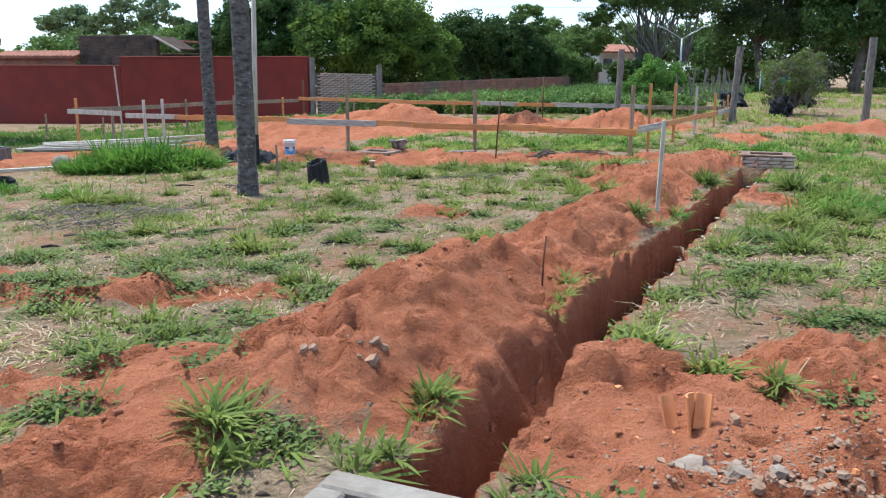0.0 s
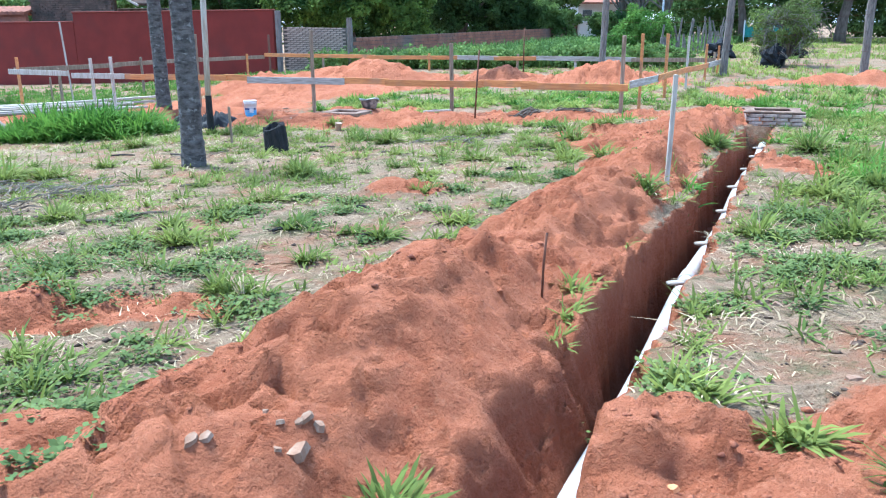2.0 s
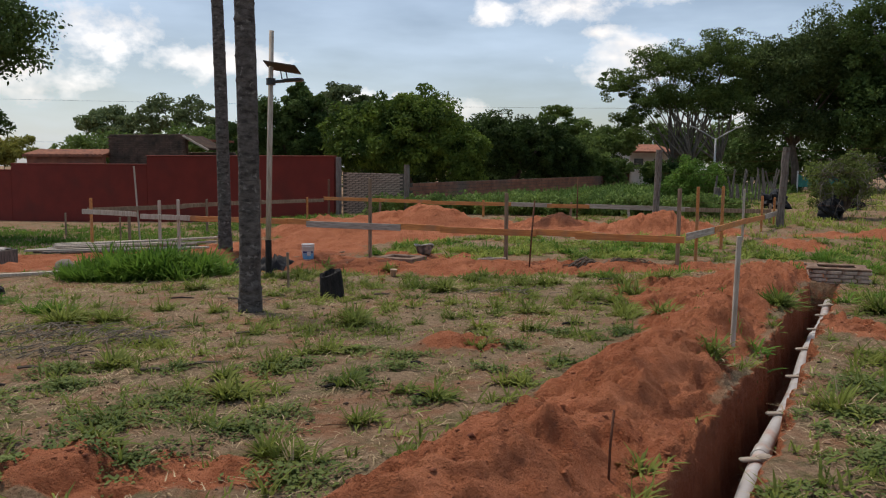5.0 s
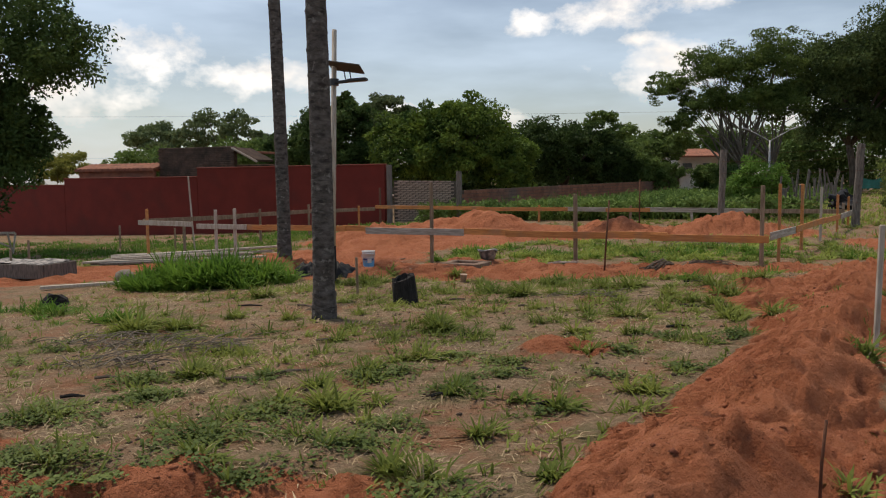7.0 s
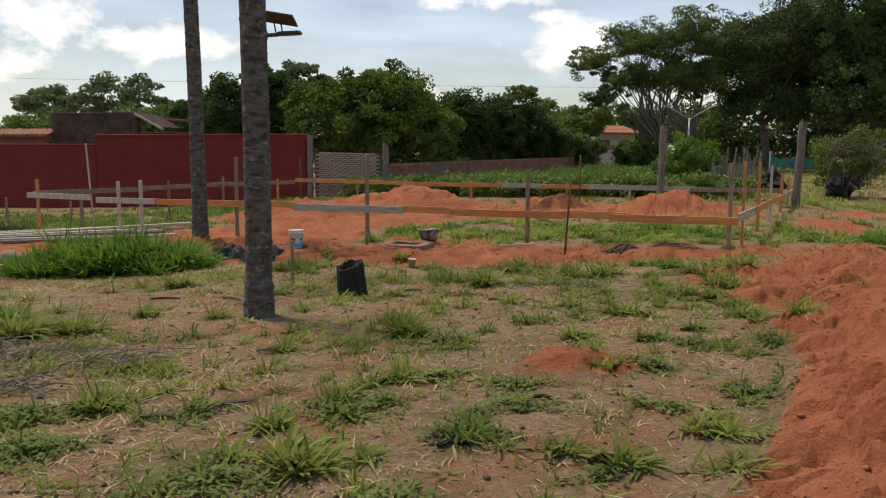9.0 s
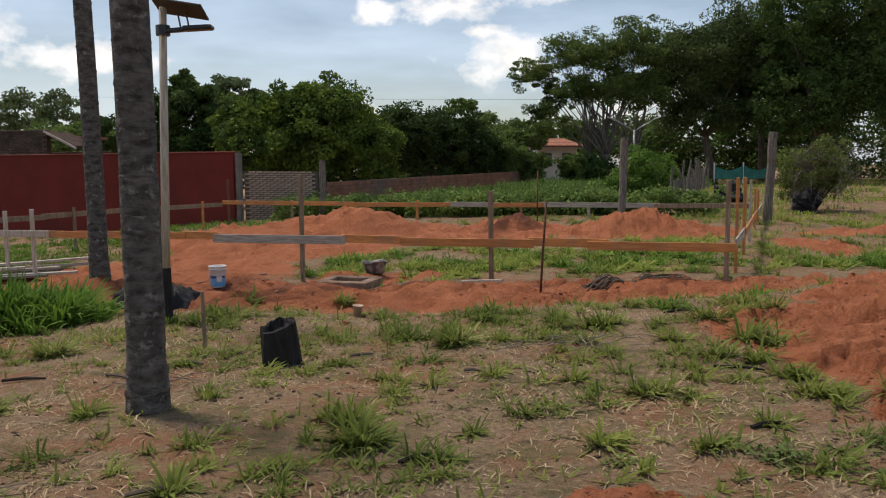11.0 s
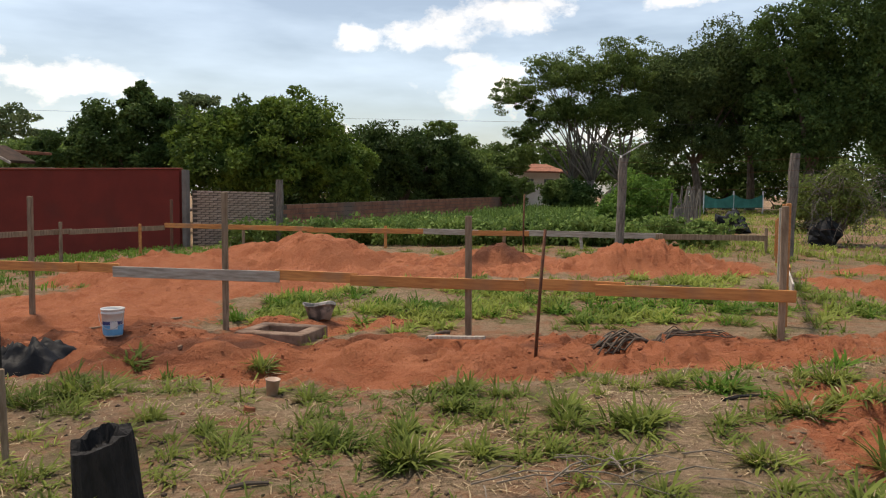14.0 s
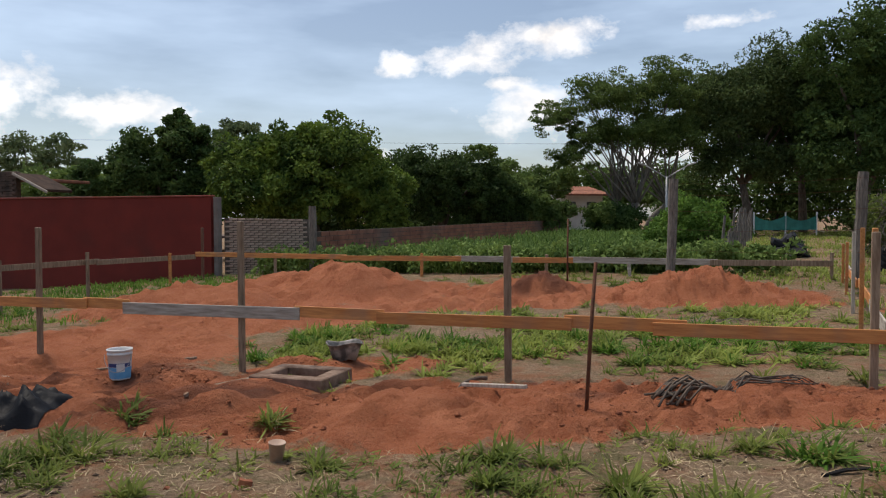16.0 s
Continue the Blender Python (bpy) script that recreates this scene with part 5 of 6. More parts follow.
def street_lamp():
    x, y = 12.95, 58.0
    l_ = thing("street_lamp", "galvanised street lamp with two outstretched arms", "street lamp", pose(x, y, 0.15) @ Matrix.Scale(0.74, 4))
    part("pole", Shape().tube([(0, 0, -0.3), (0, 0, 5.0)], [0.13, 0.09], 10), STEEL, l_, smooth=True)
    for s_ in (-1, 1):
        arm = part("arm", Shape().tube([(0, 0, 4.9), (s_ * 0.9, 0, 5.45), (s_ * 1.7, 0, 5.9)], [0.06, 0.05, 0.04], 8), STEEL, l_, smooth=True)
        part("lamp_head", Shape().box((0.75, 0.28, 0.12), pose(s_ * 2.0, 0, 6.02, 0, -s_ * 18, 0), 0.04), STEEL, arm)


street_lamp()


def street():
    rd = thing("road", "pale dusty earth street beyond the far lawn", "road", kind="structure")
    part("road_surface", Shape().box((120, 6, 0.16), pose(40, 76, float(plain(20, 60)) - 0.03, 0, 0, 8), 0.03), ASPHALT, rd)
    fz = float(plain(20, 50))
    net = thing("green_net_fence", "sagging green shade net on thin posts beside the street", "net fence", pose(21.4, 61, fz + 0.3, 0, 0, 10))
    n, v = 24, []
    for i in range(n):
        for k in range(3):
            x = i / (n - 1) * 4.4 - 2.2
            sag = 0.35 * abs(math.sin(i / (n - 1) * math.pi * 2))
            v.append((x, 0.05 * math.sin(i), k * (0.95 - sag) / 2 + 0.1))
    part("net", Shape().add(v, [(i * 3 + k, (i + 1) * 3 + k, (i + 1) * 3 + k + 1, i * 3 + k + 1) for i in range(n - 1) for k in range(2)]), NET_GREEN, net)
    for x in (-2.2, 0, 2.2):
        part("post", Shape().tube([(x, 0, -0.6), (x, 0, 1.25)], [0.05, 0.05], 6), WHITE_WALL, net)
    f = thing("far_fence", "row of pale posts and rails along the far street", "fence", pose(34, 60, fz, 0, 0, 12))
    for k in range(9):
        part("post", Shape().box((0.14, 0.14, 1.5), pose(k * 1.6, 0, 0.6), 0.01), CONCRETE, f)
    part("rail", Shape().box((13.2, 0.06, 0.1), pose(6.4, 0, 1.15)), WOOD_GREY, f)
    part("rail", Shape().box((13.2, 0.06, 0.1), pose(6.4, 0, 0.65)), WOOD_GREY, f)


street()


def old_fence():
    """Rough split stakes of the fence along the weeds."""
    f = thing("stake_fence", "uneven row of rough grey stakes along the weed field", "stake fence")
    rnd = random.Random(3)
    for k in range(26):
        t = k / 25
        x, y = 7.9 + 7.5 * t + rnd.uniform(-0.1, 0.1), 33.0 + 18 * t
        z = float(plain(x, y))
        h = rnd.uniform(0.9, 1.7)
        part("stake", Shape().tube([(x, y, z - 0.1), (x + rnd.uniform(-0.1, 0.1), y, z + h * 0.5), (x + rnd.uniform(-0.15, 0.15), y, z + h)], [0.05, 0.045, 0.035], 6), WOOD_FENCE, f)


old_fence()


def power_lines():
    for k, (z0, z1, label) in enumerate(((7.2, 6.4, "thin dark overhead cable"), (3.9, 4.3, "thin dark overhead cable"))):
        pts = []
        for j in range(13):
            t = j / 12
            pts.append((-60 + 140 * t, 60 + 6 * k, z0 + (z1 - z0) * t - 2.0 * math.sin(math.pi * t) * 0.4 + k * 0))
        tagged(part("overhead_cable", Shape().tube(pts, [0.009] * 13, 4), BLACK_PLASTIC), label, "cable", "overhead cables")


power_lines()

# ---- trees ----


def leaf_cloud(centres, radii, per, size, seed, droop=0.2, aspect=0.5):
    """Leaves strewn through lumps of crown: arrays of vertices and faces, three triangles' worth a leaf."""
    rng = np.random.default_rng(seed)
    centres, radii = np.asarray(centres, float), np.asarray(radii, float)
    idx = np.repeat(np.arange(len(centres)), per)
    n = len(idx)
    d = rng.normal(size=(n, 3))
    d /= np.linalg.norm(d, axis=1)[:, None]
    r = radii[idx] * (0.35 + 0.65 * rng.random(n) ** 0.5)[:, None]
    c = centres[idx] + d * r
    out = d * 0.7 + rng.normal(size=(n, 3)) * 0.7
    out[:, 2] -= droop
    out /= np.linalg.norm(out, axis=1)[:, None]
    side = np.cross(out, rng.normal(size=(n, 3)))
    side /= np.linalg.norm(side, axis=1)[:, None] + 1e-9
    s_ = size * rng.uniform(0.6, 1.35, n)[:, None]
    a, b = c - out * s_ * 0.5, c + out * s_ * 0.5
    nrm = np.cross(out, side)
    m1, m2 = c + side * s_ * aspect * 0.5 + nrm * s_ * 0.08, c - side * s_ * aspect * 0.5 + nrm * s_ * 0.08
    v = np.stack([a, m1, b, m2], 1).reshape(-1, 3)
    k = np.arange(n)[:, None] * 4
    f = np.concatenate([k + np.array([[0, 1, 2]]), k + np.array([[0, 2, 3]])], 0)
    return v, f


def tree(x, y, h, crown, mat, label, leaf=0.35, clumps=70, per=110, seed=0, bark=None, limbs=7, trunk_r=0.28, fork=0.3, shell=0.6, name="tree", spread=0.16, open_=False, aspect=0.5, trunks=1):
    """Tapered trunk, limbs reaching into the crown, and a crown of leaf clumps. crown: list of (dx, dy, dz, rx, ry, rz)."""
    rnd = random.Random(seed)
    z = float(plain(x, y))
    crown = [(c[0] - x, c[1], c[2] - z, *c[3:]) for c in crown]
    t = thing(name, label, "tree", pose(x, y, z), "")
    cs, rs, weights = [], [], [c[3] * c[5] for c in crown]
    for k in range(clumps):
        c = rnd.choices(crown, weights)[0]
        while True:
            d = Vector((rnd.gauss(0, 1), rnd.gauss(0, 1), rnd.gauss(0, 1))).normalized()
            if d.z > -0.75:
                break
        q = shell + (1 - shell) * rnd.random()
        q *= 1 + 0.18 * rnd.uniform(-1, 1)
        cs.append((c[0] + d.x * c[3] * q, c[1] + d.y * c[4] * q, c[2] + d.z * c[5] * q))
        s_ = spread * (c[3] + c[5]) * rnd.uniform(0.6, 1.3)
        rs.append((s_, s_, s_ * (0.5 if open_ else 0.75)))
    v, f = leaf_cloud(cs, rs, per, leaf, seed + 100, aspect=aspect)
    ob = new("crown", fast_mesh("crown", v, f, mat))
    ob.parent = t
    bark = bark or BARK
    for j in range(trunks):
        w = Shape()
        bx, by = rnd.uniform(-0.5, 0.5) * (trunks - 1), rnd.uniform(-0.4, 0.4) * (trunks - 1)
        lean = (rnd.uniform(-0.5, 0.5) + bx * 1.2, rnd.uniform(-0.4, 0.4))
        fk = h * fork
        pts = [(bx, by, -0.3), (bx + lean[0] * 0.3, by + lean[1] * 0.3, fk * 0.5), (bx + lean[0], by + lean[1], fk)]
        w.tube(pts, [trunk_r * 1.25, trunk_r, trunk_r * 0.8], 9, True, 0.05, seed)
        top = Vector(pts[-1])
        for k in range(limbs):
            e = Vector(cs[rnd.randrange(len(cs))])
            e = top + (e - top) * 0.92
            mid = top.lerp(e, 0.45) + Vector((rnd.uniform(-0.4, 0.4), rnd.uniform(-0.4, 0.4), rnd.uniform(0.2, 0.7)))
            w.tube([top - Vector((0, 0, 0.1)), top.lerp(mid, 0.5) + Vector((rnd.uniform(-0.15, 0.15), 0, 0)), mid, mid.lerp(e, 0.6), e], [trunk_r * 0.55, trunk_r * 0.42, trunk_r * 0.3, trunk_r * 0.18, 0.02], 6)
        part("trunk", w, bark, t, smooth=True)
    return t


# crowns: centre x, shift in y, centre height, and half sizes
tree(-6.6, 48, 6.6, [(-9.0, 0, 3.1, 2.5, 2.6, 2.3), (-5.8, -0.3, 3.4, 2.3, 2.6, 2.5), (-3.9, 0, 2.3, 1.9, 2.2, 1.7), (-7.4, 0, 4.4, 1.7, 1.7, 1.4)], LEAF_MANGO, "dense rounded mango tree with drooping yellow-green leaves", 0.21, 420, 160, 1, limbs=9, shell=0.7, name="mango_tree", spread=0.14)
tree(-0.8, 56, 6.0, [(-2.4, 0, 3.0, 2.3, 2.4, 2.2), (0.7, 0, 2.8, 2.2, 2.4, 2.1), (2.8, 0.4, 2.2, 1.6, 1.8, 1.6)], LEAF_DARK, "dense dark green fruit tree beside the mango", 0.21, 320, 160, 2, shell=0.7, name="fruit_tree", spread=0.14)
tree(2.4, 80, 8.0, [(2.4, 0, 6.9, 2.0, 1.8, 0.8), (0.6, 0, 5.9, 1.6, 1.6, 0.9), (4.4, 0, 5.6, 1.8, 1.6, 0.9), (2.4, 0, 4.4, 3.4, 2.0, 1.4)], LEAF_MID, "slender feathery green tree in the distance", 0.3, 130, 80, 3, open_=True, spread=0.2)
tree(4.6, 70, 5.0, [(3.4, 0, 2.6, 2.2, 2.0, 1.9), (6.0, 0, 3.0, 2.0, 2.0, 1.6), (7.6, 1.0, 4.0, 2.0, 2.0, 1.4)], LEAF_MID, "low leafy green tree behind the long wall", 0.28, 210, 80, 4)
tree(-14.6, 50, 7.2, [(-15.8, 0, 3.8, 1.5, 1.6, 1.9), (-13.5, 0, 4.8, 1.25, 1.3, 1.75), (-17.8, 0, 3.2, 1.5, 1.5, 1.3), (-12.8, 0, 2.6, 1.8, 1.6, 1.6), (-13.9, 0, 5.8, 0.8, 0.9, 0.9)], LEAF_DARK, "tall pointed dark green tree behind the red wall", 0.21, 320, 150, 5, shell=0.6)
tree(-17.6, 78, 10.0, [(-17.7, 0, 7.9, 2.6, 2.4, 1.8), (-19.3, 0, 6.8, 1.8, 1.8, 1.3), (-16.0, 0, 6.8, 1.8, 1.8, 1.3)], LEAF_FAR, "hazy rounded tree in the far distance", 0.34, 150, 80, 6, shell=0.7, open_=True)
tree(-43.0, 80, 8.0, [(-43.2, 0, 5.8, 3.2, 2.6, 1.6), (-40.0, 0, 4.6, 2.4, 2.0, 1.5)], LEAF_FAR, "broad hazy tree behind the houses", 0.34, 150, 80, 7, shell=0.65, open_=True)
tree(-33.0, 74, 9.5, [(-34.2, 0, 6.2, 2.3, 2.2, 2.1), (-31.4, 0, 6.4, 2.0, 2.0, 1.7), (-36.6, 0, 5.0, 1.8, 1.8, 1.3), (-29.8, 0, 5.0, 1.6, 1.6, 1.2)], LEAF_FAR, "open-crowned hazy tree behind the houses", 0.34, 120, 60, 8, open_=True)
tree(-24.0, 60, 5.0, [(-24, 0, 2.9, 4.4, 2.4, 1.5), (-17, 0, 2.8, 3.6, 2.4, 1.4), (-32, 0, 2.6, 4.2, 2.4, 1.4)], LEAF_MID, "low hedge of leafy trees behind the houses", 0.32, 260, 90, 9)
tree(11.3, 62, 11.0, [(7.0, 0, 7.9, 1.8, 1.8, 1.5), (10.0, 0, 9.2, 2.5, 2.2, 1.7), (14.0, 0, 9.7, 2.5, 2.2, 2.1), (7.7, 0, 5.2, 1.7, 1.7, 1.0), (12.4, 0, 6.9, 3.2, 2.2, 1.6), (9.0, 0, 6.6, 2.2, 1.8, 1.2), (14.6, 0, 6.6, 2.0, 1.8, 2.0)], LEAF_MID, "wide spreading tree with slender pale limbs", 0.16, 600, 115, 10, BARK_PALE, 11, 0.16, 0.2, 0.3, open_=True, spread=0.15, trunks=4)
tree(20.2, 64, 12.5, [(18.2, 0, 8.6, 3.2, 2.8, 3.0), (22.0, 0, 9.8, 2.9, 2.6, 3.2), (19.7, 0, 5.2, 3.6, 2.4, 1.5)], LEAF_STREET, "tall grey-green tree beside the street", 0.22, 460, 140, 11, BARK, 9, 0.28, 0.28, 0.5, spread=0.15)
tree(25.6, 60, 15.0, [(24.4, 0, 11.0, 2.6, 2.6, 3.0), (25.0, 0, 5.8, 3.2, 2.8, 3.2), (28.8, 0, 12.4, 3.4, 3.0, 3.6), (29.0, 0, 7.0, 3.8, 3.0, 3.6)], LEAF_DARK, "very tall dense dark tree beside the street", 0.26, 480, 120, 12, BARK, 8, 0.36, 0.2, 0.55, spread=0.15)
tree(35.5, 62, 16.0, [(35.0, 0, 10.6, 4.4, 3.0, 5.0), (36.0, 0, 5.4, 4.6, 3.0, 3.2)], LEAF_DARK, "very tall dense dark tree beside the street", 0.36, 360, 100, 13, BARK, 8, 0.36, 0.2, 0.55, spread=0.15)
tree(27.0, 76, 8.0, [(20.5, 0, 3.0, 4.0, 2.4, 2.6), (33.0, 0, 3.6, 5.0, 2.4, 3.4), (42.0, 0, 3.6, 5.0, 2.4, 3.4), (27.0, 0, 3.0, 4.0, 2.4, 3.0)], LEAF_DARK, "dark wall of trees beyond the street", 0.36, 330, 80, 14, limbs=5, shell=0.4)
tree(14.0, 86, 7.5, [(6.5, 0, 3.4, 3.6, 2.4, 2.2), (14.0, 0, 3.8, 4.4, 2.4, 2.6), (20.0, 0, 3.8, 3.6, 2.4, 2.6)], LEAF_MID, "dense trees in the distance behind the white house", 0.36, 300, 80, 15, limbs=5, shell=0.4)
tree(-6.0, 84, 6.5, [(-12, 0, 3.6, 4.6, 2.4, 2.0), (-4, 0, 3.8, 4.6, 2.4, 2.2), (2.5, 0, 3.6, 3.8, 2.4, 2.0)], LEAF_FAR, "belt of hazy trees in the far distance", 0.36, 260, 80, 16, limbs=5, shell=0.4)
tree(-22.4, 28.0, 9.0, [(-18.0, -0.6, 6.2, 1.9, 1.9, 1.9), (-20.4, 0, 6.8, 3.0, 2.6, 2.6), (-19.2, -0.4, 2.9, 1.3, 1.5, 1.4), (-21.6, 0, 4.2, 2.4, 2.2, 2.0)], LEAF_DARK, "dark overhanging tree before the red wall", 0.17, 260, 110, 17, BARK, 8, 0.3, 0.3, 0.45)
tree(-20.4, 26.6, 4.2, [(-19.6, 0, 2.6, 1.4, 1.3, 1.9), (-21.2, 0, 2.4, 1.6, 1.3, 2.0), (-19.3, 0, 4.2, 1.2, 1.2, 1.0)], LEAF_DARK, "dark leafy low tree before the red wall", 0.16, 200, 110, 25, BARK, 6, 0.12, 0.2, 0.5)
tree(-31.7, 48, 3.2, [(-31.2, 0, 2.5, 1.2, 1.1, 1.0), (-32.8, 0, 2.2, 1.2, 1.0, 0.9)], LEAF_YELLOW, "bright yellow-green bush above the red wall", 0.18, 80, 90, 18, limbs=4, trunk_r=0.08, name="bush")
tree(11.4, 30.0, 2.4, [(11.3, 0, 1.25, 1.05, 0.9, 0.85), (11.9, 0.2, 1.75, 0.7, 0.7, 0.65)], LEAF_OLIVE, "rounded bush overgrown with dry brown twigs", 0.09, 120, 110, 19, limbs=14, trunk_r=0.07, fork=0.15, name="bush")
tree(7.7, 34.4, 2.2, [(7.5, 0, 1.2, 0.95, 0.8, 1.0), (6.7, 0.4, 0.9, 0.8, 0.7, 0.8)], LEAF_SHRUB, "bright green leafy shrub at the edge of the weeds", 0.12, 90, 90, 20, limbs=6, trunk_r=0.05, fork=0.15, name="bush")
tree(10.5, 61, 2.6, [(10.5, 0, 1.2, 2.0, 1.2, 1.0)], LEAF_DARK, "dark shrub beside the long wall", 0.25, 70, 80, 21, limbs=4, trunk_r=0.06, name="bush")

tree(26.5, 70, 14.0, [(23.0, 0, 8.6, 4.2, 2.4, 4.0), (28.5, 0, 8.6, 4.6, 2.4, 4.4), (36.0, 0, 8.6, 5.0, 2.4, 5.0)], LEAF_DARK, "deep green trees standing behind the street trees", 0.42, 330, 90, 22, limbs=6, shell=0.2)

tree(6.4, 58, 3.0, [(4.9, 0, 2.0, 1.2, 1.0, 1.0), (6.4, 0, 1.5, 1.0, 1.0, 0.9), (8.9, 0, 1.7, 1.0, 0.9, 0.8)], LEAF_MID, "leafy light green shrubs beside the long wall", 0.2, 130, 80, 23, limbs=5, trunk_r=0.05, name="bush")
tree(-3.0, 62, 3.5, [(-10.5, 0, 1.0, 3.6, 1.4, 1.8), (-4.0, 0, 1.0, 3.6, 1.4, 1.8), (2.5, 0, 1.2, 3.4, 1.4, 1.8)], LEAF_DARK, "dark understorey of shrubs behind the long wall", 0.3, 260, 90, 24, limbs=5, trunk_r=0.08, shell=0.3, name="bush")
tree(34.0, 82, 3.0, [(14, 0, 0.9, 4.2, 1.4, 1.4), (22, 0, 0.9, 4.2, 1.4, 1.5), (30, 0, 0.9, 4.2, 1.4, 1.4), (38, 0, 0.9, 4.2, 1.4, 1.6), (47, 0, 0.9, 4.8, 1.4, 1.5), (57, 0, 0.9, 5.0, 1.4, 1.5)], LEAF_DARK, "dark low hedge along the far side of the street", 0.4, 300, 60, 26, limbs=4, trunk_r=0.06, shell=0.3, name="hedge")

# dry twigs grown over the bush
rnd = random.Random(77)
tw = Shape()
for k in range(190):
    a = rnd.uniform(0, math.tau)
    p = Vector((11.4 + 0.9 * math.cos(a), 29.3 + 0.6 * math.sin(a), float(plain(11, 29)) + rnd.uniform(0.5, 2.1)))
    q = p + Vector((rnd.uniform(-0.6, 0.6), rnd.uniform(-0.3, 0.3), rnd.uniform(-0.7, 0.3)))
    tw.tube([p, p.lerp(q, 0.5) + Vector((0, 0, 0.08)), q], [0.009, 0.007, 0.003], 4, False)
tagged(part("dry_creeper", tw, BARK_PALE), "tangle of dry brown creeper stems over the bush", "creeper", kind="stuff")

clods(45000, 5)
litter(9000, 6)
gravel(2200, 9)

# ---- grass and weeds ----


def blades(xy, h, per, spread, width, lean, seed, name, mat, label, base=None):
    """Tufts of bent blades: two quads and a tip each."""
    rng = np.random.default_rng(seed)
    xy = np.asarray(xy, float)
    n = len(xy) * per
    t = np.repeat(np.arange(len(xy)), per)
    hh = np.repeat(np.asarray(h, float), per) * rng.uniform(0.45, 1.15, n)
    a = rng.uniform(0, 2 * np.pi, n)
    sp = np.repeat(np.asarray(spread, float) * np.ones(len(xy)), per)
    r = sp * np.sqrt(rng.random(n))
    bx, by = xy[t, 0] + r * np.cos(a), xy[t, 1] + r * np.sin(a)
    bz = (ground_at_many(bx, by) if base is None else plain(bx, by)) - 0.015
    a2 = a + rng.normal(0, 0.7, n)
    dx, dy = np.cos(a2), np.sin(a2)
    ln = lean * hh * rng.uniform(0.2, 1.3, n)
    w = width * rng.uniform(0.6, 1.3, n)
    px, py = -dy, dx
    V = np.zeros((n, 5, 3))
    for j, (q, s_, up) in enumerate(((0.0, 0.8, 0.0), (0.5, 1.0, 0.68))):
        cx, cy, cz = bx + dx * ln * q ** 1.4, by + dy * ln * q ** 1.4, bz + hh * up
        V[:, j * 2] = np.stack([cx + px * w * s_, cy + py * w * s_, cz], 1)
        V[:, j * 2 + 1] = np.stack([cx - px * w * s_, cy - py * w * s_, cz], 1)
    droop = rng.uniform(0.25, 1.0, n)
    V[:, 4] = np.stack([bx + dx * ln * 1.15, by + dy * ln * 1.15, bz + hh * droop], 1)
    k = np.arange(n)[:, None] * 5
    F = np.concatenate([k + np.array([q]) for q in ([0, 1, 3], [0, 3, 2], [2, 3, 4])], 0)
    ob = new(name, fast_mesh(name, V.reshape(-1, 3), F, mat))
    return tagged(ob, label, "grass", kind="stuff")


def tufts(spots, per, seed, name, mat, label, width=0.006, tall=1.0, flat=1.0):
    """Separate rosettes of arching blades, upright at the heart and bent over at the rim. spots: x, y, radius."""
    rng = np.random.default_rng(seed)
    q = np.asarray(spots, float)
    cnt = np.maximum(7, (per * (q[:, 2] / 0.18) ** 1.5 * rng.uniform(0.7, 1.3, len(q))).astype(int))
    t = np.repeat(np.arange(len(q)), cnt)
    n = len(t)
    rad = q[t, 2]
    # a few crowns to each clump, so that its outline is uneven
    sub = rng.integers(0, 5, n)
    ca = (t * 2.4 + sub * 1.3) % 6.283
    cr = np.where(sub == 0, 0.0, 0.55) * rad * (0.6 + 0.4 * np.sin(t * 3.7 + sub * 2.1))
    cx, cy = q[t, 0] + cr * np.cos(ca), q[t, 1] + cr * np.sin(ca) * 0.8
    a = rng.uniform(0, 2 * np.pi, n)
    r = rad * 0.22 * np.sqrt(rng.random(n))
    bx, by = cx + r * np.cos(a), cy + r * np.sin(a)
    bz = ground_at_many(bx, by) - 0.012
    a2 = a + rng.normal(0, 0.6, n)
    dx, dy = np.cos(a2), np.sin(a2)
    ln = (0.07 + 0.82 * rad) * rng.uniform(0.45, 1.2, n) * tall * (0.8 + 0.35 * np.sin(t * 1.9 + sub * 4.0))
    pitch = np.clip(rng.normal(0.85 / flat, 0.33, n), 0.08, 1.45)
    out, up = np.cos(pitch), np.sin(pitch)
    bend = rng.uniform(0.25, 1.15, n)
    w = width * rng.uniform(0.6, 1.35, n) * (0.75 + rad)
    px, py = -dy, dx
    V = np.zeros((n, 7, 3))
    for j, (k, wd) in enumerate(((0.0, 0.6), (0.38, 1.0), (0.74, 0.8), (1.0, 0.0))):
        o, h = ln * k * (out + 0.25 * bend * k), ln * (k * up - bend * k * k * 0.55)
        h = np.maximum(h, 0.006)
        c = np.stack([bx + dx * o, by + dy * o, bz + h], 1)
        if j < 3:
            e = np.stack([px * w * wd, py * w * wd, w * wd * 0.3], 1)
            V[:, j * 2], V[:, j * 2 + 1] = c + e, c - e
        else:
            V[:, 6] = c
    k = np.arange(n)[:, None] * 7
    F = np.concatenate([k + np.array([f]) for f in ([0, 1, 3], [0, 3, 2], [2, 3, 5], [2, 5, 4], [4, 5, 6])], 0)
    return tagged(new(name, fast_mesh(name, V.reshape(-1, 3), F, mat)), label, "grass", kind="stuff")


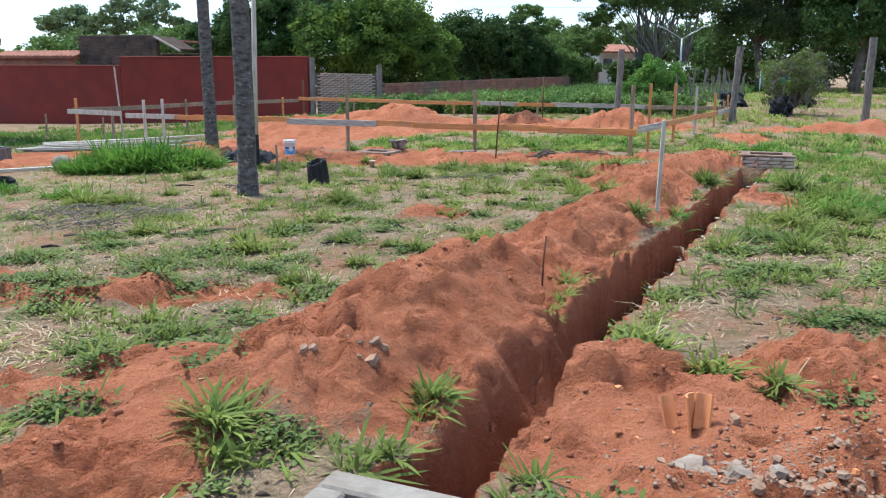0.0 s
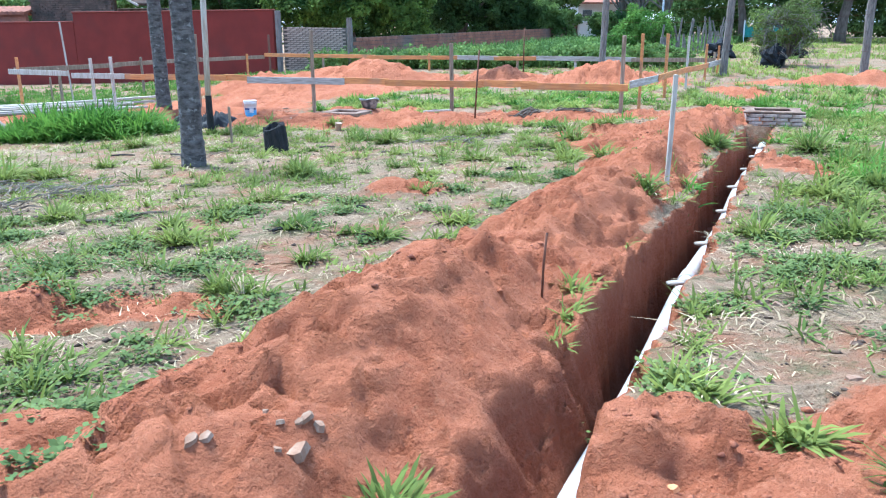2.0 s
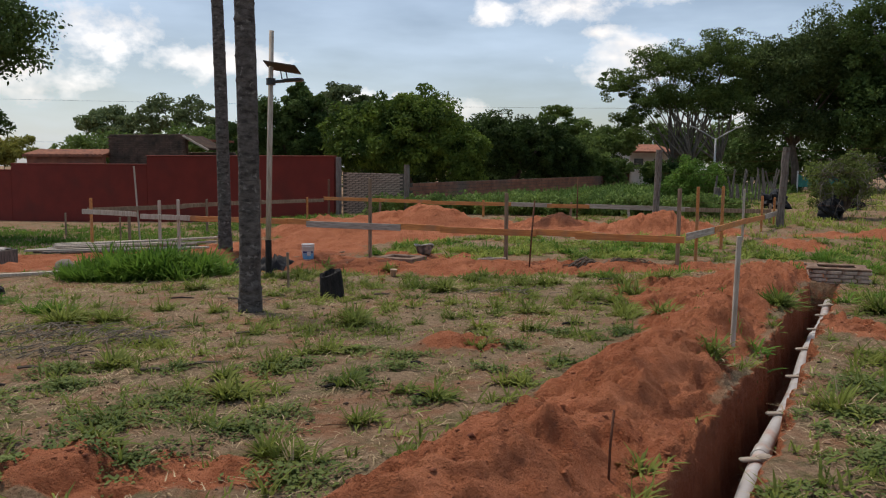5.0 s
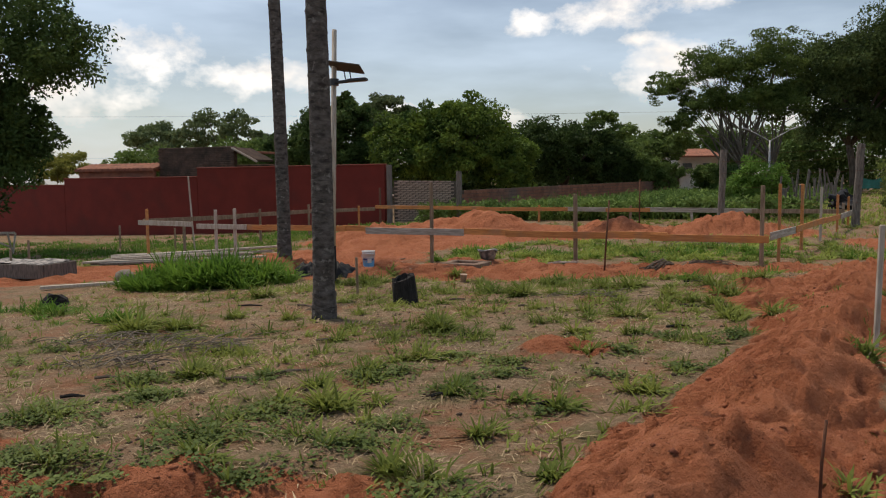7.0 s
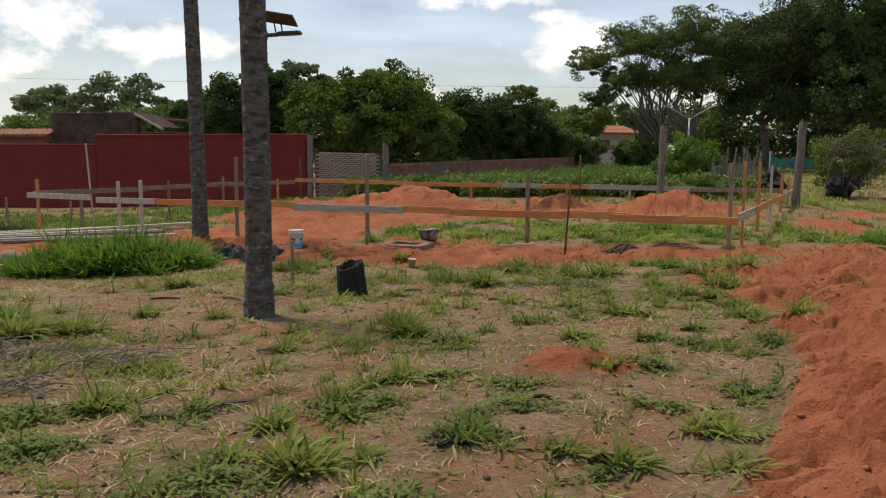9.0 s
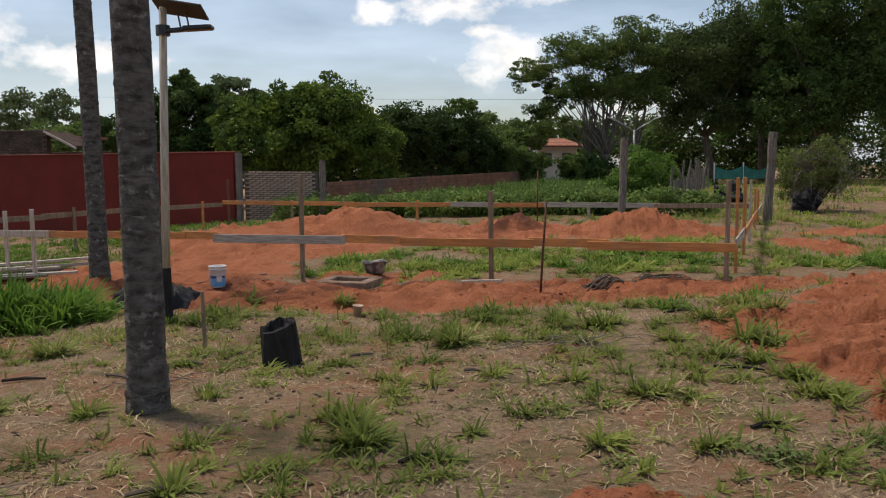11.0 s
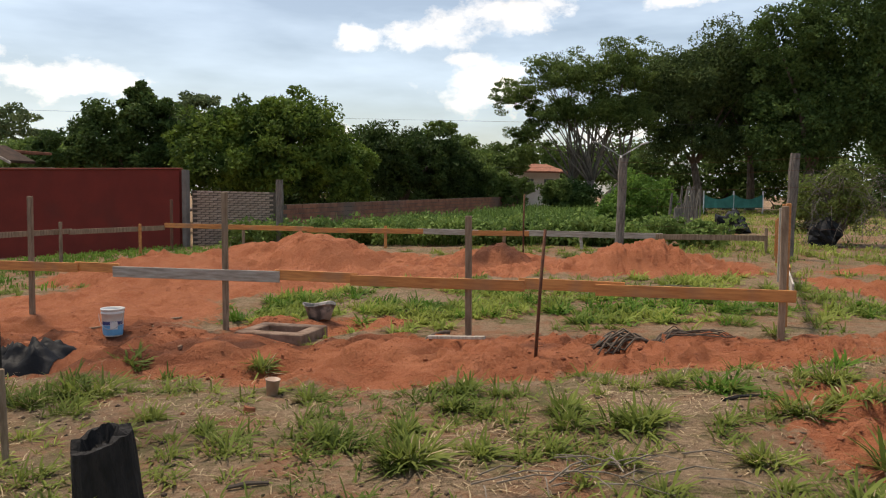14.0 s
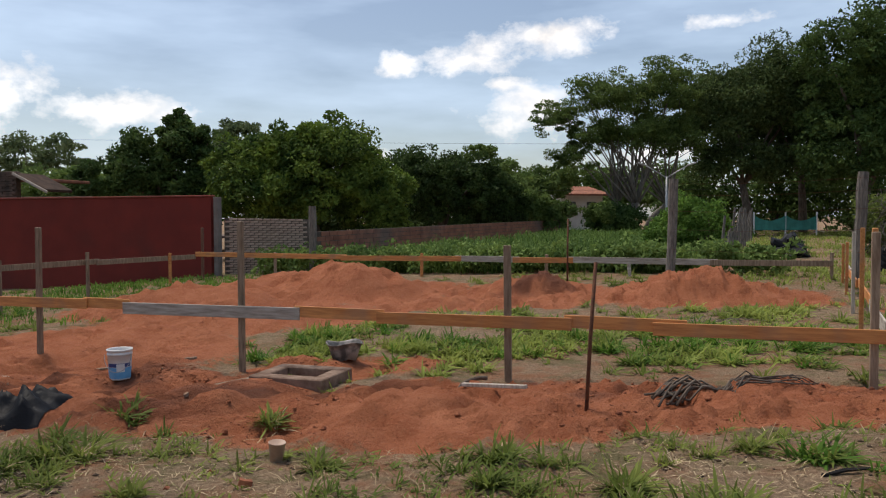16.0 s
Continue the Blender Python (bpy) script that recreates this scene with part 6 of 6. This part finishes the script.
def mats(spots, per, seed, name, mat, label, leaf=0.028):
    """Low creeping weeds: runners of small oval leaves lying close to the earth. spots: x, y, radius."""
    rng = np.random.default_rng(seed)
    q = np.asarray(spots, float)
    t = np.repeat(np.arange(len(q)), np.maximum(10, (per * (q[:, 2] / 0.2) ** 2).astype(int)))
    n = len(t)
    a = rng.uniform(0, 2 * np.pi, n)
    r = q[t, 2] * rng.random(n) ** 0.6 * (0.75 + 0.35 * np.sin(a * 3 + t) + 0.2 * np.sin(a * 7 + t * 2))
    x, y = q[t, 0] + r * np.cos(a) * 1.2, q[t, 1] + r * np.sin(a)
    z = ground_at_many(x, y) + 0.004 + 0.055 * rng.random(n) ** 1.5 * np.clip(1.2 - r / q[t, 2], 0.2, 1)
    b = rng.uniform(0, 2 * np.pi, n)
    s_ = leaf * rng.uniform(0.55, 1.4, n)
    d = np.stack([np.cos(b), np.sin(b), rng.uniform(-0.15, 0.7, n)], 1) * s_[:, None]
    e = np.stack([-np.sin(b), np.cos(b), rng.uniform(-0.4, 0.4, n)], 1) * (s_ * 0.42)[:, None]
    c = np.stack([x, y, z], 1)
    V = np.stack([c, c + d * 0.5 + e, c + d, c + d * 0.5 - e], 1).reshape(-1, 3)
    k = np.arange(n)[:, None] * 4
    F = np.concatenate([k + np.array([[0, 1, 2]]), k + np.array([[0, 2, 3]])], 0)
    return tagged(new(name, fast_mesh(name, V, F, mat)), label, "weeds", kind="stuff")


def scatter(n, x0, x1, y0, y1, seed, keep):
    rng = np.random.default_rng(seed)
    x, y = rng.uniform(x0, x1, n), rng.uniform(y0, y1, n)
    k = rng.random(n) < keep(x, y)
    return np.stack([x[k], y[k]], 1)


LUSH = [(-6.6, 15.9, 1.7, 1.1), (-7.6, 16.4, 1.3, 0.9), (-5.9, 16.6, 0.9, 0.7), (-5.9, 10.8, 1.0, 0.5), (-7.6, 12.2, 1.5, 0.9), (5.9, 12.2, 1.4, 2.2), (6.8, 16.0, 2.0, 1.2), (3.6, 15.2, 0.7, 0.6), (2.2, 14.4, 0.6, 0.4), (1.0, 20.6, 3.2, 1.6), (3.2, 19.4, 2.2, 1.4), (-2.0, 21.2, 2.0, 0.9),
        (5.6, 8.6, 1.2, 1.6), (2.95, 8.3, 0.3, 0.5), (4.05, 10.6, 0.35, 0.6), (6.3, 19.0, 2.4, 0.8), (-3.2, 19.9, 0.6, 0.4), (-1.2, 16.1, 0.3, 0.2), (-13.5, 26.5, 4.5, 1.6), (-19, 25.0, 4.0, 2.0), (9.5, 20.0, 3.0, 2.5)]


def lush(x, y):
    d = np.zeros_like(x)
    for px, py, rx, ry in LUSH:
        d = np.maximum(d, smooth01(1.15, 0.6, np.hypot((x - px) / rx, (y - py) / ry)))
    return d


def in_trench(x, y):
    return (np.abs(x - trench_x(y)) < 0.27) & (y > TRENCH_0 - 0.1) & (y < TRENCH_1 + 0.1)


def open_ground(x, y):
    s_ = ground_at_many(x, y, 1)
    return np.clip(1 - 1.5 * s_, 0.0, 1) * np.where(in_trench(x, y), 0, 1) * np.where(np.hypot(x - 0.72, y - 1.58) < 0.47, 0, 1)


def patchy(x, y):
    right = smooth01(0.2, 1.2, x - trench_x(y))
    p = smooth01(-0.04 - 0.10 * right, 0.26, 0.8 * fbm(x * 0.7, y * 0.7, 15, 3) + 0.6 * fbm(x * 1.9, y * 1.9, 25, 2))
    return np.clip(p + 0.04, 0, 1) * open_ground(x, y)


def sizes(xy, lo, hi, seed):
    rng = np.random.default_rng(seed)
    return lo + (hi - lo) * rng.random(len(xy)) ** 1.6


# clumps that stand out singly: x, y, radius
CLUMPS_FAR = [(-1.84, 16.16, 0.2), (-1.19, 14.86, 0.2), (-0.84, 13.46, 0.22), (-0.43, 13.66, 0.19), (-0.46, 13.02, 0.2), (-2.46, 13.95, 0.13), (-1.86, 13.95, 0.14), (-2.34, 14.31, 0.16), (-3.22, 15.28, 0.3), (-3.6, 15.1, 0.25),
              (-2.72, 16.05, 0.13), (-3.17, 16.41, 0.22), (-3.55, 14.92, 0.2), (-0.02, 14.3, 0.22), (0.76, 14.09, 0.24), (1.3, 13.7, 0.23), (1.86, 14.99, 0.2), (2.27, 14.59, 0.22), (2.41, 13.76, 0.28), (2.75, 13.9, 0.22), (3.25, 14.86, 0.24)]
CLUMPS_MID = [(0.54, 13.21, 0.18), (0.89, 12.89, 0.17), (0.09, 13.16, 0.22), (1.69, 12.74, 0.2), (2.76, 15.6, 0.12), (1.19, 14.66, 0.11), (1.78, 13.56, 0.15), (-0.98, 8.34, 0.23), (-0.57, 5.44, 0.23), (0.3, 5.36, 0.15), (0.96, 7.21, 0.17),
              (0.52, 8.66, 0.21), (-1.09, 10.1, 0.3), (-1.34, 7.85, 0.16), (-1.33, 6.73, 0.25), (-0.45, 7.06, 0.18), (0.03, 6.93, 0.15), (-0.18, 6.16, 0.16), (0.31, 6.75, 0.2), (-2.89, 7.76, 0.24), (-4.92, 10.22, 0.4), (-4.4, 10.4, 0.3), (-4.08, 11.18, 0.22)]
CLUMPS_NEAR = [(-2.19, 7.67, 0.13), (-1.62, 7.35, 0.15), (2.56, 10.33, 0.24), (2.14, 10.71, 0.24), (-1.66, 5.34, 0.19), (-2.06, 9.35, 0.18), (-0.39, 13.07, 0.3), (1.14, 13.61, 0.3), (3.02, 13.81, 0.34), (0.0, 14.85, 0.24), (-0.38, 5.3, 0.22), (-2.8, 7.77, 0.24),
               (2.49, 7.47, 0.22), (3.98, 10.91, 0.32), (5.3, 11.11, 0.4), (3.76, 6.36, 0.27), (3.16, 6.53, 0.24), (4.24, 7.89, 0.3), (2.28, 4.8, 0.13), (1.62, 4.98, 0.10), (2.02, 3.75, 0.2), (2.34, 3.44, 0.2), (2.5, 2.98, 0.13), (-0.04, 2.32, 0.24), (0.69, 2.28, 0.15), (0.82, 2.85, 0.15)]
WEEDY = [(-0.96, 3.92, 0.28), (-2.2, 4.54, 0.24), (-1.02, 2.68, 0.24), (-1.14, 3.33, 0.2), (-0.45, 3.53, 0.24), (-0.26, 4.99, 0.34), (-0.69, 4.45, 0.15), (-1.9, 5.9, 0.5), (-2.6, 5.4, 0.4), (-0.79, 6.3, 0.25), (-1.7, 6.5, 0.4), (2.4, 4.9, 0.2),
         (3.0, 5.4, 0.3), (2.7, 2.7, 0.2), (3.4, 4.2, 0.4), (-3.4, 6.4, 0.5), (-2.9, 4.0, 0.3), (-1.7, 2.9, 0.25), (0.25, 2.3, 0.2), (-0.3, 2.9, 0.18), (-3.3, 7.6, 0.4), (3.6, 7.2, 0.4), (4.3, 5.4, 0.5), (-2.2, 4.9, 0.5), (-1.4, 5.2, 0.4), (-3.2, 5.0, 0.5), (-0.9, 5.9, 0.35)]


def with_size(xy, lo, hi, seed):
    return np.concatenate([xy, sizes(xy, lo, hi, seed)[:, None]], 1)


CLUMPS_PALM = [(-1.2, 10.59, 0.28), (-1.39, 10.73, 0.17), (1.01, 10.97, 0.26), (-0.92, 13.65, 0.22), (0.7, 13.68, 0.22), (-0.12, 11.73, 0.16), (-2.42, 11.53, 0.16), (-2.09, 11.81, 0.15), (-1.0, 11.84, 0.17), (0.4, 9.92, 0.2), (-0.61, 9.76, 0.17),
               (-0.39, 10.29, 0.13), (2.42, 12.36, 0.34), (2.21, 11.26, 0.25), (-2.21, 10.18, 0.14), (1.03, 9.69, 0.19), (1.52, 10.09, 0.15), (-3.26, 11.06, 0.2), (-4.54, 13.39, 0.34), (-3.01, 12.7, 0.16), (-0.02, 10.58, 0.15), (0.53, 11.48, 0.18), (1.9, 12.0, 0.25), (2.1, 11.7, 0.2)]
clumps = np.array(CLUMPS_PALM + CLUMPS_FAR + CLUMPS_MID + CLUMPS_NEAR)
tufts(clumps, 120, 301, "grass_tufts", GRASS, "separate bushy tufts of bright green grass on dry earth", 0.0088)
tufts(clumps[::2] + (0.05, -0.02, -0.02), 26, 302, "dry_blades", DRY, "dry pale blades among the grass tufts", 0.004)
small = with_size(scatter(4200, -9, 9, 0.9, 16, 201, lambda x, y: patchy(x, y) * 0.95 + 0.16 * open_ground(x, y)), 0.06, 0.21, 1)
tufts(small, 46, 303, "grass_tufts", GRASS, "small scattered tufts of light green grass", 0.0078)
thin = with_size(scatter(16000, -9, 9, 0.9, 17, 211, lambda x, y: patchy(x, y) * 0.5 + 0.3 * open_ground(x, y)), 0.03, 0.09, 12)
tufts(thin, 36, 311, "short_grass", GRASS, "short thin grass between the tufts", 0.0075)
right = with_size(scatter(1500, 2.6, 9, 2.6, 17, 212, lambda x, y: smooth01(0.45, 0.8, x - trench_x(y)) * open_ground(x, y) * smooth01(-0.2, 0.25, fbm(x * 0.9, y * 0.9, 19, 3))), 0.08, 0.26, 14)
tufts(right, 62, 312, "grass_tufts", GRASS, "thick tufts of green grass beside the trench", 0.009)
beyond = with_size(scatter(5200, -14, 11, 16, 30, 202, lambda x, y: patchy(x, y) * 0.5), 0.08, 0.24, 2)
tufts(beyond, 34, 304, "grass_tufts", GRASS, "scattered tufts of light green grass inside the plot", 0.011)
plot = with_size(scatter(1500, -2.6, 6.5, 18.4, 23.2, 203, lambda x, y: np.clip(open_ground(x, y) + 0.1, 0, 1) * smooth01(-0.3, 0.15, fbm(x * 0.8, y * 0.8, 27, 3))), 0.09, 0.26, 15)
tufts(plot, 36, 305, "grass_tufts", GRASS, "yellow-green grass growing inside the setting-out boards", 0.012)
lush_parts = []
for k_, (lx, ly, rx_, ry_) in enumerate(LUSH):
    dens = 11 if ly < 18 else 7 if ly < 23 else 4
    lush_parts.append(scatter(int(4 * rx_ * ry_ * dens), lx - rx_ * 1.1, lx + rx_ * 1.1, ly - ry_ * 1.1, ly + ry_ * 1.1, 400 + k_, lambda x, y: lush(x, y) * np.clip(open_ground(x, y) + 0.2, 0, 1) * np.where(in_trench(x, y), 0, 1) * smooth01(-0.3, 0.15, fbm(x * 1.6, y * 1.6, 165, 2))))
g3 = with_size(np.concatenate(lush_parts), 0.12, 0.32, 3)
tufts(g3, 36, 306, "lush_grass", GRASS_LUSH, "thick lush clumps of bright green grass", 0.011)
g10 = with_size(scatter(420, -8.6, -4.7, 14.6, 17.3, 221, lambda x, y: smooth01(1.1, 0.6, np.hypot((x + 6.7) / 1.85, (y - 15.95) / 1.15)) * (0.35 + smooth01(-0.2, 0.2, fbm(x * 1.3, y * 1.3, 167, 2)))), 0.22, 0.46, 21)
g10[:, 2] *= 0.55 + 0.75 * smooth01(1.1, 0.2, np.hypot((g10[:, 0] + 6.4) / 1.7, (g10[:, 1] - 15.9) / 1.1)) + 0.25 * fbm(g10[:, 0] * 1.6, g10[:, 1] * 1.6, 169, 2)
tufts(g10, 48, 321, "lush_grass", GRASS_LUSH, "high thick clump of dark green grass by the planks", 0.0125, 1.75, 0.7)
g9 = scatter(3500, -16, 14, -7, 14, 222, lambda x, y: np.where((np.abs(x) < 9) & (y > 0.9), 0, 1) * (0.15 + 0.6 * patchy(x, y)))
blades(g9, sizes(g9, 0.08, 0.22, 22), 14, 0.14, 0.006, 1.3, 322, "outer_grass", GRASS, "thin grass on the outer parts of the plot")
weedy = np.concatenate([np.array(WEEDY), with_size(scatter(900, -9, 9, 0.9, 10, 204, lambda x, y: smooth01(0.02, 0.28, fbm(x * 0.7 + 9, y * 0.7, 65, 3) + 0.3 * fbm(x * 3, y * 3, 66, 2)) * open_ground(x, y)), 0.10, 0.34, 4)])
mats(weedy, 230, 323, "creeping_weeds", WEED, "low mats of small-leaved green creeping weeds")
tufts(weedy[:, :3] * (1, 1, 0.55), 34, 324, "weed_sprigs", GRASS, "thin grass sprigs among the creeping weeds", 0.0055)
g5 = scatter(15000, -9, 9, 0.9, 17, 205, lambda x, y: open_ground(x, y) * (0.25 + 0.75 * smooth01(-0.25, 0.2, fbm(x * 1.1, y * 1.1, 207, 3))))
blades(g5, sizes(g5, 0.02, 0.06, 5), 8, 0.22, 0.0042, 3.6, 325, "dry_straw", DRY, "thin dry straw lying over the earth")
# rim grass hanging over the trench and at the near end
rr = random.Random(61)
rim = [(float(trench_x(y)) + sd * (rr.uniform(0.24, 0.34) + 0.08 * (sd > 0)), y) for y, sd in ((1.5, -1), (1.75, -1), (2.2, -1), (2.7, -1), (4.3, -1), (4.6, -1), (4.75, -1), (5.1, -1), (5.9, -1), (1.7, 1), (1.9, 1), (2.1, 1), (4.3, 1), (4.45, 1), (4.6, 1), (5.0, 1), (5.6, 1), (6.6, 1), (7.6, -1), (7.9, -1), (8.2, -1), (8.6, -1), (9.0, 1), (10.2, -1), (10.6, -1))]
tufts([(x, y, rr.uniform(0.07, 0.15)) for x, y in rim], 90, 306, "rim_grass", GRASS, "grass tufts hanging over the trench rims", 0.006)
bare = scatter(500, -3, 7, 0.9, 16, 207, lambda x, y: ground_at_many(x, y, 1) * np.where(in_trench(x, y), 0, 1) * smooth01(0.1, 0.5, fbm(x * 0.9, y * 0.9, 85, 2)))
blades(bare, sizes(bare, 0.05, 0.16, 6), 12, 0.06, 0.005, 0.8, 307, "grass_sprigs", GRASS, "sparse sprigs of grass on bare clay")


def weeds_zone(x, y):
    """Between the back row and the long wall."""
    back = 32.2 - 0.304 * (x + 7.5) + 0.9
    wall = 36.0 + (x + 2.8) * 2.57
    ok = (y > back) & (y < wall - 0.5) & (x < 7.6 + (y - 33) * 0.42)
    return ok * 1.0


g6 = scatter(60000, -7, 22, 28, 64, 206, lambda x, y: weeds_zone(x, y) * np.where(y < 42, 0.34, 0.12))
blades(g6, sizes(g6, 0.40, 0.80, 7) * (1 + 0.5 * fbm(g6[:, 0] * 0.6, g6[:, 1] * 0.6, 175, 3)), 13, 0.22, 0.018, 0.55, 308, "tall_weeds", REED, "dense field of tall green weeds behind the plot", base=1)
g7 = scatter(26000, 6, 44, 18, 73, 208, lambda x, y: (1 - weeds_zone(x, y)) * open_ground(x, y) * np.where(y < 34, 0.45, 0.3) * smooth01(-0.35, 0.2, fbm(x * 0.5, y * 0.5, 95, 3)))
blades(g7, sizes(g7, 0.12, 0.30, 8), 12, 0.22, 0.014, 1.2, 309, "lawn_grass", GRASS, "rough green lawn beyond the plot", base=1)
g8 = scatter(7000, -30, -4, 22, 34, 209, lambda x, y: open_ground(x, y) * 0.8 * smooth01(-0.45, 0.05, fbm(x * 0.6, y * 0.6, 155, 3)) * (y < 33.2 - 0.326 * (x + 7.35)))
blades(g8, sizes(g8, 0.08, 0.22, 9), 9, 0.16, 0.012, 0.7, 310, "wall_grass", GRASS_LUSH, "green grass along the foot of the red wall", base=1)


def broadleaf_weeds():
    """Leafy weeds along the near edge of the field."""
    rng = np.random.default_rng(71)
    x = rng.uniform(-5.8, 8.0, 320)
    y = 32.2 - 0.304 * (x + 7.5) + 0.7 + rng.exponential(0.9, 320)
    z = plain(x, y) + rng.uniform(0.12, 0.62, 320)
    r = rng.uniform(0.14, 0.32, 320)
    v, f = leaf_cloud(np.stack([x, y, z], 1), np.stack([r * 1.2, r, r], 1), 60, 0.13, 72, 0.3, 0.6)
    tagged(new("broadleaf_weeds", fast_mesh("broadleaf_weeds", v, f, LEAF_MID)), "dark leafy weeds along the edge of the field", "weeds", kind="stuff")


broadleaf_weeds()
